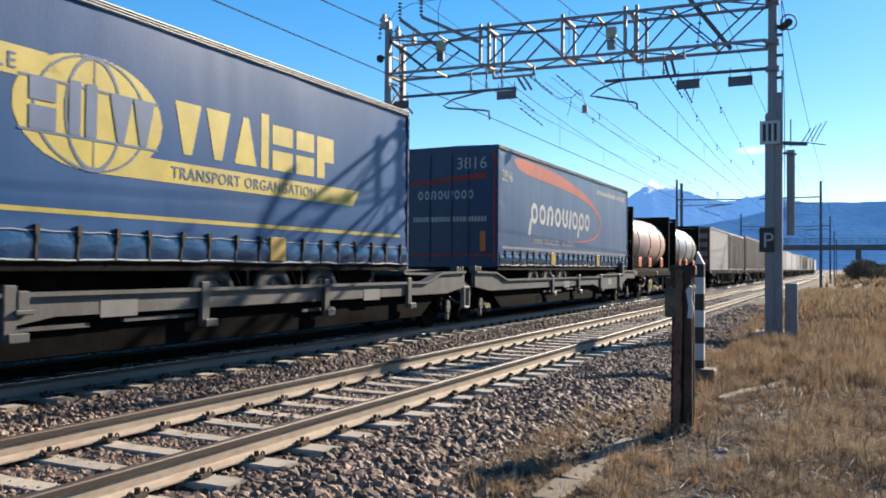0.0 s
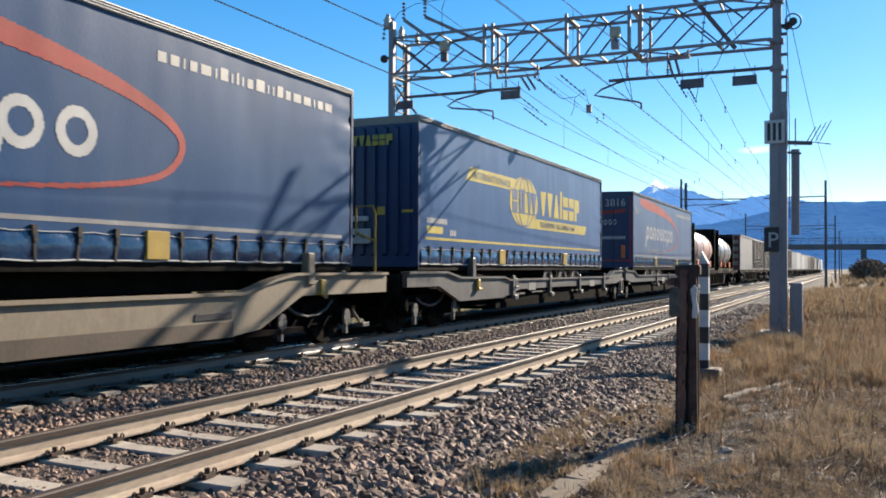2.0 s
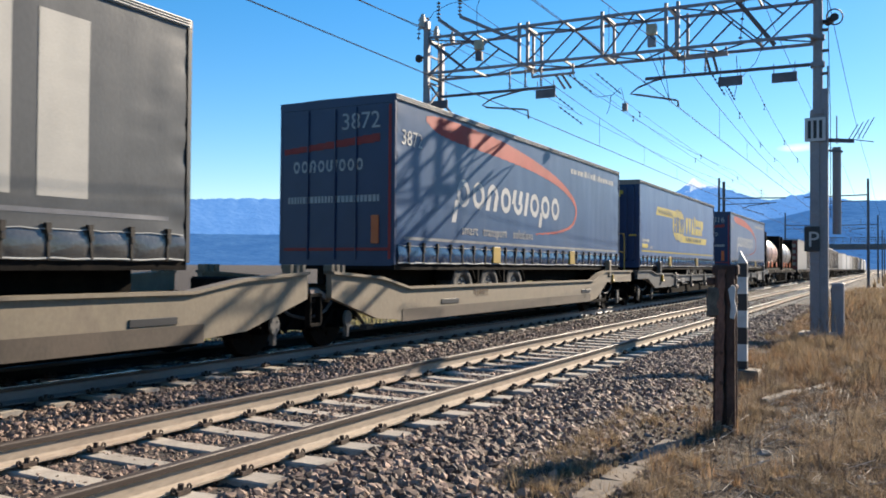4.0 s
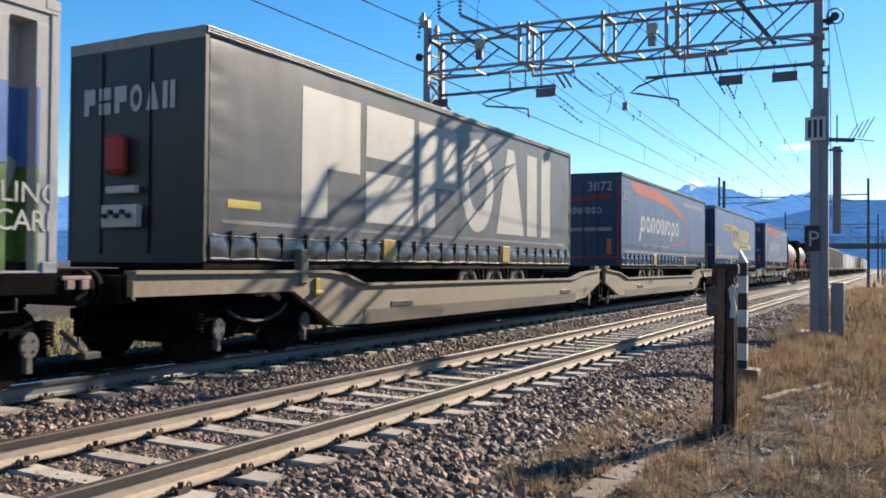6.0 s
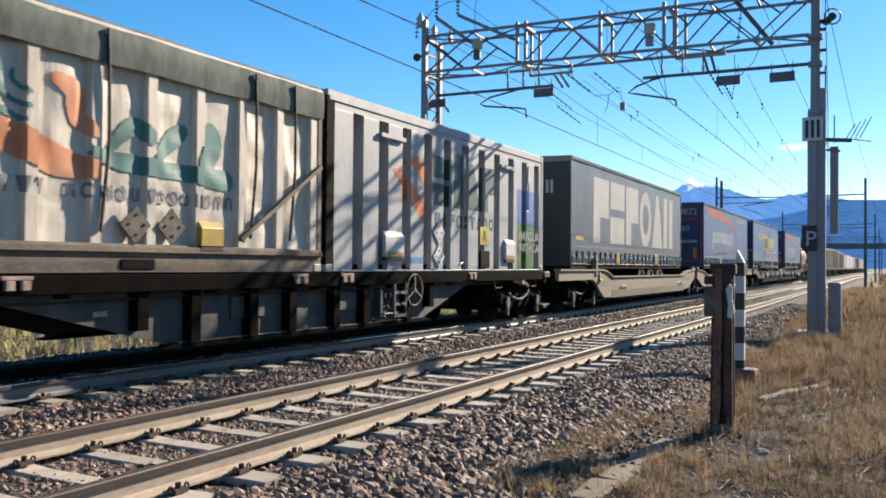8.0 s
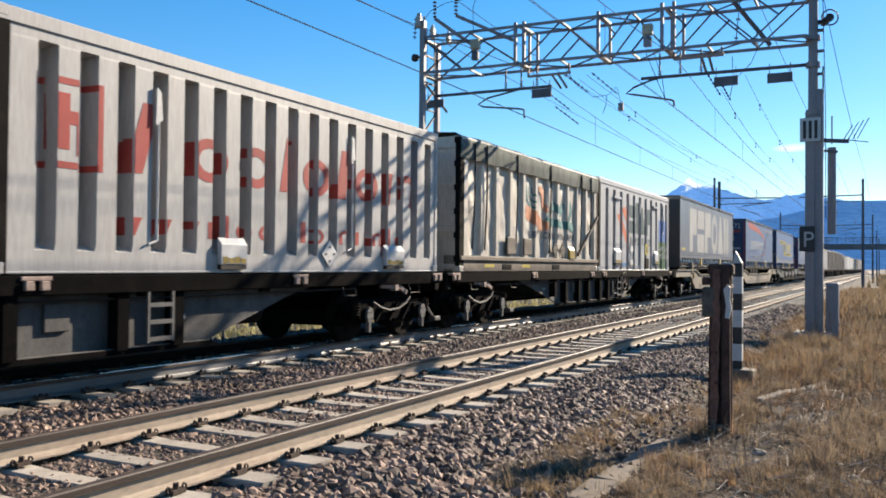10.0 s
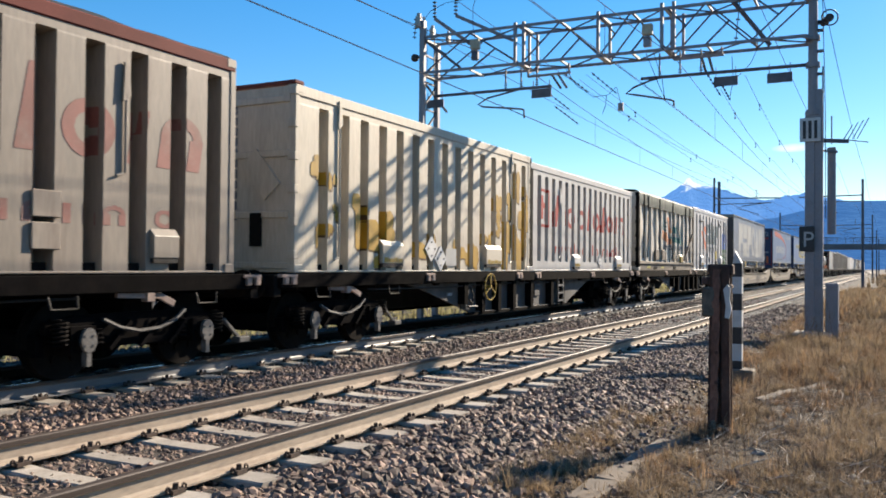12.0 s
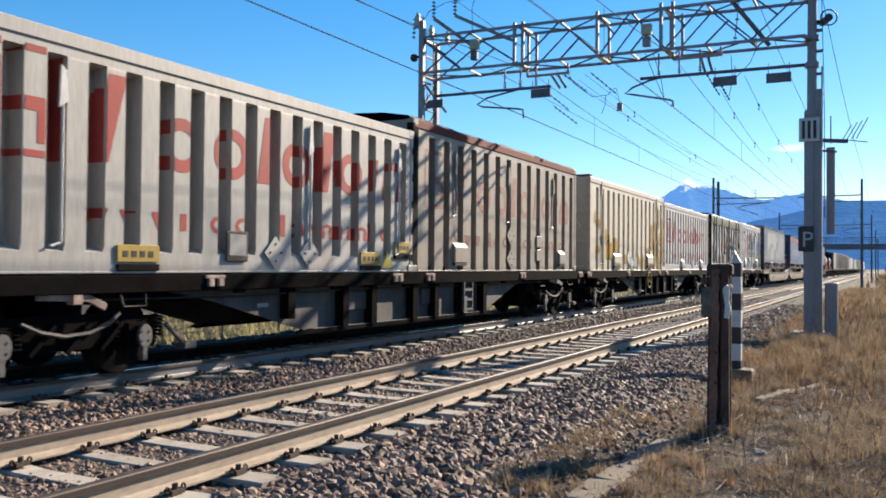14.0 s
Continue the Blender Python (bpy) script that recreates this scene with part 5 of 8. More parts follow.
# ---------------------------------------------------------------- bulk containers
def container(s, label, paint_m, pitch, seed, L=9.12, z0=1.17, z1=3.98, top=None, cap=0.16, depth=0.10, base=0.0,
              rib=0.46, foot=0.0, end_m=None, rail_m=None, gear=None, dent=0.0):
    """A ribbed bulk container. foot: height up to which the recesses are closed by sloping shoes."""
    ct = moving("container", s, label, "container", "containers on the train")
    n = max(1, round((L - 0.5) / pitch))
    p = (L - 0.5) / n
    face = HALF - 0.005

    def relief(y, z=0.0):
        u = ((y - 0.25) / p) % 1.0
        if y < 0.25 or y > L - 0.25:
            return face
        a, sl = rib, 0.035
        if dent and a + sl < u < 1 - sl:
            return face - depth + dent * min(1.0, 5 * min(u - a - sl, 1 - sl - u)) * (noise.noise((y * 1.6, z * 1.3, seed)) + 0.6 * noise.noise((y * 3.4, z * 2.9, seed + 5)))
        if u < a:
            return face
        if u < a + sl:
            return face - depth * (u - a) / sl
        if u < 1 - sl:
            return face - depth
        return face - depth * (1 - u) / sl

    cuts = [0.0, 0.25]
    for i in range(n):
        for u in (rib, rib + 0.035, *(np.linspace(rib + 0.035, 0.965, 9)[1:-1] if dent else ()), 0.965, 1.0):
            cuts.append(0.25 + (i + float(u)) * p)
    cuts.append(L)
    zlo, zhi = z0 + base + 0.02, z1 - cap
    for sx in (1, -1):
        r = random.Random(seed)
        zs = [zlo, zlo + 0.22, zlo + 0.30, *(np.linspace(zlo + 0.4, zhi - 0.2, 22) if dent else (zlo + 1.1, zlo + 1.9)), zhi - 0.125, zhi - 0.10, zhi]
        v = []
        for j, z in enumerate(zs):
            for i, y in enumerate(cuts):
                x = relief(y + (1e-5 if i < len(cuts) - 1 else -1e-5), z)
                if (foot and j < 2) or j > len(zs) - 3:
                    x = face - 0.002
                d = 0 if dent or j in (0, 1, len(zs) - 2, len(zs) - 1) or x > face - 0.01 else r.uniform(-0.012, 0.006)
                v.append((sx * (x + d), y, z))
        nc = len(cuts)
        i = np.arange(nc - 1)[None, :] + nc * np.arange(len(zs) - 1)[:, None]
        f = np.stack([i, i + 1, i + nc + 1, i + nc], -1).reshape(-1, 4)
        if sx < 0:
            f = f[:, ::-1]
        link("side_panel", raw_mesh("side_panel", np.array(v), f, paint_m), ct, "pressed steel side with upright ribs")
        bm = bmesh.new()
        box(bm, *sorted((sx * (HALF - 0.36), sx * (HALF + 0.004))), 0.0, L, z0, zlo + 0.01)
        part("bottom_rail", bm, rail_m or paint_m, ct, bevel=0.008)
        bm = bmesh.new()
        box(bm, *sorted((sx * (HALF - 0.14), sx * (HALF + 0.012))), 0.0, L, zhi - 0.005, z1)
        part("top_rail", bm, top or paint_m, ct, bevel=0.015)
    for y in (0.0, L):
        for x in (-1, 1):
            bm = bmesh.new()
            box(bm, *sorted((x * (HALF - 0.10), x * (HALF + 0.006))), y - 0.01, y + 0.01 if y else (0.2 if gear else 0.09), z0, z1 - 0.002)
            if y:
                bm.free()
                bm = bmesh.new()
                box(bm, *sorted((x * (HALF - 0.10), x * (HALF + 0.006))), L - 0.09, L + 0.01, z0, z1 - 0.002)
            part("corner_post", bm, gear if gear and not y else rail_m or paint_m, ct, bevel=0.006)
    em = end_m or paint_m
    bm = bmesh.new()
    box(bm, -HALF + 0.1, HALF - 0.1, 0.02, 0.06, z0, z1 - 0.01)
    part("end_wall", bm, em, ct)
    bm = bmesh.new()
    box(bm, -HALF + 0.1, HALF - 0.1, L - 0.06, L - 0.02, z0, z1 - 0.01)
    part("end_wall", bm, em, ct)
    for zz in (z0 + 0.1, z0 + 0.85, z0 + 1.75, z1 - 0.2):
        bm = bmesh.new()
        box(bm, -HALF + 0.1, HALF - 0.1, -0.01, 0.03, zz - 0.05, zz + 0.05)
        part("end_rib", bm, em, ct, bevel=0.008)
    for k in range(6):
        bm = bmesh.new()
        zz = z0 + 0.2 + k * 0.48
        box(bm, HALF - 0.12, HALF + 0.02, -0.035, 0.05, zz, zz + 0.12)
        part("hinge", bm, gear or em, ct, bevel=0.008)
    bm = bmesh.new()
    box(bm, -HALF + 0.1, HALF - 0.1, 0.05, L - 0.05, z0, z0 + 0.12)
    part("floor_pan", bm, M["dark_steel"], ct)
    bm = bmesh.new()
    box(bm, -HALF + 0.12, HALF - 0.12, 0.05, L - 0.05, z1 - 0.1, z1 - 0.05)
    part("roof_cover", bm, top or paint_m, ct)
    for y in (0.0, L):
        for x in (-1, 1):
            for z in (z0, z1 - 0.118):
                bm = bmesh.new()
                box(bm, *sorted((x * (HALF - 0.15), x * (HALF + 0.016))), *sorted((y - (0.012 if y == 0 else -0.012), y + (0.17 if y == 0 else -0.17))), z - 0.002, z + 0.12)
                part("corner_casting", bm, paint_m, ct, bevel=0.012)
    return ct, relief, L


def placard(ct, y, z, size=0.32, diamond=True, m=None):
    bm = bmesh.new()
    h = size * 0.7071 if diamond else size / 2
    pts = [(y - h, z), (y, z - h), (y + h, z), (y, z + h)] if diamond else [(y - h, z - h), (y + h, z - h), (y + h, z + h), (y - h, z + h)]
    prism(bm, pts, HALF + 0.002, HALF + 0.022)
    pl = part("placard_holder", bm, m or M["white_paint"], ct, "grey-white diamond placard holder", bevel=0.005)
    for dy, dz in ((0, 0.5), (0.5, 0), (0, -0.5), (-0.5, 0)):
        bm = bmesh.new()
        disc(bm, (HALF + 0.026, y + dy * h, z + dz * h), (1, 0, 0), 0.016, 0.012, n=8)
        part("rivet", bm, M["dark_steel"], pl)


def lid_box(ct, y, z, w=0.62, h=0.45, marks=True, m=None):
    """Hooded box on the side with yellow marks."""
    bm = bmesh.new()
    x0, x1 = HALF - 0.01, HALF + 0.065
    v = box(bm, x0, x1, y - w / 2, y + w / 2, z, z + h)
    for q in (v[5], v[7]):
        q.co.z -= 0.09
    b = part("hooded_box", bm, m or M["white_paint"], ct, "hooded steel box on the container's side", bevel=0.006)
    # dark strip painted in for the shade under the box
    bm = bmesh.new()
    box(bm, x0, x1 - 0.01, y - w / 2 + 0.01, y + w / 2 - 0.01, z - 0.06, z - 0.002)
    part("shadow_gap", bm, M["clip"], b)
    if marks:
        for k in range(4):
            bm = bmesh.new()
            box(bm, x1 + 0.001, x1 + 0.004, y - w * 0.44 + k * w * 0.225, y - w * 0.24 + k * w * 0.225, z + 0.015, z + 0.10 - 0.02 * (k % 2))
            part("yellow_label", bm, M["tag_yellow"], b)


def side_rod(ct, y, z0, z1, m):
    bm = bmesh.new()
    bar(bm, (HALF + 0.02, y, z0), (HALF + 0.02, y, z1), 0.035, n=8)
    bar(bm, (HALF + 0.02, y, z0), (HALF + 0.02, y - 0.12, z0 - 0.04), 0.03, n=6)
    part("locking_rod", bm, m, ct)
    bm = bmesh.new()
    prism(bm, [(y - 0.05, z1 - 0.1), (y + 0.06, z1 - 0.02), (y + 0.03, z1 + 0.3), (y - 0.03, z1 + 0.35)], HALF + 0.003, HALF + 0.035)
    part("latch", bm, m, ct)


# grey container with dark block shapes and an orange emblem
sb = -44.94
ct, rl, L = container(sb, "light grey ribbed container with an orange emblem and dark lettering", M["c_grey"], 0.76, 21, depth=0.26, rib=0.60, gear=M["dark_steel"])
c0 = -sb
paint("emblem", [("p", [(1.95, 2.95), (2.35, 3.02), (3.20, 2.30), (3.20, 1.95)]), ("p", [(2.55, 3.15), (2.85, 3.28), (3.25, 2.92), (3.25, 2.60)]),
                 ("p", [(3.05, 3.28), (3.28, 3.32), (3.28, 3.08), (3.05, 3.05)])], (1.8, 3.4, 1.9, 3.4), M["orange"], ct, rl)
g, y = glyph_row("DlAG", 3.42, 2.42, 0.95, 0, 0.06)
g = [squeeze(p, 3.42, (6.36 - 3.42) / (y - 0.06 - 3.42)) for p in g]
paint("word_mark", g, (3.3, 6.6, 2.3, 3.5), M["dark_print"], ct, rl)
g, y = glyph_row("HAGoDvAooi", 3.5, 2.02, 0.27, 0, 0.2)
g = [squeeze(p, 3.5, (6.4 - 3.5) / (y - 3.5)) for p in g]
paint("name_line", g, (3.4, 6.6, 1.95, 2.4), M["dark_print"], ct, rl)
paint("photo_sky", [rect(7.5, 8.92, 2.25, 3.05)], (7.4, 9.0, 2.1, 3.1), M["photo_blue"], ct, rl)
paint("photo_field", [rect(7.5, 8.92, 1.2, 2.25)], (7.4, 9.0, 1.19, 2.3), M["photo_green"], ct, rl)
words("photo_text", "HANDLING", 0.30, M["white_print"], ct, Matrix.Translation((HALF + 0.004, 7.6, 1.88)) @ SIDE)
words("photo_text", "WITH CARE", 0.30, M["white_print"], ct, Matrix.Translation((HALF + 0.004, 7.6, 1.60)) @ SIDE, spacing=0.94)
bm = bmesh.new()
box(bm, HALF, HALF + 0.01, 5.5, 5.95, 1.72, 2.1)
sgn = part("yellow_sign", bm, M["yellow"], ct, "yellow sign with a black letter R")
words("sign_letter", "R", 0.34, M["black_paint"], sgn, Matrix.Translation((HALF + 0.013, 5.62, 1.79)) @ SIDE)
bm = bmesh.new()
box(bm, HALF - 0.02, HALF + 0.03, 5.5, 5.95, 1.24, 1.60)
part("dark_panel", bm, M["dark_steel"], ct, bevel=0.01)
lid_box(ct, 1.95, 1.42)
lid_box(ct, 7.0, 1.42, 0.5)
placard(ct, 3.65, 2.0 - 0.1)
placard(ct, 3.65, 1.45)
paint("blue_mark", [rect(2.6, 3.05, 1.32, 1.42)], (2.5, 3.1, 1.3, 1.45), M["blue_tag"], ct, rl)
side_rod(ct, 4.68, 1.35, 3.2, M["c_grey"])
side_rod(ct, 8.15, 2.6, 3.3, M["white_paint"])
for yy in (1.9, 6.9):
    bm = bmesh.new()
    prism(bm, [(yy - 0.4, 3.45), (yy + 0.4, 3.45), (yy + 0.4, 3.52), (yy - 0.4, 3.52)], HALF - 0.01, HALF + 0.06)
    part("rain_hood", bm, M["c_grey"], ct)

# cream container under a green tarpaulin
sb = -54.2
ct, rl, L = container(sb, "dirty cream ribbed container under a grey-green tarpaulin", M["c_cream"], 0.8, 22, z1=3.92, cap=0.12, base=0.30, depth=0.07, rib=0.17, gear=M["dark_steel"], dent=0.04, rail_m=M["grime_brown"])
v, f = [], []
for j, (x, z) in enumerate(((HALF + 0.02, 3.48), (HALF + 0.035, 3.66), (HALF + 0.02, 3.88), (HALF - 0.1, 3.98), (0.0, 4.06), (-HALF + 0.1, 3.98), (-HALF - 0.02, 3.86), (-HALF - 0.02, 3.5))):
    for i in range(61):
        y = -0.02 + (L + 0.04) * i / 60
        k = noise.noise((y * 1.7, j * 0.9, 4))
        v.append((x + 0.02 * k * (1 if x > 0 else -1), y, z + 0.035 * noise.noise((y * 1.1, j * 0.7, 14))))
i = np.arange(60)[None, :] + 61 * np.arange(7)[:, None]
f = np.stack([i, i + 1, i + 62, i + 61], -1).reshape(-1, 4)
me = raw_mesh("tarpaulin", np.array(v), f, M["tarp_green"])
me.shade_smooth()
link("tarpaulin", me, ct, "creased grey-green tarpaulin")
for yy in (0.6, 1.2, 2.9, 5.1, 7.55, 8.4):
    bm = bmesh.new()
    path_bar(bm, [(HALF + 0.05, yy, 3.85), (HALF + 0.04, yy + 0.03, 3.4), (HALF + 0.02, yy + 0.06, 2.6), (HALF + 0.02, yy + 0.01, 2.1), (HALF + 0.02, yy - 0.04, 1.62)], 0.04, 6)
    part("tie_strap", bm, M["clip"], ct)
paint("emblem_orange", ribbon([(3.6, 2.62, 0.30), (4.1, 2.50, 0.34), (4.6, 2.34, 0.32), (5.05, 2.30, 0.20)]) + ribbon([(4.5, 3.22, 0.12), (4.75, 3.1, 0.26), (4.8, 2.85, 0.24), (5.0, 2.7, 0.12)]),
      (3.4, 5.3, 2.0, 3.4), M["orange_faded"], ct, rl, proud=0.012)
paint("emblem_green", ribbon([(3.75, 3.25, 0.05), (3.72, 3.0, 0.07), (3.85, 2.82, 0.08), (4.15, 2.72, 0.06)]) + ribbon([(3.92, 3.22, 0.04), (3.9, 3.05, 0.06), (4.0, 2.92, 0.06), (4.2, 2.86, 0.05)])
      + ribbon([(4.05, 3.2, 0.04), (4.05, 3.1, 0.05), (4.2, 3.0, 0.05)]) + ribbon([(4.95, 2.5, 0.12), (5.5, 2.42, 0.22), (6.2, 2.40, 0.20), (7.1, 2.36, 0.28)])
      + ribbon([(5.25, 2.55, 0.1), (5.55, 2.85, 0.22), (5.8, 2.75, 0.18)]) + ribbon([(5.9, 2.5, 0.12), (6.2, 2.8, 0.25), (6.35, 2.9, 0.16)]) + ribbon([(6.7, 2.5, 0.3), (6.85, 2.8, 0.36), (6.8, 2.98, 0.2)]),
      (3.4, 7.4, 2.1, 3.4), M["teal_print"], ct, rl, proud=0.012)
g, y = glyph_row("vvv nooiouvoooiionn", 3.9, 1.98, 0.17, 0, 0.3)
paint("web_line", [squeeze(p, 3.9, 3.4 / (y - 3.9)) for p in g], (3.8, 7.5, 1.9, 2.3), M["grey_print"], ct, rl, step=0.012, proud=0.012)
bm = bmesh.new()
box(bm, HALF - 0.01, HALF + 0.05, 0.0, L, 1.40, 1.48)
part("ledge", bm, M["grime_brown"], ct, bevel=0.008)
for yy in (2.4, 5.6):
    bm = bmesh.new()
    box(bm, HALF, HALF + 0.02, yy - 0.25, yy + 0.25, 1.21, 1.33)
    part("fork_pocket", bm, M["dark_steel"], ct, bevel=0.01)
for yy in (2.6, 3.6):
    bm = bmesh.new()
    box(bm, HALF, HALF + 0.04, yy - 0.25, yy + 0.25, 1.55, 1.95)
    part("frame_plate", bm, M["grime_brown"], ct, bevel=0.02)
placard(ct, 5.55, 1.72, m=M["bracket_grime"])
placard(ct, 6.1, 1.72, m=M["bracket_grime"])
lid_box(ct, 6.75, 1.5, 0.4, 0.32, False, M["tag_yellow"])
bm = bmesh.new()
bar(bm, (HALF + 0.03, 7.3, 1.6), (HALF + 0.03, L - 0.05, 2.75), 0.06)
part("brace", bm, M["grime_brown"], ct)
paint("small_label", [rect(1.2, 1.7, 1.25, 1.32), rect(3.3, 3.8, 1.25, 1.32)], (1.0, 4.0, 1.2, 1.4), M["yellow"], ct, lambda y, z: HALF, proud=0.006)


def red_mark(ct, rl, L, y0, y1, z, h, m=None, web=True):
    """Red boxed emblem and rounded word mark, with a line of small shapes below."""
    k = h / 0.62
    b = 0.95 * k
    box_ = [rect(y0, y0 + b, z - 0.05, z + 0.02), rect(y0, y0 + b, z + 0.95 * k, z + 1.02 * k), rect(y0, y0 + 0.07, z, z + k), rect(y0 + b - 0.07, y0 + b, z, z + k),
            rect(y0 + 0.25, y0 + 0.4, z + 0.15, z + 0.85 * k), rect(y0 + 0.25, y0 + b - 0.2, z + 0.42, z + 0.56), rect(y0 + b - 0.34, y0 + b - 0.2, z + 0.1, z + 0.56)]
    g, y = glyph_row(" oololoin", y0 + b + 0.35, z, h, 0.1, 0.2)
    s0 = y0 + b + 0.35
    g = [squeeze(p, s0, (y1 - s0) / (y - s0)) for p in g]
    dots = []
    first = [("p", [(s0 - 0.05, z), (s0 + 0.2, z), (s0 + 0.45, z + 1.5 * h), (s0 + 0.2, z + 1.5 * h)])]
    paint("emblem", box_, (y0 - 0.1, y0 + b + 0.1, z - 0.1, z + 1.2 * k), m or M["red_print"], ct, rl)
    paint("word_mark", g + dots + first, (s0 - 0.1, y1 + 0.3, z - 0.1, z + 1.7 * h), m or M["red_print"], ct, rl, step=0.011)
    if web:
        g, y = glyph_row("vvviloobloiniinlo", s0 - 0.1, z - 0.72, 0.22, 0, 0.3)
        paint("web_line", [squeeze(p, s0 - 0.1, (y1 - 0.6 - s0) / (y - s0)) for p in g], (s0 - 0.2, y1, z - 0.8, z - 0.3), m or M["red_print"], ct, rl, step=0.014)


# white container with a faded red mark
sb = -64.3
ct, rl, L = container(sb, "white ribbed container with a faded red emblem", M["c_white"], 0.5, 23, z1=3.81, foot=1, depth=0.24, rib=0.52, gear=M["dark_steel"])
red_mark(ct, rl, L, 0.5, 8.5, 2.32, 0.55)
for yy in (2.1, 6.2):
    side_rod(ct, yy, 1.55, 3.0, M["white_paint"])
lid_box(ct, 7.5, 1.28, 0.6, 0.35, True)
lid_box(ct, 3.4, 1.28, 0.5, 0.35, True)
placard(ct, 5.6, 1.45, 0.3)

# pale yellow container with amber graffiti
sb = -73.45
ct, rl, L = container(sb, "cream ribbed container sprayed with amber graffiti", M["c_yellowish"], 0.56, 24, z1=3.92, depth=0.17, rib=0.56)
rnd = random.Random(5)
blob, edge = [], []
for cy, cz, ry, rz in ((0.6, 2.75, 0.14, 0.16), (0.9, 2.55, 0.1, 0.1), (0.75, 1.75, 0.16, 0.12), (1.1, 2.1, 0.12, 0.1), (1.7, 2.2, 0.18, 0.2), (1.9, 1.7, 0.3, 0.3),
                       (2.6, 1.95, 0.2, 0.22), (2.5, 1.5, 0.3, 0.18), (3.9, 1.62, 0.28, 0.2), (4.5, 1.5, 0.12, 0.14), (5.1, 1.6, 0.18, 0.2), (5.6, 1.5, 0.3, 0.12),
                       (6.1, 1.45, 0.16, 0.28), (6.7, 1.9, 0.2, 0.1), (6.9, 1.6, 0.25, 0.2), (7.4, 2.5, 0.2, 0.22), (7.3, 2.1, 0.12, 0.1), (7.8, 1.9, 0.35, 0.5),
                       (8.0, 2.7, 0.18, 0.25), (8.4, 2.3, 0.25, 0.22), (8.6, 1.85, 0.3, 0.42), (8.3, 3.1, 0.12, 0.3), (8.75, 3.0, 0.14, 0.2), (8.9, 2.6, 0.1, 0.3)):
    ry, rz = ry * 1.25, rz * 1.2
    for q in range(5):
        oy, oz = rnd.uniform(-0.8, 0.8) * ry, rnd.uniform(-0.8, 0.8) * rz
        w, h = ry * rnd.uniform(0.3, 0.62), rz * rnd.uniform(0.3, 0.7)
        jag = [(cy + oy - w, cz + oz - h), (cy + oy + w * rnd.uniform(0.2, 1), cz + oz - h * 1.2), (cy + oy + w, cz + oz + h * rnd.uniform(-0.2, 0.8)), (cy + oy - w * 0.6, cz + oz + h)]
        blob += [("o", cy + oy, cz + oz, w, h, 0.0), ("p", jag)]
        edge += [("o", cy + oy + 0.025, cz + oz - 0.03, w + 0.008, h + 0.008, 0.0), ("p", [(y + 0.025, z - 0.035) for y, z in jag])]
paint("graffiti_outline", edge, (0.1, 9.05, 1.2, 3.6), M["graffiti_edge"], ct, rl)
paint("graffiti", blob, (0.1, 9.05, 1.2, 3.6), M["graffiti"], ct, rl, proud=0.008)
lid_box(ct, 6.95, 1.32, 0.8, 0.42, True, M["c_yellowish"])
lid_box(ct, 2.7, 1.32, 0.7, 0.40, True, M["c_yellowish"])
placard(ct, 4.15, 1.60, 0.36)
placard(ct, 4.52, 1.42, 0.36)
bm = bmesh.new()
box(bm, HALF, HALF + 0.015, 4.75, 5.2, 1.28, 1.62)
part("plate", bm, M["alu"], ct)
side_rod(ct, 8.0, 1.4, 3.5, M["c_yellowish"])
side_rod(ct, 1.1, 1.4, 3.5, M["c_yellowish"])
paint("end_print", [rect(0.06, 0.15, 1.95 + k * 0.16, 2.07 + k * 0.16) for k in range(11)], (-0.1, 0.3, 1.9, 3.9), M["grey_print"], ct, end=True, proud=-0.015, step=0.012)
bm = bmesh.new()
box(bm, 0.42, 0.64, -0.02, 0.02, 1.55, 2.05)
part("vent", bm, M["dark_steel"], ct, bevel=0.01)
bm = bmesh.new()
for px, pz, h in ((0.62, 2.62, 0.40),):
    va = [bm.verts.new((px + dx * h, -0.02, pz + dz * h)) for dx, dz in ((-0.9, 0.35), (0.2, -0.95), (0.9, -0.35), (-0.2, 0.95))]
    vb = [bm.verts.new((v.co.x, 0.025, v.co.z)) for v in va]
    bm.faces.new(va)
    bm.faces.new(vb[::-1])
    for k in range(4):
        bm.faces.new((va[k], vb[k], vb[(k + 1) % 4], va[(k + 1) % 4]))
part("door_panel", bm, M["c_yellowish"], ct)
bm = bmesh.new()
box(bm, -HALF, HALF, -0.02, 0.2, 3.93, 3.985)
part("door_cap", bm, M["red_cap"], ct, bevel=0.01)

# dark weathered container with a red top rail
sb = -83.87
ct, rl, L = container(sb, "weathered beige ribbed container with a red top rail", M["c_dark"], 0.62, 25, z1=3.97, top=M["red_cap"], depth=0.28, rib=0.58, gear=M["dark_steel"])
red_mark(ct, rl, L, 0.45, 8.7, 2.42, 0.64, M["red_faded"])
for yy in (1.7, 4.4, 7.3):
    side_rod(ct, yy, 2.3, 3.2, M["c_dark"])
placard(ct, 4.55, 1.98, 0.36, m=M["c_dark"])
placard(ct, 4.55, 1.45, 0.36, m=M["c_dark"])
for yy, zz in ((6.3, 1.75), (6.3, 1.42)):
    bm = bmesh.new()
    box(bm, HALF, HALF + 0.03, yy - 0.17, yy + 0.17, zz, zz + 0.28)
    part("frame_plate", bm, M["c_dark"], ct, bevel=0.01)
lid_box(ct, 1.9, 1.35, 0.55, 0.4, False, M["c_dark"])
lid_box(ct, 7.9, 1.35, 0.4, 0.35, False, M["c_dark"])
v = []
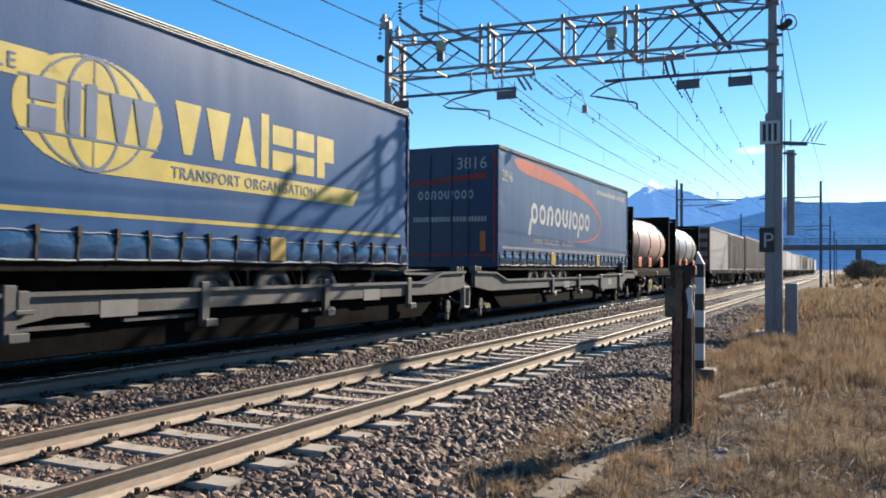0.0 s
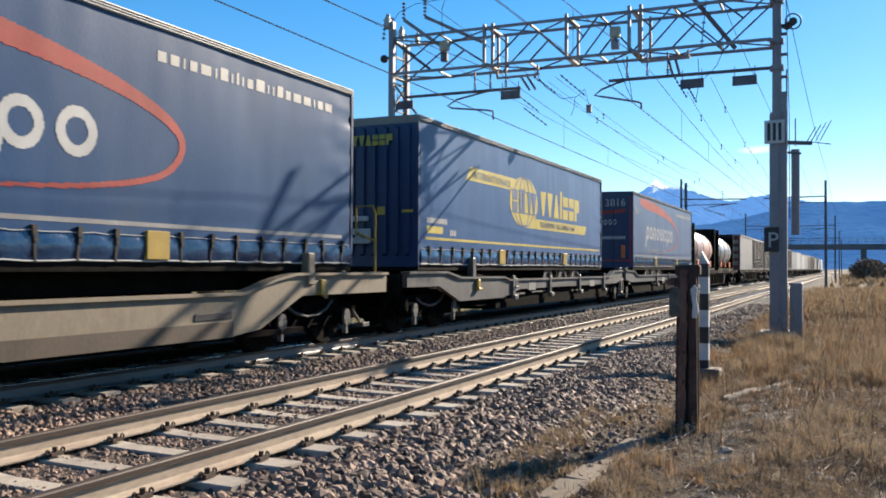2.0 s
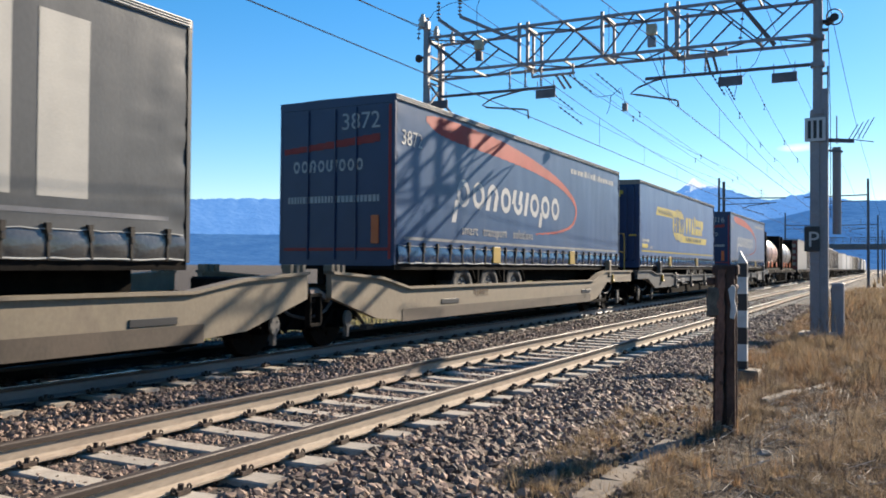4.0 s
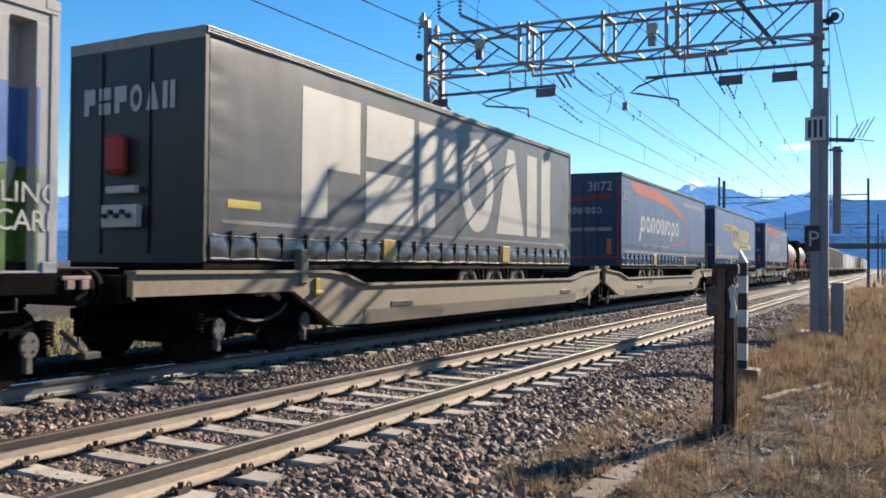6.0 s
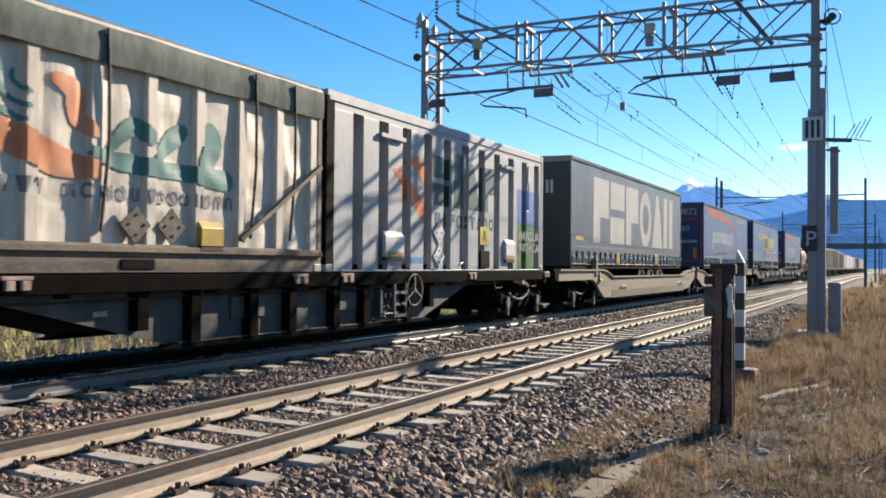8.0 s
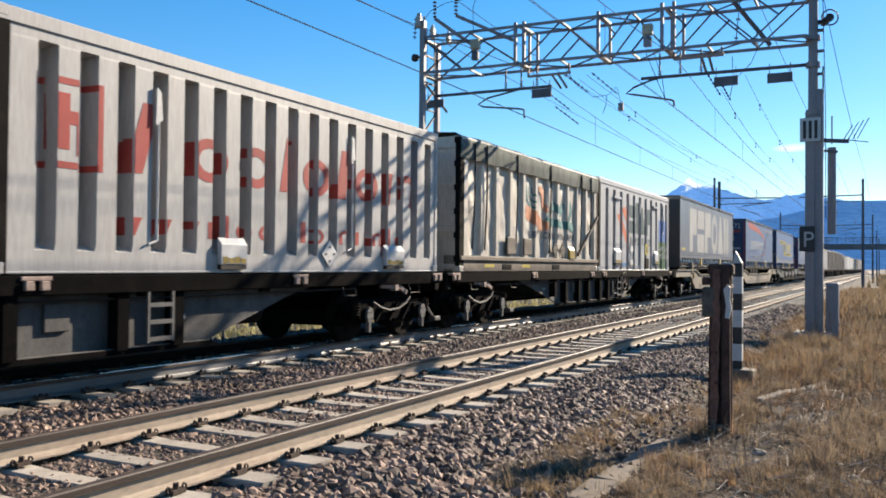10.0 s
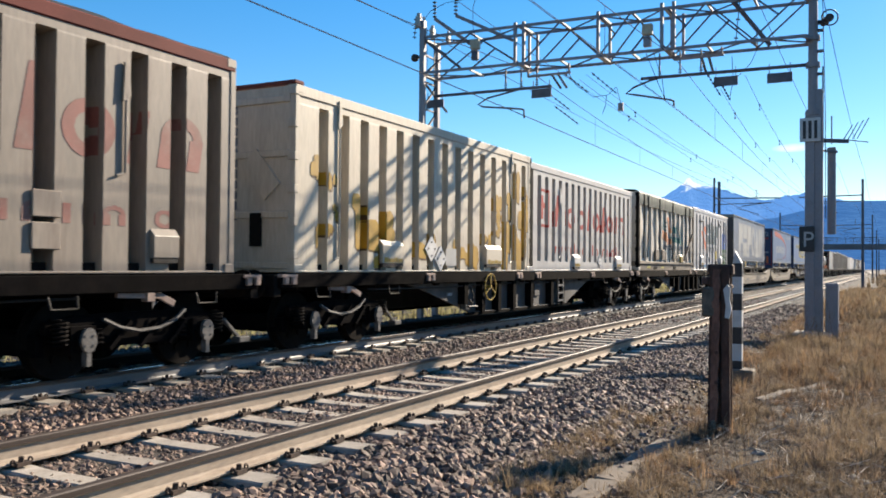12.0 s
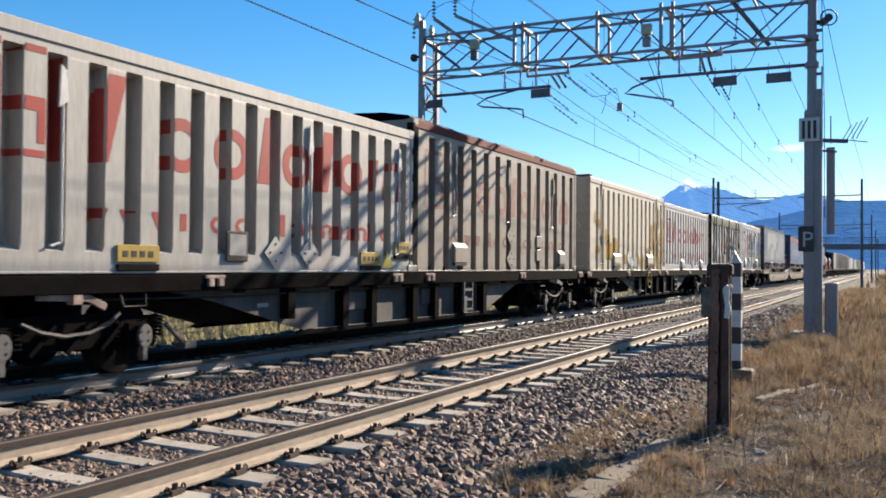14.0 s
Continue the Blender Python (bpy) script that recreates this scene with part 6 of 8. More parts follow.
for j, (x, z) in enumerate(((HALF - 0.02, 3.965), (HALF - 0.12, 4.03), (0.6, 4.12), (0.0, 4.15), (-0.6, 4.12), (-HALF + 0.12, 4.03), (-HALF + 0.02, 3.965))):
    for i in range(41):
        y = 0.0 + L * i / 40
        v.append((x, y, z + (0.05 * noise.noise((y * 1.3, j * 0.8, 24)) if 0 < j < 6 else 0)))
i = np.arange(40)[None, :] + 41 * np.arange(6)[:, None]
me = raw_mesh("tarpaulin", np.array(v), np.stack([i, i + 1, i + 42, i + 41], -1).reshape(-1, 4), M["tarp_black"])
me.shade_smooth()
link("tarpaulin", me, ct, "black sagging tarpaulin roof")

# white container with a large red mark
sb = -92.98
ct, rl, L = container(sb, "white ribbed container with a large red emblem", M["c_white_b"], 0.5, 26, z1=3.72, foot=1, depth=0.24, rib=0.52)
red_mark(ct, rl, L, 0.75, 8.95, 2.40, 0.66)
for yy in (1.7, 6.0, 8.6):
    side_rod(ct, yy, 1.5, 3.0, M["white_paint"])
placard(ct, 6.0, 1.45, 0.34, m=M["c_white_b"])
placard(ct, 5.2, 1.45, 0.34, m=M["c_white_b"])
for yy, zz, w in ((2.75, 1.30, 0.62), (7.7, 1.30, 0.62), (8.75, 1.50, 0.55)):
    bm = bmesh.new()
    box(bm, HALF, HALF + 0.02, yy - w / 2, yy + w / 2, zz, zz + 0.2)
    sg = part("yellow_plate", bm, M["tag_yellow"], ct, "dirty yellow data plate", bevel=0.006)
    for k in range(4):
        bm = bmesh.new()
        box(bm, HALF + 0.021, HALF + 0.024, yy - w * 0.38 + k * w * 0.2, yy - w * 0.26 + k * w * 0.2, zz + 0.06, zz + 0.13)
        part("print_bar", bm, M["clip"], sg)
    bm = bmesh.new()
    box(bm, HALF - 0.05, HALF + 0.03, yy - w / 2, yy + w / 2, zz - 0.1, zz - 0.02)
    part("pocket", bm, M["dark_steel"], ct, bevel=0.01)
paint("code_bar", [rect(8.87, 8.93, 1.95 + k * 0.145, 2.04 + k * 0.145) for k in range(11)], (8.8, 8.96, 1.9, 3.6), M["grey_print"], ct, rl, step=0.01)
paint("warning_triangle", [("p", [(8.05, 1.24), (8.45, 1.24), (8.25, 1.55)])], (8.0, 8.5, 1.2, 1.6), M["yellow"], ct, lambda y, z: HALF, step=0.01, proud=0.008)
bm = bmesh.new()
box(bm, HALF, HALF + 0.03, 4.2, 4.62, 1.32, 1.72)
fp = part("frame_plate", bm, M["clip"], ct, "square plate in a dark frame", bevel=0.01)
bm = bmesh.new()
box(bm, HALF + 0.03, HALF + 0.036, 4.25, 4.57, 1.40, 1.68)
part("plate", bm, M["c_white_b"], fp)


# ---------------------------------------------------------------- wagons
M["wheel_rim"] = mat("wheel_rim", (0.24, 0.20, 0.15), 0.7, var=0.3, scale=6, bump=0.2)
def wheelset(wg, y, r=0.44, spin=True):
    bm = bmesh.new()
    bar(bm, (-1.0, 0, 0), (1.0, 0, 0), 0.16, n=10)
    for sx in (-1, 1):
        disc(bm, (sx * 0.755, 0, 0), (1, 0, 0), r, 0.13, n=28)
        disc(bm, (sx * 0.70, 0, 0), (1, 0, 0), r + 0.028, 0.03, n=28)
        for i in range(6):
            a = math.pi * i / 3
            disc(bm, (sx * 0.83, 0.24 * math.cos(a), 0.24 * math.sin(a)), (1, 0, 0), 0.05, 0.03, n=8)
    o = part("wheelset", bm, M["wheel_steel"], wg)
    o.location = (0, y, r)
    if spin:
        WHEELS.append((o, y, r))


M["axle_dust_lit_edge"] = mat("axle_dust_lit_edge", (0.15, 0.14, 0.135), 0.7, var=0.4, scale=8, bump=0.3, stain=(0.04, 0.03, 0.025), stain_amt=0.7, stain_scale=6)


def bogie_mesh():
    bm = bmesh.new()
    for sx in (-1, 1):
        prism(bm, [(-1.3, 0.52), (-0.62, 0.45), (-0.42, 0.34), (0.42, 0.34), (0.62, 0.45), (1.3, 0.52), (1.3, 0.66), (0.55, 0.72), (-0.55, 0.72), (-1.3, 0.66)],
              *sorted((sx * 0.98, sx * 1.06)))
        for y in (-0.9, 0.9):
            box(bm, *sorted((sx * 0.92, sx * 1.16)), y - 0.16, y + 0.16, 0.32, 0.60)
            disc(bm, (sx * 1.18, y, 0.45), (1, 0, 0), 0.13, 0.08, n=12)
            for d in (-0.26, 0.26):
                for k in range(5):
                    ring(bm, (sx * 1.05, y + d, 0.40 + k * 0.05), (0, 0, 1), 0.07, 0.016, n=10, m=4)
        for k in range(3):
            bar(bm, (sx * 1.1, -0.5 + k * 0.45, 0.32), (sx * 1.1, -0.2 + k * 0.45, 0.62), 0.05)
    box(bm, -1.0, 1.0, -0.22, 0.22, 0.42, 0.85)
    for y in (-1.28, 1.28, -0.42, 0.42):
        box(bm, -0.95, 0.95, y - 0.05, y + 0.05, 0.28, 0.5)
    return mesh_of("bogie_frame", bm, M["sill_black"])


BOGIE = bogie_mesh()
bm = bmesh.new()
disc(bm, (0, 0, 0), (1, 0, 0), 0.10, 0.05, n=14)
for v in bm.verts:
    v.co.z *= 1.35
for k in range(4):
    disc(bm, (0, 0.075 * math.cos(k * 1.57 + 0.78), 0.075 * math.sin(k * 1.57 + 0.78)), (1, 0, 0), 0.014, 0.07, n=6)
box(bm, -0.06, 0.02, -0.03, 0.03, -0.28, -0.08)
AXLE_CAP = mesh_of("axle_cap", bm, M["axle_dust_lit_edge"])


def bogie(wg, y, spin=True):
    o = link("bogie_frame", BOGIE, wg, "black cast bogie frame with coil springs")
    o.location = (0, y, 0)
    for d in (-0.9, 0.9):
        for sx in (-1, 1):
            c = link("axle_cap", AXLE_CAP, wg, "dusty axle box cover")
            c.location = (sx * 1.235, y + d, 0.45)
        wheelset(wg, y + d, spin=spin)
    bm = bmesh.new()
    path_bar(bm, [(1.13, y - 0.62, 0.66), (1.14, y - 0.4, 0.56), (1.14, y - 0.1, 0.50), (1.14, y + 0.2, 0.52), (1.14, y + 0.45, 0.60), (1.13, y + 0.62, 0.72)], 0.05, 6)
    part("bow_lever", bm, M["belly"], wg, "grey bowed brake lever")
    for d in (-1.2, 1.2):
        bm = bmesh.new()
        path_bar(bm, [(1.14 + 0.075 * math.cos(k * 0.7), y + d * 0.98 + 0.075 * math.sin(k * 0.7), 0.42 + k * 0.005) for k in range(54)], 0.026, 4)
        part("coil_spring", bm, M["dark_steel"], wg)
    bm = bmesh.new()
    bar(bm, (1.2, y - 0.5, 0.93), (1.2, y + 0.15, 0.90), 0.05, 0.07)
    bar(bm, (1.2, y + 0.1, 0.92), (1.22, y + 0.35, 0.80), 0.04, 0.08)
    box(bm, 1.15, 1.26, y - 0.1, y + 0.02, 0.84, 0.95)
    part("lever", bm, M["lock_rust"], wg, "rusty brake lever under the sill", bevel=0.006)
    bm = bmesh.new()
    bar(bm, (1.0, y + 1.45, 0.55), (1.0, y + 1.75, 0.30), 0.05)
    box(bm, 0.95, 1.1, y + 1.68, y + 1.9, 0.22, 0.30)
    part("guard_iron", bm, M["belly"], wg, bevel=0.01)


def buffers(wg, y, sg):
    for x in (-0.875, 0.875):
        bm = bmesh.new()
        disc(bm, (x, y + sg * 0.16, 1.0), (0, 1, 0), 0.12, 0.34, n=14)
        disc(bm, (x, y + sg * 0.36, 1.0), (0, 1, 0), 0.21, 0.05, n=20)
        part("buffer", bm, M["dark_steel"], wg)
    bm = bmesh.new()
    box(bm, -1.2, 1.2, y - 0.08, y + 0.08, 0.82, 1.14)
    part("headstock", bm, M["dark_steel"], wg, bevel=0.01)
    bm = bmesh.new()
    path_bar(bm, [(-0.45, y + sg * 0.1, 0.85), (-0.4, y + sg * 0.3, 0.55), (-0.3, y + sg * 0.5, 0.5)], 0.05)
    path_bar(bm, [(0.0, y + sg * 0.1, 0.95), (0.0, y + sg * 0.6, 0.9)], 0.1)
    part("coupling_hose", bm, M["dark_steel"], wg)


def hand_wheel(wg, y, z, m, x=1.32):
    bm = bmesh.new()
    ring(bm, (x, y, z), (1, 0, 0), 0.28, 0.014, n=26, m=6)
    for k in range(3):
        a = math.pi / 2 + k * 2 * math.pi / 3
        bar(bm, (x, y, z), (x, y + 0.29 * math.cos(a), z + 0.28 * math.sin(a)), 0.024)
    bar(bm, (x - 0.2, y, z), (x + 0.02, y, z), 0.07, n=8)
    part("hand_wheel", bm, m, wg, "spoked brake hand wheel")


def flat_wagon(s0, s1, label, wheel_y, hw, seed, spin=True):
    """Container carrier: edge sills, deep belly plates and two bogies."""
    wg = moving("flat_wagon", s0, label, "freight wagon", "wagons of the train")
    n = s1 - s0
    r = random.Random(seed)
    for sx in (1, -1):
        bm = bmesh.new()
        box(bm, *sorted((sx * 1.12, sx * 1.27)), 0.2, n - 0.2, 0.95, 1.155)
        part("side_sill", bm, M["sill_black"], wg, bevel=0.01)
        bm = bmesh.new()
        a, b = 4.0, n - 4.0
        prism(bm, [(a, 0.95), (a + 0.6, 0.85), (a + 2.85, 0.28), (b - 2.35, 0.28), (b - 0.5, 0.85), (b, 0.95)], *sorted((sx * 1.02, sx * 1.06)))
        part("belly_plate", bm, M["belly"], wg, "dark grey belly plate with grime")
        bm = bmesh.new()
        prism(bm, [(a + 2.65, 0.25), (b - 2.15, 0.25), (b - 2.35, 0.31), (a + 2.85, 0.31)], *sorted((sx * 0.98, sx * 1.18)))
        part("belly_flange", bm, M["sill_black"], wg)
        # pale strip: the sunlit top edge of the flange, painted on
        bm = bmesh.new()
        box(bm, *sorted((sx * 1.07, sx * 1.175)), a + 2.9, b - 2.4, 0.311, 0.318)
        part("dust_ledge", bm, M["axle_dust_lit_edge"], wg, "pale strip that paints the flange's sunlit upper edge")
        k = a + 2.2
        while k < b - 2.0:
            bm = bmesh.new()
            zl = 0.30 if a + 2.85 < k < b - 2.5 else 0.5
            prism(bm, [(k, zl), (k + 0.16, zl), (k + 0.16, 0.96), (k, 0.96)], *sorted((sx * 1.05, sx * 1.22)))
            part("stiffener", bm, M["sill_black"], wg)
            k += r.choice((0.85, 1.1, 1.4))
        for y in (0.35, 4.6, n / 2 - 0.6, n / 2 + 0.6, n - 4.6, n - 0.35):
            bm = bmesh.new()
            for d in (-0.12, 0.06):
                box(bm, *sorted((sx * 1.2, sx * 1.31)), y + d, y + d + 0.1, 1.0, 1.10)
            box(bm, *sorted((sx * 1.18, sx * 1.29)), y - 0.16, y + 0.2, 1.10, 1.145)
            part("container_lock", bm, M["lock_rust"], wg, "rusty fold-down container lock", bevel=0.008)
        for y in (7.9, 10.4):
            bm = bmesh.new()
            w = r.uniform(0.3, 0.7)
            box(bm, *sorted((sx * 1.06, sx * 1.10)), y, y + w, 0.55, 0.85)
            part("equipment_box", bm, M["belly"], wg, bevel=0.01)
    yl = n / 2 + 2.3
    bm = bmesh.new()
    for d in (-0.19, 0.19):
        bar(bm, (1.25, yl + d, 0.36), (1.25, yl + d, 0.96), 0.035)
    for z in (0.40, 0.60, 0.80):
        bar(bm, (1.25, yl - 0.19, z), (1.25, yl + 0.19, z), 0.035, 0.05)
    part("ladder", bm, M["wagon_grey"], wg, "short steel climbing ladder")
    bm = bmesh.new()
    disc(bm, (0.85, n - 5.6, 0.62), (0, 1, 0), 0.17, 1.0, n=16)
    part("air_tank", bm, M["dark_steel"], wg, smooth=False)
    bm = bmesh.new()
    path_bar(bm, [(1.16, 2.6, 0.88), (1.17, 5.2, 0.86), (1.17, 8.0, 0.90), (1.16, n - 7.0, 0.88), (1.16, n - 3.0, 0.90)], 0.028, 6)
    part("brake_pipe", bm, M["clip"], wg, "thin pipe along the sill")
    for y in (1.2, 3.3, n - 3.3, n - 1.2):
        bm = bmesh.new()
        path_bar(bm, [(1.26, y - 0.18, 0.93), (1.29, y - 0.16, 0.80), (1.29, y + 0.16, 0.80), (1.26, y + 0.18, 0.93)], 0.026, 6)
        part("shunter_handle", bm, M["clip"], wg, "bent steel grab handle")
    bm = bmesh.new()
    box(bm, -0.3, 0.3, 0.2, n - 0.2, 0.78, 1.12)
    part("centre_sill", bm, M["dark_steel"], wg)
    for k in range(9):
        bm = bmesh.new()
        y = 0.8 + (n - 1.6) * k / 8
        box(bm, -1.13, 1.13, y - 0.08, y + 0.08, 0.9, 1.12)
        part("cross_member", bm, M["dark_steel"], wg)
    for y in wheel_y:
        bogie(wg, y - s0, spin)
    buffers(wg, 0.2, -1)
    buffers(wg, n - 0.2, 1)
    if hw:
        hand_wheel(wg, hw - s0, 0.84, M["tag_yellow"] if seed == 32 else M["wheel_rim"])
        bm = bmesh.new()
        ring(bm, (1.15, hw - s0 - 0.75, 0.62), (1, 0, 0), 0.24, 0.016, n=24, m=6)
        for k in range(3):
            a = math.pi / 2 + k * 2 * math.pi / 3
            bar(bm, (1.15, hw - s0 - 0.75, 0.62), (1.15, hw - s0 - 0.75 + 0.24 * math.cos(a), 0.62 + 0.24 * math.sin(a)), 0.03)
        part("load_wheel", bm, M["clip"], wg, "dark grimy changeover wheel")
        bm = bmesh.new()
        box(bm, 1.06, 1.2, hw - s0 - 0.95, hw - s0 - 0.9, 0.4, 0.9)
        path_bar(bm, [(1.2, hw - s0 - 0.9, 0.45), (1.25, hw - s0 - 0.9, 0.45), (1.25, hw - s0 - 0.5, 0.45), (1.2, hw - s0 - 0.5, 0.45)], 0.03)
        part("step", bm, M["wagon_grey"], wg)
    paint("stencil", bars_row(5.7, 0.68, 0.06, 6, seed) + bars_row(12.2, 0.6, 0.06, 6, seed + 1), (5.5, 13.5, 0.5, 0.8), M["white_print"], wg, lambda y, z: 1.06, step=0.012)
    return wg


flat_wagon(-54.75, -35.25, "black container wagon with deep belly plates", (-37.0, -52.9), -42.3, 31)
flat_wagon(-73.95, -54.85, "black container wagon with a yellow hand wheel", (-56.6, -72.0), -66.7, 32)
flat_wagon(-93.6, -74.05, "black container wagon with grimy belly plates", (-76.1, -91.0), None, 33)


def pocket_half(wg, y0, y1, m, style, ends):
    """One half of a twin pocket wagon from y0 to y1; ends: which end has the platform over the bogie."""
    for sx in (1, -1):
        X = sorted((sx * 1.26, sx * 1.36))
        lo, hi = y0, y1
        if style == "beige":
            if ends == "low":     # platform at y0, joint at y1
                pts = [(lo + 0.3, 0.90), (lo + 0.3, 1.17), (lo + 4.0, 1.17), (lo + 4.45, 1.12), (lo + 5.0, 0.96), (hi - 2.6, 0.94), (hi - 1.7, 1.08), (hi - 0.3, 1.17), (hi - 0.3, 0.8),
                       (hi - 1.6, 0.42), (hi - 2.6, 0.36), (lo + 5.2, 0.34), (lo + 4.2, 0.36), (lo + 3.2, 0.90)]
            else:
                pts = [(lo + 0.3, 0.8), (lo + 0.3, 1.17), (lo + 1.7, 1.08), (lo + 2.6, 0.90), (hi - 4.0, 0.90), (hi - 3.3, 1.08), (hi - 2.8, 1.16), (hi, 1.16), (hi, 0.84), (hi - 2.6, 0.84),
                       (hi - 3.6, 0.40), (hi - 4.2, 0.34), (lo + 2.6, 0.34), (lo + 1.6, 0.42)]
        else:
            if ends == "low":
                pts = [(lo + 0.3, 0.90), (lo + 0.3, 1.17), (lo + 2.0, 1.17), (lo + 2.7, 1.05), (lo + 5.2, 1.04), (lo + 5.6, 0.97), (hi - 2.2, 0.97), (hi - 1.5, 1.15), (hi - 0.3, 1.17),
                       (hi - 0.3, 0.85), (hi - 1.2, 0.74), (lo + 6.4, 0.74), (lo + 5.2, 0.56), (lo + 2.7, 0.56), (lo + 1.7, 0.90)]
            else:
                pts = [(lo + 0.3, 0.85), (lo + 0.3, 1.17), (lo + 1.5, 1.15), (lo + 2.2, 0.97), (hi - 5.6, 0.97), (hi - 5.2, 1.04), (hi - 2.7, 1.05), (hi - 2.0, 1.17), (hi - 0.3, 1.17),
                       (hi - 0.3, 0.9), (hi - 1.7, 0.9), (hi - 2.7, 0.56), (hi - 5.2, 0.56), (hi - 6.4, 0.74), (lo + 1.2, 0.74)]
        bm = bmesh.new()
        prism(bm, pts, *X)
        part("side_beam", bm, m, wg, "cranked steel side beam")
        # top flange following the beam
        tops = [p for p in pts if p[1] > 0.88][1:]
        tops = [p for i, p in enumerate(pts) if 1 <= i <= [k for k, q in enumerate(pts) if q[0] >= hi - 0.31 and q[1] > 1.0][0]]
        bm = bmesh.new()
        for a, b in zip(tops, tops[1:]):
            prism(bm, [(a[0], a[1] - 0.012), (b[0], b[1] - 0.012), (b[0], b[1] + 0.03), (a[0], a[1] + 0.03)], *sorted((sx * 1.22, sx * 1.41)))
        part("top_flange", bm, m, wg)
        if style == "beige":
            bm = bmesh.new()
            prism(bm, [(lo + 5.0, 0.33), (hi - 2.4, 0.33), (hi - 2.4, 0.56), (lo + 5.0, 0.56)] if ends == "low" else
                  [(lo + 2.4, 0.33), (hi - 4.2, 0.33), (hi - 4.2, 0.54), (lo + 2.4, 0.54)], *sorted((sx * 1.355, sx * 1.368)))
            part("lower_band", bm, M["rust_band"], wg, "brownish grimy lower band of the beam")
            for y in ((lo + 6.2, hi - 3.2) if ends == "low" else (lo + 4.2, hi - 4.6)):
                bm = bmesh.new()
                prism(bm, [(y - 0.36, 0.58), (y + 0.36, 0.58), (y + 0.36, 0.67), (y - 0.36, 0.67)], *sorted((sx * 1.358, sx * 1.374)))
                part("slot", bm, M["black_paint"], wg, bevel=0.004)
        else:
            # two black sheets added below the beam; they paint the shade there
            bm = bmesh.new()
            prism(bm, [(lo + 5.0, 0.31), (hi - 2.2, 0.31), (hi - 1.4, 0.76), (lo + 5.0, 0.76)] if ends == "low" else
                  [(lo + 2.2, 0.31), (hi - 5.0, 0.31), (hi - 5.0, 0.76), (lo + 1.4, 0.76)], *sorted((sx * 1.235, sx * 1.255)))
            part("pocket_wall", bm, M["sill_black"], wg, "inner wall of the pocket, blackened to stand for shade")
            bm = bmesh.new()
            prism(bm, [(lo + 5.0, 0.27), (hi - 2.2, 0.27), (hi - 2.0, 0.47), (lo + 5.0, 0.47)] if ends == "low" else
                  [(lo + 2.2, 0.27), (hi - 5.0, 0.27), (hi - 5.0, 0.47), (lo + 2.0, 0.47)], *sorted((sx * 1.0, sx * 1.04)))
            part("pocket_keel", bm, M["sill_black"], wg, "added lower wall of the pocket, blackened to stand for shade")
            for q0, q1, zq in ((5.3, 6.9, 0.60), (7.4, 8.6, 0.63), (11.0, 11.9, 0.58)):
                bm = bmesh.new()
                prism(bm, [(lo + q0, zq), (lo + q1, zq), (lo + q1, zq + 0.045), (lo + q0, zq + 0.045)], *sorted((sx * 1.25, sx * 1.31)))
                part("ledge", bm, M["belly"], wg)
            if ends == "low":
                for yb in (3.55, 5.9):
                    bm = bmesh.new()
                    box(bm, *sorted((sx * 1.35, sx * 1.43)), lo + yb, lo + yb + 0.14, 0.80, 1.02)
                    box(bm, *sorted((sx * 1.35, sx * 1.46)), lo + yb - 0.04, lo + yb + 0.18, 0.78, 0.83)
                    part("bracket", bm, M["tag_yellow"] if yb < 4 else m, wg, "yellow towing bracket" if yb < 4 else "", bevel=0.01)
            for k, y in enumerate(np.linspace(lo + 5.8, hi - 3.0, 4)):
                bm = bmesh.new()
                prism(bm, [(y - 0.05, 0.52), (y + 0.10, 0.52), (y + 0.10, 1.08), (y - 0.05, 1.08)], *sorted((sx * 1.35, sx * 1.42)))
                box(bm, *sorted((sx * 1.35, sx * 1.46)), y - 0.02, y + 0.22, 0.50, 0.60)
                part("stanchion", bm, m, wg, bevel=0.01)
            for y in (lo + 7.0, hi - 4.6):
                bm = bmesh.new()
                prism(bm, [(y, 0.7), (y + 0.55, 0.7), (y + 0.55, 0.9), (y, 0.9)], *sorted((sx * 1.36, sx * 1.366)))
                part("data_plate", bm, M["far_grey"], wg)
    bm = bmesh.new()
    fx = 1.26 if style == "beige" else 0.99
    box(bm, -fx, fx, y0 + 5.0, y1 - 2.4, 0.28, 0.36)
    part("pocket_floor", bm, M["sill_black"], wg)
    bm = bmesh.new()
    py = (y0 + 0.3, y0 + 4.2) if ends == "low" else (y1 - 2.9 if style == "beige" else y1 - 4.2, y1 - 0.1)
    box(bm, -1.26, 1.26, *py, 1.02, 1.12)
    part("platform", bm, M["dark_steel"], wg)


M["rust_band"] = mat("rust_band", (0.11, 0.082, 0.06), 0.75, var=0.3, scale=2, fine=30, bump=0.2, stretch=(1, 1, 0.5),
                     stain=(0.10, 0.07, 0.05), stain_amt=0.6, stain_scale=2)


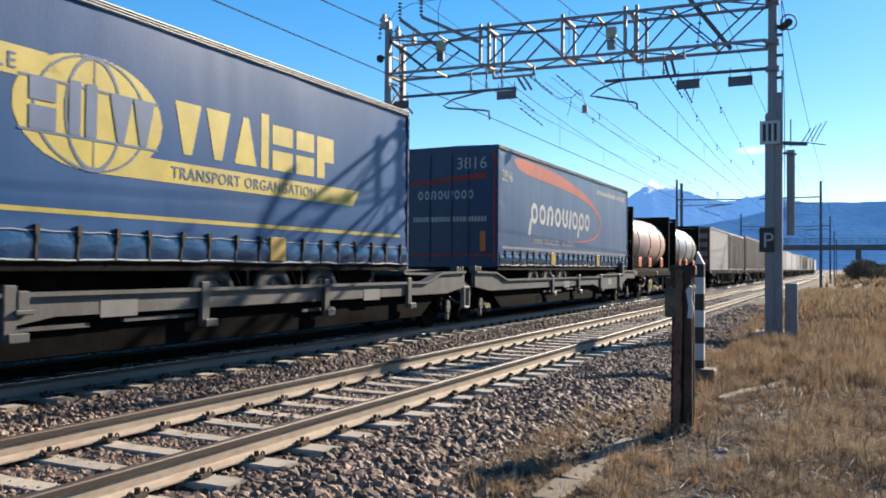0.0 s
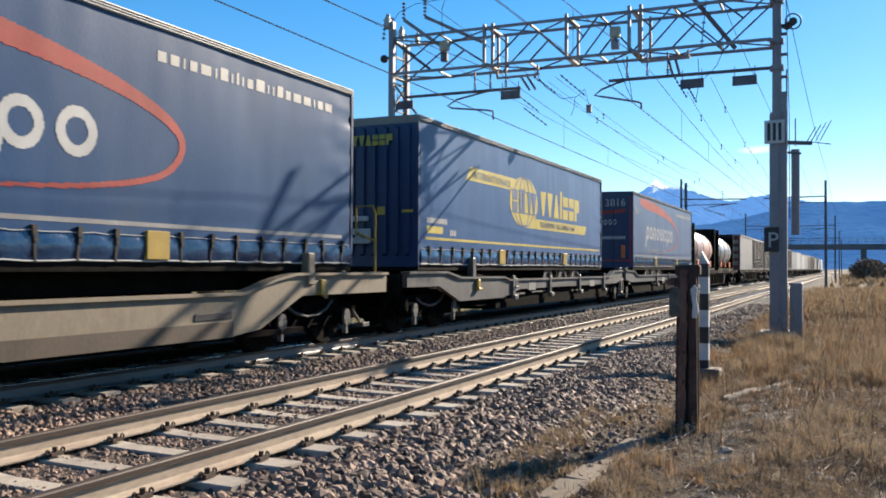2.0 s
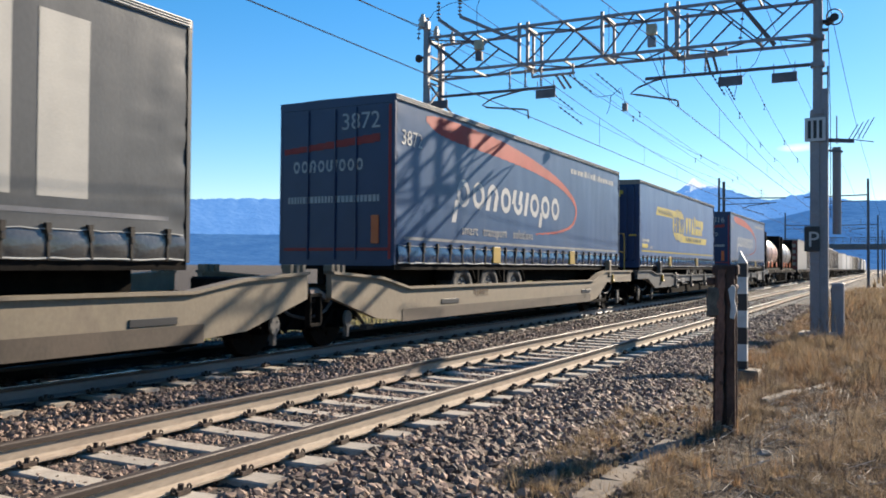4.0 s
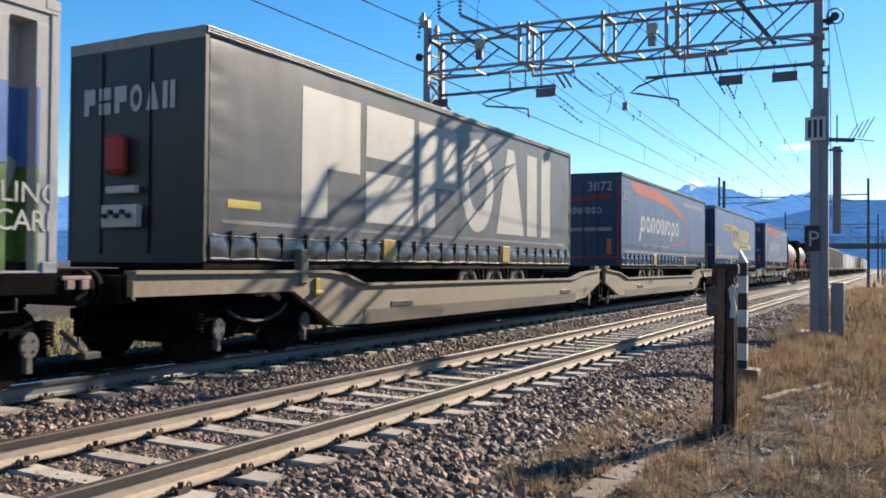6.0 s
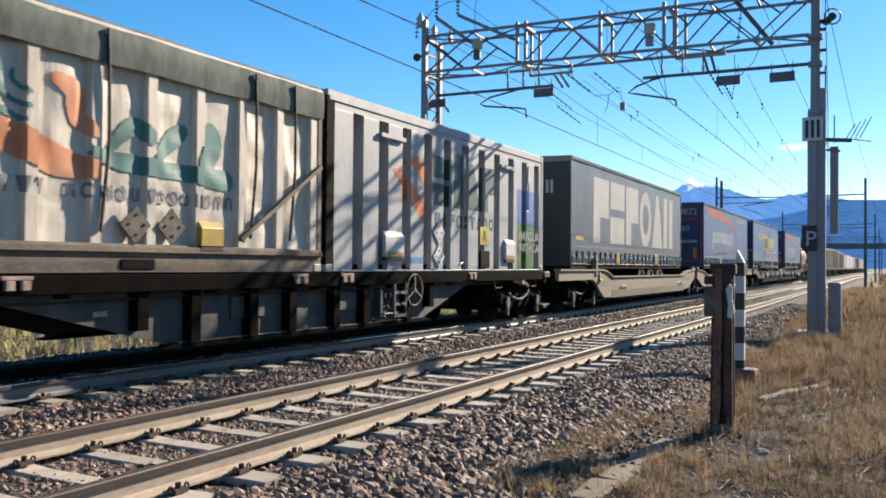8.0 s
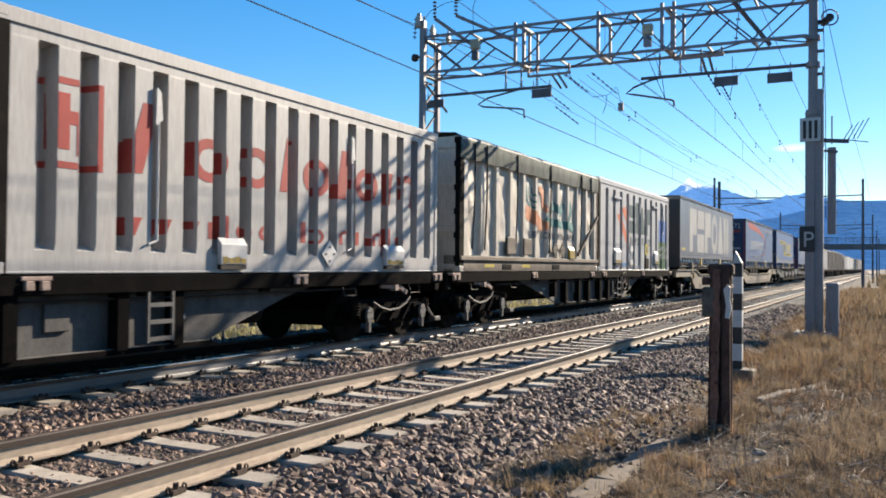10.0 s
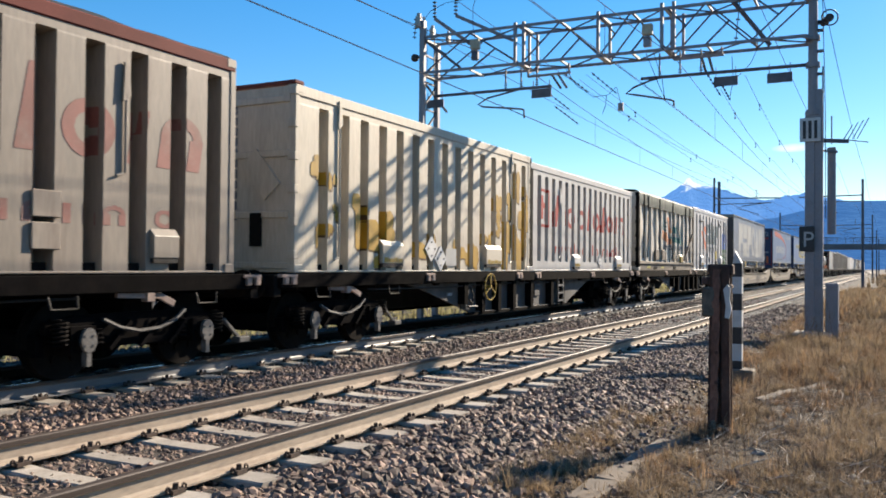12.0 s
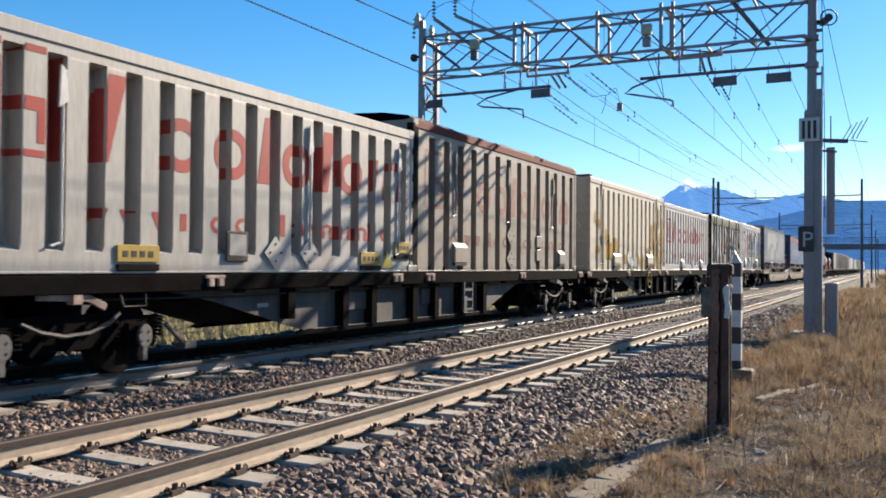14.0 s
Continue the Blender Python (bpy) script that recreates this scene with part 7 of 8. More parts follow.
def pocket_wagon(s0, joint, s1, m, style, label, bogies):
    wg = moving("pocket_wagon", s0, label, "freight wagon", "wagons of the train")
    pocket_half(wg, 0, joint - s0, m, style, "low")
    pocket_half(wg, joint - s0, s1 - s0, m, style, "high")
    for y in bogies:
        bogie(wg, y - s0)
    buffers(wg, 0.35, -1)
    buffers(wg, s1 - s0 - 0.2, 1)
    j = joint - s0
    bm = bmesh.new()
    box(bm, -0.9, 0.9, j - 0.35, j + 0.35, 0.7, 1.1)
    part("joint_block", bm, M["dark_steel"], wg, bevel=0.03)
    for sx in (1, -1):
        bm = bmesh.new()
        for d in (-0.13, 0.13):
            box(bm, *sorted((sx * 1.2, sx * 1.3)), j + d - 0.025, j + d + 0.025, 0.4, 0.86)
        for z in (0.4, 0.84):
            box(bm, *sorted((sx * 1.2, sx * 1.3)), j - 0.13, j + 0.13, z - 0.02, z + 0.03)
        part("joint_frame", bm, M["far_grey"] if style != "beige" else M["dark_steel"], wg, bevel=0.006)
        for d in (-0.5, 0.5):
            bm = bmesh.new()
            for k in range(3):
                box(bm, *sorted((sx * 1.2, sx * 1.36)), j + d - 0.2 + k * 0.14, j + d - 0.12 + k * 0.14, 1.17, 1.30)
            part("lock", bm, m, wg, bevel=0.01)
    # guide post and hand rail on the platforms
    for y in (3.4, s1 - s0 - 2.4):
        bm = bmesh.new()
        box(bm, 1.25, 1.40, y - 0.09, y + 0.09, 1.0, 1.50)
        part("guide_post", bm, m, wg, bevel=0.02)
        if style == "beige":
            bm = bmesh.new()
            box(bm, 1.35, 1.43, y + 0.22, y + 0.42, 0.84, 0.90)
            box(bm, 1.35, 1.40, y + 0.26, y + 0.38, 0.88, 1.08)
            part("bracket", bm, M["tag_yellow"], wg, "yellow towing bracket", bevel=0.01)
    bm = bmesh.new()
    ye = s1 - s0 - 0.05
    path_bar(bm, [(1.15, ye, 1.15), (1.15, ye, 2.25), (1.15, ye - 0.1, 2.38), (0.75, ye, 2.38), (0.75, ye, 1.9), (1.15, ye, 1.75)], 0.05, 8)
    part("hand_rail", bm, M["tag_yellow"], wg, "yellow tubular hand rail")
    return wg


BEIGE = pocket_wagon(-35.2, -17.5, -0.55, M["wagon_beige"], "beige", "beige twin pocket wagon with cranked side beams", (-32.5, -17.5, -2.6))
words("graffiti_tag", "FUNKY", 0.20, M["graffiti_edge"], BEIGE, Matrix.Translation((1.375, -12.25 + 35.2, 0.70)) @ SIDE, "dark sprayed scrawl", spacing=1.1)
pocket_wagon(-0.05, 17.3, 34.0, M["wagon_grey"], "grey", "grimy grey twin pocket wagon with cranked side beams", (1.7, 17.3, 32.0))


# ---------------------------------------------------------------- the far head of the train
def tank(s, L, color, label):
    tk = moving("tank_container", s, label, "tank container", "tank containers")
    bm = bmesh.new()
    n = 28
    prof = [(0.15, 0.0), (0.18, 0.7), (0.32, 1.05), (0.5, 1.14), (L - 0.5, 1.14), (L - 0.32, 1.05), (L - 0.18, 0.7), (L - 0.15, 0.0)]
    rows = [[bm.verts.new((r * math.cos(2 * math.pi * i / n), y, 2.38 + r * math.sin(2 * math.pi * i / n))) for i in range(n)] for y, r in prof if r]
    for a, b in zip(rows, rows[1:]):
        for i in range(n):
            bm.faces.new((a[i], a[(i + 1) % n], b[(i + 1) % n], b[i]))
    bm.faces.new(rows[0])
    bm.faces.new(rows[-1])
    part("barrel", bm, color, tk, "polished cylindrical tank barrel", smooth=True)
    for y in (1.6, L / 2, L - 1.6):
        bm = bmesh.new()
        ring(bm, (0, y, 2.38), (0, 1, 0), 1.145, 0.02, n=28, m=4)
        part("band", bm, M["galv_dark"], tk)
    for y in (0.06, L - 0.06):
        bm = bmesh.new()
        for x in (-1.18, 1.18):
            box(bm, x - 0.06, x + 0.06, y - 0.06, y + 0.06, 1.17, 3.75)
        for z in (1.23, 3.69):
            box(bm, -1.18, 1.18, y - 0.06, y + 0.06, z - 0.06, z + 0.06)
        for sg in (-1, 1):
            bar(bm, (-1.1 * sg, y, 1.3), (-0.4 * sg, y, 2.0), 0.1)
            bar(bm, (-1.1 * sg, y, 3.6), (-0.4 * sg, y, 2.9), 0.1)
        box(bm, -1.15, 1.15, y - 0.015, y + 0.015, 1.2, 3.6)
        part("end_frame", bm, M["dark_steel"], tk)
    for sx in (-1, 1):
        bm = bmesh.new()
        box(bm, sx * 1.18 - 0.05, sx * 1.18 + 0.05, 0.1, L - 0.1, 1.17, 1.3)
        part("base_rail", bm, M["dark_steel"], tk)
    for y in (1.2, 3.2, L - 2.0):
        bm = bmesh.new()
        box(bm, 1.16, 1.21, y, y + 0.6, 1.35, 1.75)
        part("label_plate", bm, M["orange"], tk, bevel=0.01)
    return tk


M["tank_red"] = mat("tank_red", (0.60, 0.36, 0.29), 0.4, var=0.15, scale=1, bump=0.05, stain=(0.62, 0.58, 0.55), stain_amt=0.8, stain_scale=0.6)
tank(33.9, 7.8, M["tank_red"], "pale red tank container in a dark frame")
tank(43.4, 7.6, M["tank_steel"], "polished steel tank container with orange plates")
flat_wagon(33.9, 53.2, "dark container wagon under the tank containers", (36.0, 51.0), None, 41, False)


def far_box(s, L, m, label, z1=3.9, ribs=True, end_m=None, cap=False):
    ct = moving("container", s, label, "container", "containers on the train")
    bm = bmesh.new()
    box(bm, -HALF, HALF, 0.05, L - 0.05, 1.18, z1)
    part("body", bm, m, ct, bevel=0.02)
    if ribs:
        bm = bmesh.new()
        k = 0.3
        while k < L - 0.3:
            box(bm, HALF - 0.01, HALF + 0.05, k, k + 0.16, 1.3, z1 - 0.12)
            k += 0.55
        part("rib", bm, m, ct)
    bm = bmesh.new()
    box(bm, -HALF - 0.01, HALF + 0.03, 0.03, L - 0.03, z1 - 0.1, z1 + 0.02)
    part("top_rail", bm, M["pale"] if cap else m, ct)
    if end_m:
        bm = bmesh.new()
        box(bm, -HALF + 0.02, HALF - 0.02, 0.0, 0.05, 1.2, z1 - 0.1)
        ew = part("end_wall", bm, end_m, ct, "reddish brown end wall")
        for zz in (1.55, 2.1, 2.65, 3.2):
            bm = bmesh.new()
            box(bm, 0.3, HALF - 0.15, -0.015, 0.005, zz, zz + 0.3)
            part("panel", bm, M["c_dark"], ew)
    return ct


s = 55.3
fr = random.Random(12)
kinds = [("far_grey", "grey box container", 9.2), ("brown_box", "brown ribbed container", 10.2), ("c_dark", "weathered beige container", 10.2), ("brown_box", "brown ribbed container", 9.3),
         ("c_dark", "weathered beige container", 9.2), ("brown_box", "brown ribbed container", 12.3), ("far_grey", "grey box container", 12.3), ("pale", "white box container", 13.7),
         ("pale", "white box container", 13.7), ("far_grey", "grey box container", 12.3), ("c_cream", "cream ribbed container", 9.2), ("c_dark", "weathered beige container", 12.3),
         ("brown_box", "brown ribbed container", 12.3), ("far_grey", "grey box container", 12.3), ("c_cream", "cream ribbed container", 12.3), ("pale", "white box container", 12.3)]
wag = s - 0.3
for i, (mn, lab, L) in enumerate(kinds):
    far_box(s, L, M[mn], lab + " far ahead in the train", z1=fr.choice((3.8, 3.9, 4.05)), ribs=mn not in ("pale", "far_grey"),
            end_m=M["red_cap"] if i == 0 else None, cap=i in (1, 4))
    s += L + (0.2 if i % 2 == 0 else 1.4)
    if i % 2 == 1:
        flat_wagon(wag, s - 1.1, "dark container wagon far ahead in the train", (wag + 2.2, s - 3.3), None, 50 + i, False)
        wag = s - 0.3

loco = moving("locomotive", s + 0.4, "white electric locomotive at the head of the train", "locomotive")
bm = bmesh.new()
prism(bm, [(0, 1.0), (18.5, 1.0), (18.7, 2.2), (17.8, 3.7), (17.2, 3.85), (1.3, 3.85), (0.7, 3.7), (-0.2, 2.2)], -1.45, 1.45)
part("body", bm, M["pale"], loco, bevel=0.05)
bm = bmesh.new()
box(bm, -1.4, 1.4, 0.3, 18.2, 0.45, 1.0)
part("underframe", bm, M["dark_steel"], loco)
bm = bmesh.new()
prism(bm, [(-0.16, 2.35), (0.1, 2.35), (0.62, 3.4), (0.35, 3.4)], -1.1, 1.1)
part("windscreen", bm, M["black_paint"], loco)
for y in (3.5, 15.0):
    bogie(loco, y, False)
bm = bmesh.new()
path_bar(bm, [(0, 3.5, 3.9), (0, 4.9, 4.6), (0, 3.7, 5.4)], 0.07)
bar(bm, (-0.8, 3.7, 5.42), (0.8, 3.7, 5.42), 0.06)
part("pantograph", bm, M["dark_steel"], loco)
M["path_stone"] = mat("path_stone", (0.24, 0.195, 0.15), 0.9, var=0.3, scale=3, fine=30, bump=0.4, stain=(0.2, 0.15, 0.1), stain_amt=0.7, stain_scale=3)


# ------------------------------------------------------------------ beside the track
def striped_post():
    p = thing("marker_post", pose(-2.14, 14.4, 0), "black and white banded concrete marker post on a concrete block", "marker post")
    bm = bmesh.new()
    box(bm, -0.56, 0.26, -0.2, 0.2, -0.75, -0.33)
    part("base_block", bm, M["path_stone"], p, bevel=0.02)
    z = -0.36
    k = 0
    for h in (0.16, 0.27, 0.27, 0.27, 0.27, 0.27, 0.22):
        bm = bmesh.new()
        box(bm, -0.072, 0.072, -0.07, 0.07, z, z + h)
        part("band", bm, M["black_paint"] if k % 2 == 0 else M["white_paint"], p, "black painted band" if k % 2 == 0 else "white painted band")
        z += h
        k += 1
    bm = bmesh.new()
    v = [bm.verts.new(c) for c in ((-0.072, -0.07, z), (0.072, -0.07, z), (0.072, 0.07, z), (-0.072, 0.07, z), (-0.035, -0.07, z + 0.2), (-0.035, 0.07, z + 0.2))]
    for f in ((0, 1, 4), (2, 3, 5), (1, 2, 5, 4), (3, 0, 4, 5), (0, 3, 2, 1)):
        bm.faces.new([v[i] for i in f])
    part("cap", bm, M["white_paint"], p, "white pointed cap")


striped_post()


def rusty_post():
    p = thing("signal_stump", pose(-1.49, 8.9, 0), "rusty steel stump of two old rails with a broken bracket", "steel post")
    for x, w, h, lean in ((-0.062, 0.088, 1.30, 0.012), (0.066, 0.08, 1.31, -0.006)):
        bm = bmesh.new()
        pts = [(-w / 2, -0.075), (w / 2, -0.075), (w / 2, -0.05), (0.014, -0.04), (0.014, 0.05), (w / 2, 0.06), (w / 2, 0.075), (-w / 2, 0.075), (-w / 2, 0.06), (-0.014, 0.05), (-0.014, -0.04), (-w / 2, -0.05)]
        rows = [[bm.verts.new((x + lean * za + px, py, za)) for px, py in pts] for za in np.linspace(-0.5, h, 9)]
        for ra, rb in zip(rows, rows[1:]):
            for i in range(12):
                bm.faces.new((ra[i], ra[(i + 1) % 12], rb[(i + 1) % 12], rb[i]))
        bm.faces.new(rows[0])
        bm.faces.new(rows[-1])
        part("upright", bm, M["rust_dark"], p)
    bm = bmesh.new()
    box(bm, -0.045, 0.05, -0.02, 0.03, -0.30, 1.24)
    part("packing_plate", bm, M["rust_dark"], p)
    bm = bmesh.new()
    box(bm, -0.17, -0.03, -0.10, 0.08, 0.80, 1.10)
    part("bracket", bm, M["bracket_grime"], p, "grimy grey bracket box", bevel=0.02)
    bm = bmesh.new()
    box(bm, -0.12, 0.13, -0.06, 0.06, 1.22, 1.33)
    part("top_plate", bm, M["rust_dark"], p, bevel=0.015)
    rr = random.Random(77)
    bm = bmesh.new()
    rows = []
    for k in range(26):
        z = -0.24 + 1.52 * k / 25
        xa, xb = -0.082 + 0.018 * z + rr.uniform(-0.007, 0.007), -0.008 + 0.018 * z + rr.uniform(-0.009, 0.009)
        d = rr.uniform(-0.004, 0.004)
        rows.append([bm.verts.new(c) for c in ((xa, -0.098 + d, z), (xb, -0.102 + d, z), (xb, -0.078, z), (xa, -0.078, z))])
    for ra, rb in zip(rows, rows[1:]):
        for i in range(4):
            bm.faces.new((ra[i], ra[(i + 1) % 4], rb[(i + 1) % 4], rb[i]))
    bm.faces.new(rows[0])
    bm.faces.new(rows[-1][::-1])
    part("front_bar", bm, M["rust_flake"], p, "flaking reddish rust on a flat bar")
    bm = bmesh.new()
    v = box(bm, -0.085, -0.02, -0.105, -0.06, -0.46, -0.21)
    for q in v:
        q.co.x += rr.uniform(-0.012, 0.012)
        q.co.z += rr.uniform(-0.02, 0.02)
    part("foot_patch", bm, M["path_stone"], p, "pale bare patch at the foot", bevel=0.012)
    bm = bmesh.new()
    box(bm, -0.17, -0.10, -0.09, 0.07, 1.12, 1.20)
    part("broken_arm", bm, M["rust_dark"], p, bevel=0.012)
    bm = bmesh.new()
    box(bm, 0.03, 0.12, -0.085, 0.06, 1.08, 1.13)
    part("broken_arm", bm, M["rust_dark"], p, bevel=0.012)
    for z in (0.45, 0.15):
        bm = bmesh.new()
        disc(bm, (-0.02, -0.10, z), (0, 1, 0), 0.02, 0.03, n=8)
        part("bolt", bm, M["rust"], p)
    bm = bmesh.new()
    v = [(0.045, 1.08), (0.085, 1.13), (0.115, 1.10), (0.105, 0.98), (0.125, 0.88), (0.10, 0.79), (0.06, 0.80), (0.07, 0.92)]
    a = [bm.verts.new((x, -0.11, z)) for x, z in v]
    b = [bm.verts.new((x, -0.085, z)) for x, z in v]
    bm.faces.new(a)
    bm.faces.new(b[::-1])
    for i in range(len(v)):
        j = (i + 1) % len(v)
        bm.faces.new((a[j], a[i], b[i], b[j]))
    part("paint_flake", bm, M["white_paint"], p, "peeling white paint")


rusty_post()


def slab(x, y, z, lx, ly, h, turn, seed, label):
    r = random.Random(seed)
    ob = thing("concrete_slab", pose(x, y, z, r.uniform(-2, 2), r.uniform(-2, 2), turn), label, "concrete slab", "sunken slabs beside the track")
    bm = bmesh.new()
    v = box(bm, -lx / 2, lx / 2, -ly / 2, ly / 2, -h, 0)
    for q in v:
        q.co.x += r.uniform(-0.03, 0.03)
        q.co.y += r.uniform(-0.04, 0.04)
    part("slab", bm, M["path_stone"], ob, bevel=0.015)


for i in range(4):
    slab(-1.96 + 0.03 * i, 6.15 + 0.62 * i, -0.355, 0.24, 0.58, 0.1, -2, i, "weathered concrete duct lid sunk in dry grass")
for i in range(2):
    slab(-1.72 + 0.13 * i, 9.65 + 0.62 * i, -0.36, 0.15, 0.5, 0.1, -11, 10 + i, "weathered concrete duct lid sunk in dry grass")
for i, (x, y) in enumerate(((-1.32, 11.6), (-1.1, 12.3), (-0.88, 13.0))):
    slab(x, y, -0.325, 0.15, 0.75, 0.1, -17, 20 + i, "pale worn kerb stone sunk in dry grass")


def tussocks(spots, blades, height, spread, seed, width=(0.0015, 0.004)):
    """Bunches of long dry blades that fall outwards from a crown; spots: x, y pairs."""
    rng = np.random.default_rng(seed)
    nt = len(spots)
    k = rng.integers(int(blades * 0.5), int(blades * 1.5), nt)
    n = int(k.sum())
    own = np.repeat(np.arange(nt), k)
    big = rng.uniform(0.6, 1.35, nt)[own]
    a = rng.uniform(0, 2 * np.pi, n)
    r0 = np.abs(rng.normal(0, 0.05, n)) * big
    sx, sy = spots[own, 0] + np.cos(a) * r0, spots[own, 1] + np.sin(a) * r0
    wind = rng.uniform(0, 2 * np.pi, nt)[own]
    dx, dy = np.cos(a) + 0.6 * np.cos(wind), np.sin(a) + 0.6 * np.sin(wind)
    q = np.hypot(dx, dy) + 1e-6
    dx, dy = dx / q, dy / q
    h = rng.uniform(height[0], height[1], n) * big
    t0 = np.abs(rng.normal(0.25, 0.3, n)) * spread
    t1 = t0 + rng.uniform(0.2, 1.2, n) * spread
    w = rng.uniform(width[0], width[1], n)
    lx, ly = -dy * w, dx * w
    sz = np.array([ground_z(p, q_) for p, q_ in zip(sx, sy)]) - 0.02
    mx, my, mz = sx + dx * h * 0.5 * np.sin(t0), sy + dy * h * 0.5 * np.sin(t0), sz + h * 0.5 * np.cos(t0)
    tx, ty, tz = mx + dx * h * 0.5 * np.sin(t1), my + dy * h * 0.5 * np.sin(t1), np.maximum(mz + h * 0.5 * np.cos(t1), sz + 0.025)
    v = np.stack([np.stack([sx - lx, sy - ly, sz], -1), np.stack([sx + lx, sy + ly, sz], -1), np.stack([mx + lx * 0.8, my + ly * 0.8, mz], -1),
                  np.stack([mx - lx * 0.8, my - ly * 0.8, mz], -1), np.stack([tx, ty, tz], -1)], 1)
    f = np.array([(0, 1, 2), (0, 2, 3), (3, 2, 4)])[None] + 5 * np.arange(n)[:, None, None]
    return v.reshape(-1, 3), f.reshape(-1, 3)


def spots_in(count, area, seed, gather, keep=None):
    """Places for tussocks, gathered in patches."""
    rng = np.random.default_rng(seed)
    out = []
    while len(out) < count:
        x, y = rng.uniform(area[0], area[1]), rng.uniform(area[2], area[3])
        if noise.noise((x * 1.3, y * 0.9, seed * 1.7)) * gather + rng.uniform(-0.5, 0.5) > 0 and (keep is None or keep(x, y)):
            out.append((x, y))
    return np.array(out)


def tufts(count, area, height, seed, width=(0.004, 0.009), bend=0.55, clump=9, patch=0.0, edge=None):
    """Dry blades in tufts; patch: how strongly they gather in patches; edge: only where it holds."""
    rng = np.random.default_rng(seed)
    x0, x1, y0, y1 = area
    nt = max(1, count // clump)
    cx, cy = rng.uniform(x0, x1, nt * 3), rng.uniform(y0, y1, nt * 3)
    dens = np.array([noise.noise((a * 1.1, b * 0.8, seed)) for a, b in zip(cx, cy)])
    keep = rng.uniform(-1, 1, nt * 3) * (1 - patch) + dens * 2.2 * patch > (-0.33 if patch < 0.1 else 0.05)
    if edge is not None:
        keep &= np.array([edge(a, b) for a, b in zip(cx, cy)])
    cx, cy, dens = cx[keep][:nt], cy[keep][:nt], dens[keep][:nt]
    nt = len(cx)
    n = nt * clump
    sx = np.repeat(cx, clump) + rng.normal(0, 0.045, n)
    sy = np.repeat(cy, clump) + rng.normal(0, 0.045, n)
    h = np.repeat(rng.uniform(height[0], height[1], nt) * (1 + 0.6 * np.clip(dens, -0.5, 0.7)), clump) * rng.uniform(0.45, 1.1, n)
    w = rng.uniform(width[0], width[1], n)
    lean = np.repeat(rng.uniform(0, 2 * np.pi, nt), clump)
    a = lean + rng.normal(0, 0.9, n)
    tilt = np.abs(rng.normal(0, bend * 0.7, n)) + np.repeat(rng.uniform(0, bend * 0.8, nt), clump)
    dx, dy = np.cos(a), np.sin(a)
    sz = np.array([ground_z(p, q) for p, q in zip(sx, sy)]) - 0.02
    lx, ly = -dy * w, dx * w
    mx, my, mz = sx + dx * h * 0.5 * np.sin(tilt * 0.6), sy + dy * h * 0.5 * np.sin(tilt * 0.6), sz + h * 0.5 * np.cos(tilt * 0.6)
    tx, ty, tz = mx + dx * h * 0.5 * np.sin(tilt * 1.5), my + dy * h * 0.5 * np.sin(tilt * 1.5), mz + h * 0.5 * np.cos(tilt * 1.5)
    v = np.stack([np.stack([sx - lx, sy - ly, sz], -1), np.stack([sx + lx, sy + ly, sz], -1), np.stack([mx + lx * 0.8, my + ly * 0.8, mz], -1),
                  np.stack([mx - lx * 0.8, my - ly * 0.8, mz], -1), np.stack([tx, ty, tz], -1)], 1)
    f = np.array([(0, 1, 2), (0, 2, 3), (3, 2, 4)])[None] + 5 * np.arange(n)[:, None, None]
    return v.reshape(-1, 3), f.reshape(-1, 3)


def off_path(x, y):
    return not (-2.07 < x < -1.83 and 6.2 < y < 8.1) and not (abs((x + 1.1) - (y - 12.3) * 0.31) < 0.09 and 11.4 < y < 13.2)


def off_bare(x, y):
    """Not on the path, nor on the trodden earth round the stump."""
    return off_path(x, y) and math.hypot((x + 1.2) / 0.55, (y - 8.1) / 0.7) > 1 + 0.6 * noise.noise((x * 3, y * 3, 2))


bank_grass = new("dry_grass", raw_mesh("dry_grass", *join([
    tufts(9000, (-2.85, -1.6, 5.0, 14), (0.04, 0.14), 1, width=(0.002, 0.005), bend=1.6, patch=0.7, edge=off_bare),
    tussocks(spots_in(110, (-2.6, -2.05, 5.6, 9.2), 51, 1.5), 44, (0.08, 0.22), 1.1, 52),
    tussocks(spots_in(190, (-2.1, 0.4, 5.2, 7.2), 53, 2.0, off_bare), 44, (0.08, 0.20), 1.5, 54),
    tussocks(spots_in(240, (-1.75, 0.7, 7.2, 13.5), 55, 2.2, off_bare), 40, (0.10, 0.26), 1.4, 56),
    tussocks(spots_in(300, (-2.1, 0.9, 13.0, 21), 57, 1.6), 44, (0.16, 0.40), 0.95, 58, (0.002, 0.005)),
    tufts(1500, (-1.75, 0.7, 6, 13.5), (0.2, 0.4), 59, width=(0.0015, 0.003), bend=2.2, clump=2, edge=off_path),
    tufts(17000, (-2.7, 1.5, 14, 30), (0.10, 0.34), 4, width=(0.003, 0.007), bend=1.1, patch=0.7),
    tufts(20000, (-2.6, 4, 30, 70), (0.25, 0.6), 5, width=(0.010, 0.020), bend=0.6, patch=0.4),
    tufts(9000, (-1.5, 16, 70, 220), (0.5, 1.0), 6, width=(0.04, 0.09), bend=0.4)]), M["straw"]))
tagged(bank_grass, "dry straw-coloured grass and weeds on the bank", "grass", kind="stuff")
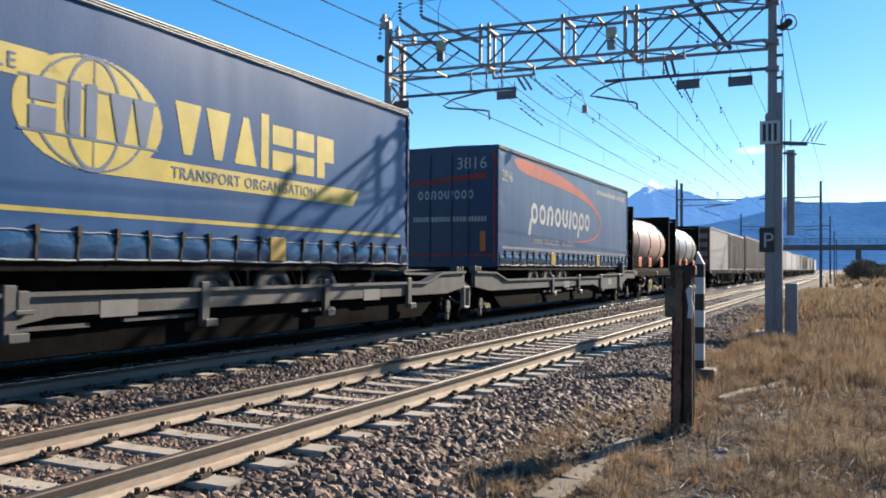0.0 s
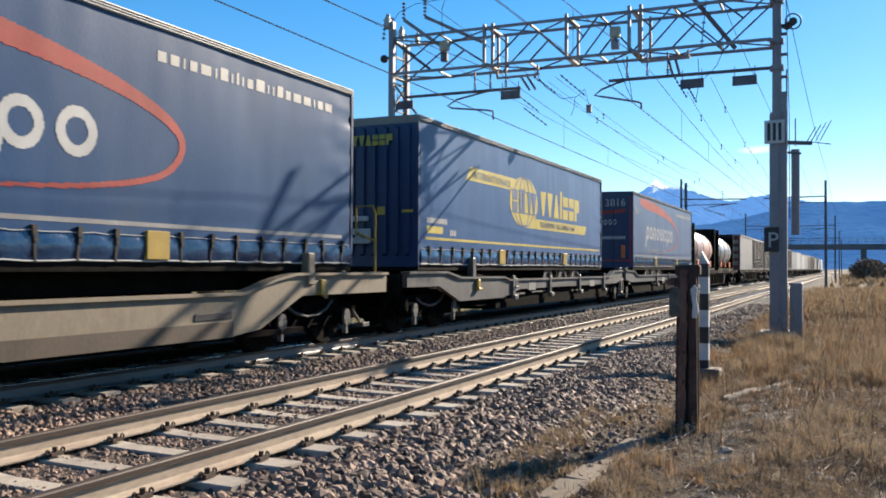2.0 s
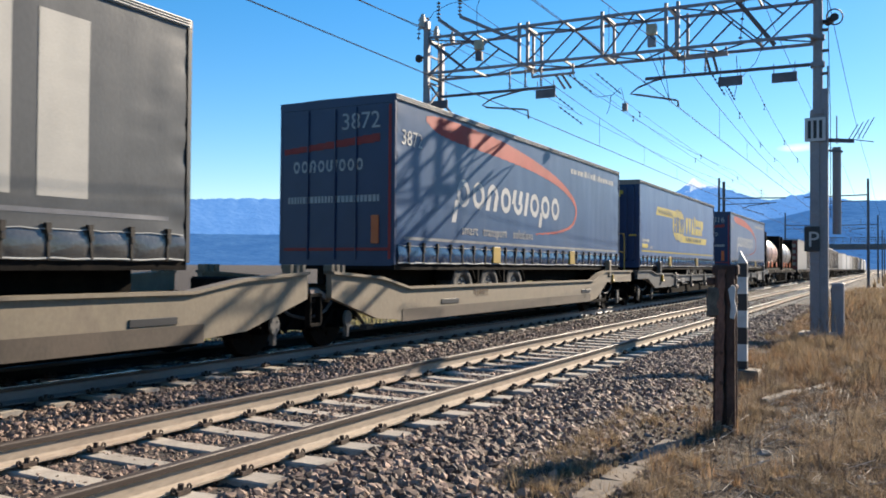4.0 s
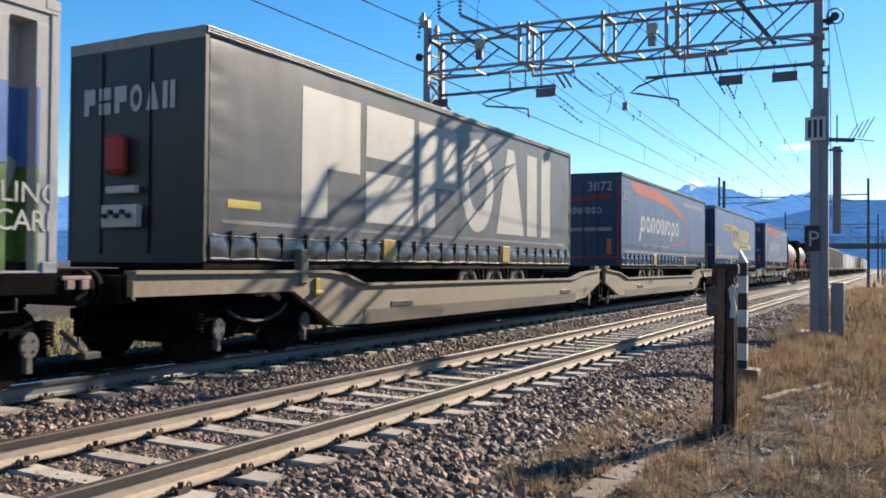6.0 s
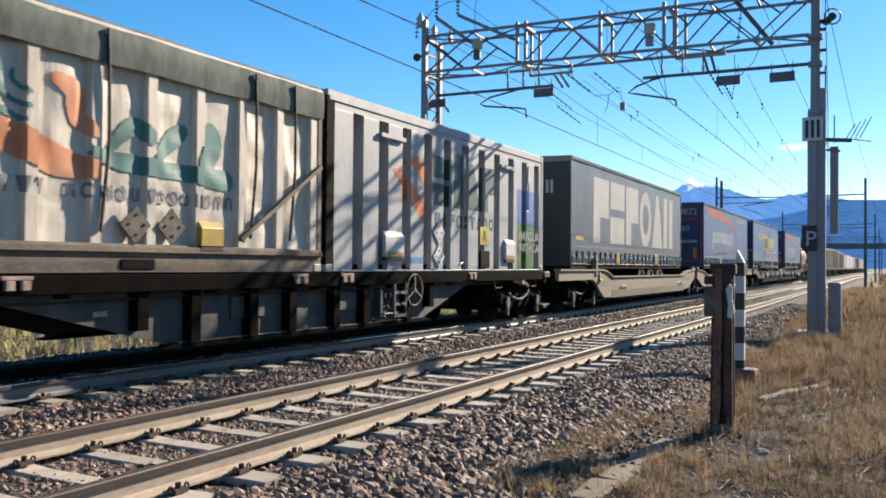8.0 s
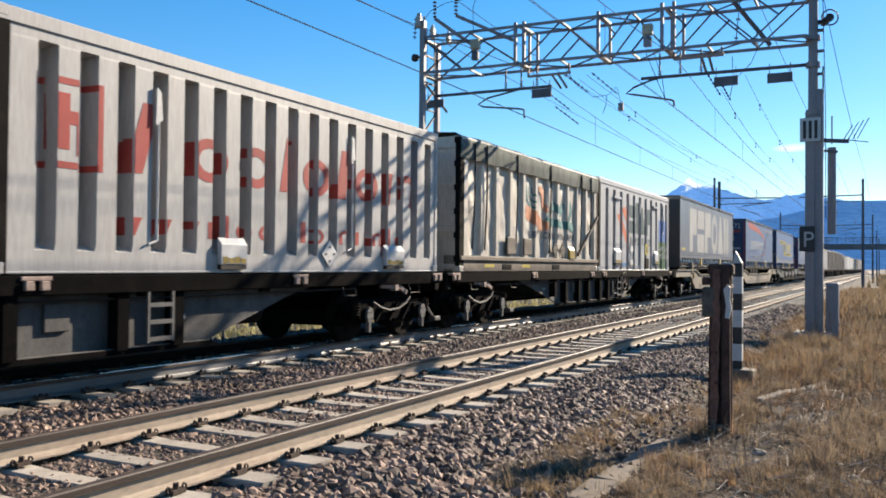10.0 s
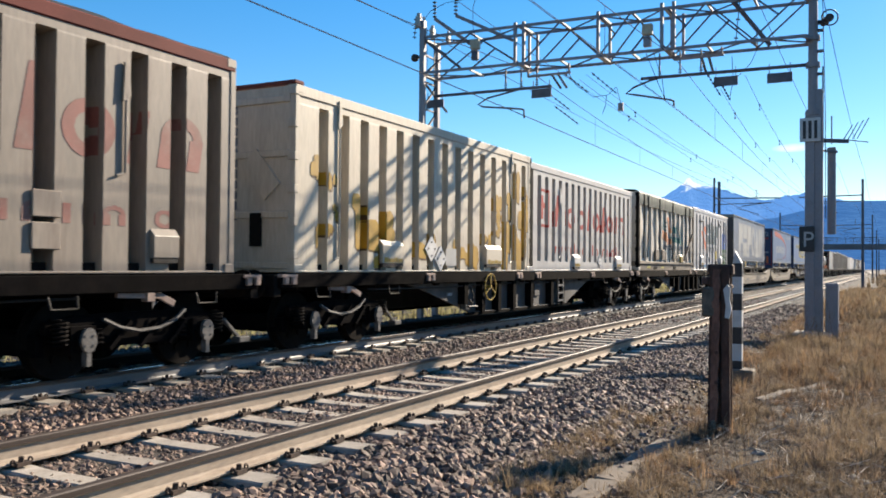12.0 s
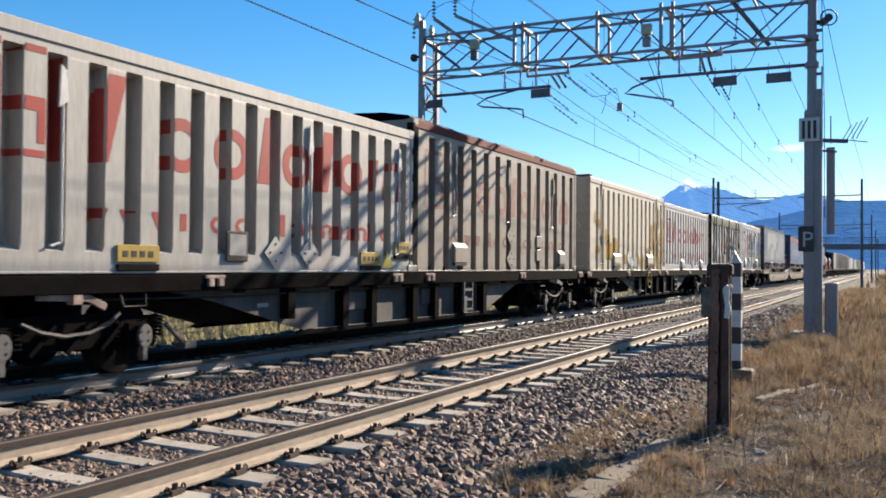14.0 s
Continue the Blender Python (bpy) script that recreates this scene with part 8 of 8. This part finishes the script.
matted = new("matted_grass", raw_mesh("matted_grass", *join([
    tufts(90000, (-1.8, 0.7, 5.2, 14), (0.04, 0.14), 2, width=(0.0015, 0.0045), bend=2.3, patch=0.45, edge=off_bare, clump=5),
    tufts(30000, (-1.8, -0.4, 6.8, 9.4), (0.04, 0.12), 21, width=(0.0015, 0.004), bend=2.6, clump=4, edge=off_path),
    tussocks(spots_in(460, (-1.75, 0.9, 6.0, 14), 61, 1.6, off_bare), 44, (0.08, 0.24), 1.9, 62),
    tufts(18000, (-2.6, 1.3, 13, 24), (0.10, 0.25), 12, width=(0.003, 0.006), bend=1.6, patch=0.6),
    tufts(2200, (-1.8, 0.8, 6, 20), (0.25, 0.5), 14, width=(0.0012, 0.003), bend=1.8, clump=2),
    tufts(6000, (-2.8, -1.5, 5.5, 14), (0.05, 0.14), 13, width=(0.002, 0.005), bend=1.9, patch=0.5, edge=off_path)]), M["dead_grass"]))
tagged(matted, "matted grey-brown dead grass on the bank", "grass", kind="stuff")
rust_grass = new("rusty_grass", raw_mesh("rusty_grass", *join([
    tufts(7000, (-2.6, 0.9, 6.5, 14), (0.05, 0.18), 31, width=(0.0015, 0.004), bend=1.6, patch=0.9, edge=off_bare, clump=12),
    tussocks(spots_in(110, (-2.5, 0.8, 5.6, 13), 71, 3.0, off_bare), 40, (0.08, 0.24), 1.3, 72),
    tussocks(spots_in(240, (-2.2, 1.2, 13, 24), 73, 2.0), 44, (0.16, 0.38), 1.0, 74, (0.002, 0.005)),
    tufts(14000, (-2.6, 1.5, 13, 30), (0.10, 0.32), 32, width=(0.003, 0.007), bend=1.2, patch=0.8, clump=14),
    tufts(7000, (-2.4, 4, 30, 70), (0.25, 0.55), 33, width=(0.010, 0.020), bend=0.7, patch=0.6)]), M["rust_grass"]))
tagged(rust_grass, "patches of rust-brown withered grass on the bank", "grass", kind="stuff")
far_grass = new("dry_grass", raw_mesh("dry_grass", *join([
    tufts(16000, (-23, -12.7, 5, 40), (0.25, 0.5), 7, width=(0.012, 0.028), bend=0.4),
    tufts(9000, (-40, -12.7, 40, 120), (0.3, 0.6), 8, width=(0.03, 0.06), bend=0.4)]), M["green_straw"]))
tagged(far_grass, "pale yellow-green dry meadow grass behind the train", "grass", kind="stuff")

def boulder(x, y, r, seed, label):
    rng = random.Random(seed)
    bm = bmesh.new()
    bmesh.ops.create_icosphere(bm, subdivisions=2, radius=r)
    for v in bm.verts:
        v.co *= 1 + 0.35 * noise.noise(v.co * (1.6 / r) + Vector((seed, 0, 0)))
        v.co.z *= 0.55
    ob = new("stone", mesh_of("stone", bm, M["path_stone"] if seed % 2 else M["concrete"]))
    ob.location = (x, y, ground_z(x, y) + r * 0.2)
    tagged(ob, label, "stone", "loose stones in the grass")


for i, (x, y, r) in enumerate(((-1.03, 8.22, 0.07), (-0.16, 7.2, 0.08), (-0.24, 7.5, 0.05), (-0.1, 8.6, 0.05), (-1.5, 7.3, 0.045), (-0.7, 10.4, 0.05), (-2.45, 6.6, 0.05))):
    boulder(x, y, r, 40 + i, "pale weathered stone lying in the dry grass")

twig_rng = random.Random(21)
bm = bmesh.new()
for _ in range(520):
    x, y = twig_rng.uniform(-1.75, 0.6), twig_rng.uniform(5.6, 12.5)
    z, a, h = ground_z(x, y) + twig_rng.uniform(0.0, 0.05), twig_rng.uniform(0, 6.28), twig_rng.uniform(0.08, 0.28)
    b = twig_rng.uniform(-0.1, 0.45)
    bar(bm, (x, y, z), (x + h * math.cos(a), y + h * math.sin(a), z + h * b), twig_rng.uniform(0.004, 0.009), n=3)
M["bleached"] = mat("bleached", (0.62, 0.53, 0.42), 0.8, var=0.3, bump=0, island=0.4)
tagged(new("fallen_stems", mesh_of("fallen_stems", bm, M["bleached"])), "bleached stems lying across the dead grass", "weeds", kind="stuff")

# thin dead stalks standing above the grass
M["stalk"] = mat("stalk", (0.23, 0.15, 0.09), 0.85, var=0.3, bump=0)
bm = bmesh.new()
sr = random.Random(3)
for _ in range(420):
    x, y = sr.uniform(-1.7, 1.6), sr.uniform(6.5, 34)
    z = ground_z(x, y)
    h = sr.uniform(0.25, 0.6) * (1.5 if y > 14 else 0.8)
    a, b = sr.uniform(-0.3, 0.3) * h, sr.uniform(-0.3, 0.3) * h
    bar(bm, (x, y, z - 0.02), (x + a, y + b, z + h), 0.006, n=3)
    for q in (0.6, 0.8, 0.95):
        bar(bm, (x + a * q, y + b * q, z + h * q), (x + a * q + sr.uniform(-0.06, 0.06), y + b * q + sr.uniform(-0.06, 0.06), z + h * q + 0.07), 0.006, n=3)
tagged(new("weed_stalks", mesh_of("weed_stalks", bm, M["stalk"])), "thin brown dead weed stalks", "weeds", kind="stuff")

# wire fence beyond the train
fence = thing("wire_fence", pose(-14.6, 0, 0), "low wire mesh fence on thin posts behind the tracks", "fence")
for i in range(22):
    bm = bmesh.new()
    bar(bm, (0, 3 + i * 2.2, -0.75), (0, 3 + i * 2.2, 0.55), 0.06, n=6)
    part("post", bm, M["galv_dark"], fence)
bm = bmesh.new()
for k in range(6):
    bar(bm, (0, 3, -0.55 + k * 0.2), (0, 49, -0.55 + k * 0.2), 0.014, n=4)
for k in range(230):
    bar(bm, (0, 3 + k * 0.2, -0.6), (0, 3 + k * 0.2, 0.48), 0.008, n=3)
tagged(part("mesh_wire", bm, M["galv_dark"], fence), kind="stuff")

# ------------------------------------------------------------------ distance
def bush(x, y, h, w, seed, m, label):
    r = np.random.default_rng(seed)
    b = thing("bush", pose(x, y, ground_z(x, y)), label, "bush", "bare bushes along the line")
    bm = bmesh.new()
    for k in range(9):
        a = r.uniform(0, 6.28)
        top = Vector((math.cos(a) * w * r.uniform(0.2, 0.5), math.sin(a) * w * r.uniform(0.2, 0.5), h * r.uniform(0.6, 0.95)))
        bar(bm, (r.uniform(-0.2, 0.2), r.uniform(-0.2, 0.2), -0.1), top, 0.09, n=5, r2=0.02)
    part("stem", bm, M["stalk"], b)
    n = 2600
    c = r.normal(size=(n, 3))
    c /= np.linalg.norm(c, axis=1, keepdims=True)
    c *= (r.uniform(0.25, 1.0, n) ** 0.5)[:, None] * (1 + 0.35 * np.array([noise.noise((p[0] * 2.2, p[1] * 2.2, p[2] * 2.2 + seed)) for p in c]))[:, None]
    c = c * np.array([w * 0.55, w * 0.55, h * 0.5]) + np.array([0, 0, h * 0.55])
    d = r.normal(size=(n, 3)) * (0.035 * h + 0.05)
    e = r.normal(size=(n, 3)) * 0.03 * h
    v = np.stack([c - d, c + d, c + e], 1).reshape(-1, 3)
    o = link("twig_crown", raw_mesh("twig_crown", v, np.arange(3 * n).reshape(-1, 3), m), b)
    o["kind"] = "stuff"


M["twig"] = mat("twig", (0.32, 0.22, 0.14), 0.9, var=0.3, scale=0.6, fine=4, bump=0, island=0.4)
br = random.Random(9)
for i in range(12):
    y = 120 + i * 11
    bush(br.uniform(0.8, 2.6) + i * 0.35 + 2.0 * (i % 3), y, br.uniform(1.8, 3.6), br.uniform(3.0, 5), 100 + i, M["twig"], "leafless brown bush beside the line")
for i in range(6):
    bush(-19 - 4 * i, 120 + 22 * i, br.uniform(2.5, 4.5), br.uniform(4, 7), 130 + i, M["twig"], "leafless brown bush behind the tracks")

bridge = thing("road_bridge", pose(0, 258, 0), "concrete road bridge crossing the railway", "bridge")
M["far_concrete"] = mat("far_concrete", (0.20, 0.20, 0.21), 0.9, var=0.2, scale=0.3, fine=3, bump=0.1)
bm = bmesh.new()
box(bm, -60, 70, -4, 4, 6.6, 8.0)
part("deck", bm, M["far_concrete"], bridge, bevel=0.05)
for x in (-34, -18, 3.5, 20, 40):
    bm = bmesh.new()
    box(bm, x - 0.7, x + 0.7, -3, 3, -1, 6.6)
    part("pier", bm, M["far_concrete"], bridge, bevel=0.05)
for z in (8.6, 9.1, 9.6):
    bm = bmesh.new()
    bar(bm, (-60, -3.9, z), (70, -3.9, z), 0.09)
    part("rail", bm, M["galv_dark"], bridge)
bm = bmesh.new()
for k in range(66):
    bar(bm, (-60 + 2 * k, -3.9, 8), (-60 + 2 * k, -3.9, 9.7), 0.1)
tagged(part("baluster", bm, M["galv_dark"], bridge), kind="stuff")
for sx, x0 in ((1, 45), (-1, -40)):
    bm = bmesh.new()
    v = [bm.verts.new(c) for c in ((x0, -6, 8), (x0, 6, 8), (x0 + sx * 90, 9, 0), (x0 + sx * 90, -9, 0), (x0 - sx * 6, -9, -0.6), (x0 - sx * 6, 9, -0.6), (x0 + sx * 90, 14, -0.6), (x0 + sx * 90, -14, -0.6))]
    for f in ((0, 1, 2, 3), (0, 3, 7, 4), (1, 5, 6, 2), (0, 4, 5, 1), (3, 2, 6, 7)):
        bm.faces.new([v[i] for i in f])
    part("embankment", bm, M["soil"], bridge)


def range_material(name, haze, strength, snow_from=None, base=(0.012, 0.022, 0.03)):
    """Distant slopes; the blue of the air is a glow put into their colour."""
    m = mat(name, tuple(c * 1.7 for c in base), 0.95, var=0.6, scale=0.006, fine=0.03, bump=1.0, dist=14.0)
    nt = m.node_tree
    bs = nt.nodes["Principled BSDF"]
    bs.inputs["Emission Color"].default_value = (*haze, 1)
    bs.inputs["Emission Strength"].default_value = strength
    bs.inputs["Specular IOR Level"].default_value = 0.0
    if snow_from:
        tc = nt.nodes.new("ShaderNodeTexCoord")
        sp = nt.nodes.new("ShaderNodeSeparateXYZ")
        n = nt.nodes.new("ShaderNodeTexNoise")
        n.inputs["Scale"].default_value, n.inputs["Detail"].default_value, n.inputs["Roughness"].default_value = 0.012, 9, 0.7
        nt.links.new(tc.outputs["Object"], sp.inputs[0])
        nt.links.new(tc.outputs["Object"], n.inputs["Vector"])
        ma = nt.nodes.new("ShaderNodeMath")
        ma.operation = "MULTIPLY_ADD"
        ma.inputs[1].default_value, ma.inputs[2].default_value = 240.0, -120.0
        nt.links.new(n.outputs["Fac"], ma.inputs[0])
        ad = nt.nodes.new("ShaderNodeMath")
        nt.links.new(ma.outputs[0], ad.inputs[0])
        nt.links.new(sp.outputs["Z"], ad.inputs[1])
        mr = nt.nodes.new("ShaderNodeMapRange")
        mr.inputs["From Min"].default_value, mr.inputs["From Max"].default_value = snow_from, snow_from + 25
        nt.links.new(ad.outputs[0], mr.inputs["Value"])
        mx = nt.nodes.new("ShaderNodeMix")
        mx.data_type = "RGBA"
        # snow glows too, paler than the haze colour
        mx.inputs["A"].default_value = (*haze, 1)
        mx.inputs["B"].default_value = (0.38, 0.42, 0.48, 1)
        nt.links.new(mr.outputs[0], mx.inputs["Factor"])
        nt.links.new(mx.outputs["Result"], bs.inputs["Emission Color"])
    return m


def mountains(name, profile, dist, depth, material, label, rough, seed):
    """A ridge round the horizon; profile: degrees to the left, degrees of height."""
    az = np.linspace(profile[0][0], profile[-1][0], 420)
    el = np.interp(az, [p[0] for p in profile], [p[1] for p in profile])
    rows = 16
    v = []
    for j in range(rows + 1):
        t = j / rows
        d = dist - depth * (1 - t)
        for a, e in zip(az, el):
            top = dist * math.tan(radians(e))
            n1 = noise.fractal((a * 0.55, t * 2.0, seed), 0.9, 2.1, 6)
            z = top * (t ** 1.1) * (1 + rough * n1 * (1 - t * 0.6)) + (top * rough * 0.16 * noise.fractal((a * 2.2, 3.0, seed), 0.8, 2.1, 5) if t > 0.9 else 0)
            v.append((-d * math.sin(radians(a)), d * math.cos(radians(a)), z - 6))
    n = len(az)
    i = np.arange(n - 1)[None, :] + n * np.arange(rows)[:, None]
    f = np.stack([i + 1, i, i + n, i + n + 1], -1).reshape(-1, 4)
    me = raw_mesh(name, np.array(v), f, material)
    me.shade_smooth()
    tagged(new(name, me), label, "mountains", kind="structure")


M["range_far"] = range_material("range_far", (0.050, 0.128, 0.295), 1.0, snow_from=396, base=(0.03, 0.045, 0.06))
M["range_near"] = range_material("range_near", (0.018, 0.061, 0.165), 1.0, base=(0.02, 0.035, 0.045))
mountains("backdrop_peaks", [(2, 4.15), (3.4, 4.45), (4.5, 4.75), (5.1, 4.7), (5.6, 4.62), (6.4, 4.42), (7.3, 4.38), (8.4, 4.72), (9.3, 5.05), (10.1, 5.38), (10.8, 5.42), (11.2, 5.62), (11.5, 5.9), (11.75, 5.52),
                             (12.2, 5.15), (13.1, 4.7), (15, 4.2), (19, 4.3), (26, 4.0), (38, 4.5), (55, 4.0), (75, 3.6)], 4500, 900, M["range_far"], "mountains with a snow-covered peak, blue haze as painted glow", 0.10, 2)
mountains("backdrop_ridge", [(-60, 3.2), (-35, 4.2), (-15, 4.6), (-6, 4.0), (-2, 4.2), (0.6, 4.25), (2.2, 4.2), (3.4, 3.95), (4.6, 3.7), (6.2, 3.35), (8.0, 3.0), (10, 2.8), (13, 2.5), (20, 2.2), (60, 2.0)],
          3300, 1100, M["range_near"], "forested mountain ridge, dark blue haze as painted glow", 0.06, 7)

# small cloud above the ridge; its white is a glow put into the material
cm = bpy.data.materials.new("cloud")
cm.use_nodes = True
cn, cl = cm.node_tree.nodes, cm.node_tree.links
cn.clear()
co, tr_, em, mxs = cn.new("ShaderNodeOutputMaterial"), cn.new("ShaderNodeBsdfTransparent"), cn.new("ShaderNodeEmission"), cn.new("ShaderNodeMixShader")
em.inputs["Color"].default_value, em.inputs["Strength"].default_value = (1.0, 1.0, 1.0, 1), 0.42
tcc, gr, mpp, nz, mul = cn.new("ShaderNodeTexCoord"), cn.new("ShaderNodeTexGradient"), cn.new("ShaderNodeMapping"), cn.new("ShaderNodeTexNoise"), cn.new("ShaderNodeMath")
gr.gradient_type = "SPHERICAL"
mpp.inputs["Scale"].default_value = (1 / 110, 1, 1 / 24)
nz.inputs["Scale"].default_value, nz.inputs["Detail"].default_value = 0.02, 5
mul.operation = "MULTIPLY"
cl.new(tcc.outputs["Object"], mpp.inputs["Vector"])
cl.new(mpp.outputs[0], gr.inputs["Vector"])
cl.new(tcc.outputs["Object"], nz.inputs["Vector"])
cl.new(gr.outputs["Fac"], mul.inputs[0])
cl.new(nz.outputs["Fac"], mul.inputs[1])
boost = cn.new("ShaderNodeMath")
boost.operation, boost.use_clamp = "MULTIPLY", True
boost.inputs[1].default_value = 2.2
cl.new(mul.outputs[0], boost.inputs[0])
cl.new(boost.outputs[0], mxs.inputs[0])
cl.new(tr_.outputs[0], mxs.inputs[1])
cl.new(em.outputs[0], mxs.inputs[2])
cl.new(mxs.outputs[0], co.inputs["Surface"])
bm = bmesh.new()
bmesh.ops.create_uvsphere(bm, u_segments=32, v_segments=12, radius=1.0)
for q in bm.verts:
    q.co = (q.co.x * 110, q.co.y * 0.5, q.co.z * 24)
cloud = new("backdrop_cloud", mesh_of("backdrop_cloud", bm, cm, smooth=True))
cloud.location = (-4700 * math.sin(radians(5.2)), 4700 * math.cos(radians(5.2)), 4700 * math.tan(radians(7.5)))
cloud.visible_shadow = False
tagged(cloud, "small thin white cloud over the ridge", "cloud", kind="structure")


# ------------------------------------------------------------------ what moves
def motions():
    for ob, s in MOVING:
        walk(ob, [(t, pose(FAR_X, s + SPEED * t, 0)) for t in (0.0, 3.5, 7.0, 10.5, 14.0)])
    for o, y, r in WHEELS:
        turn = math.degrees(SPEED / r)
        walk(o, [(k / 15.0, pose(0, y, r, -turn * k / 15.0, 0, 0)) for k in range(211)])


motions()
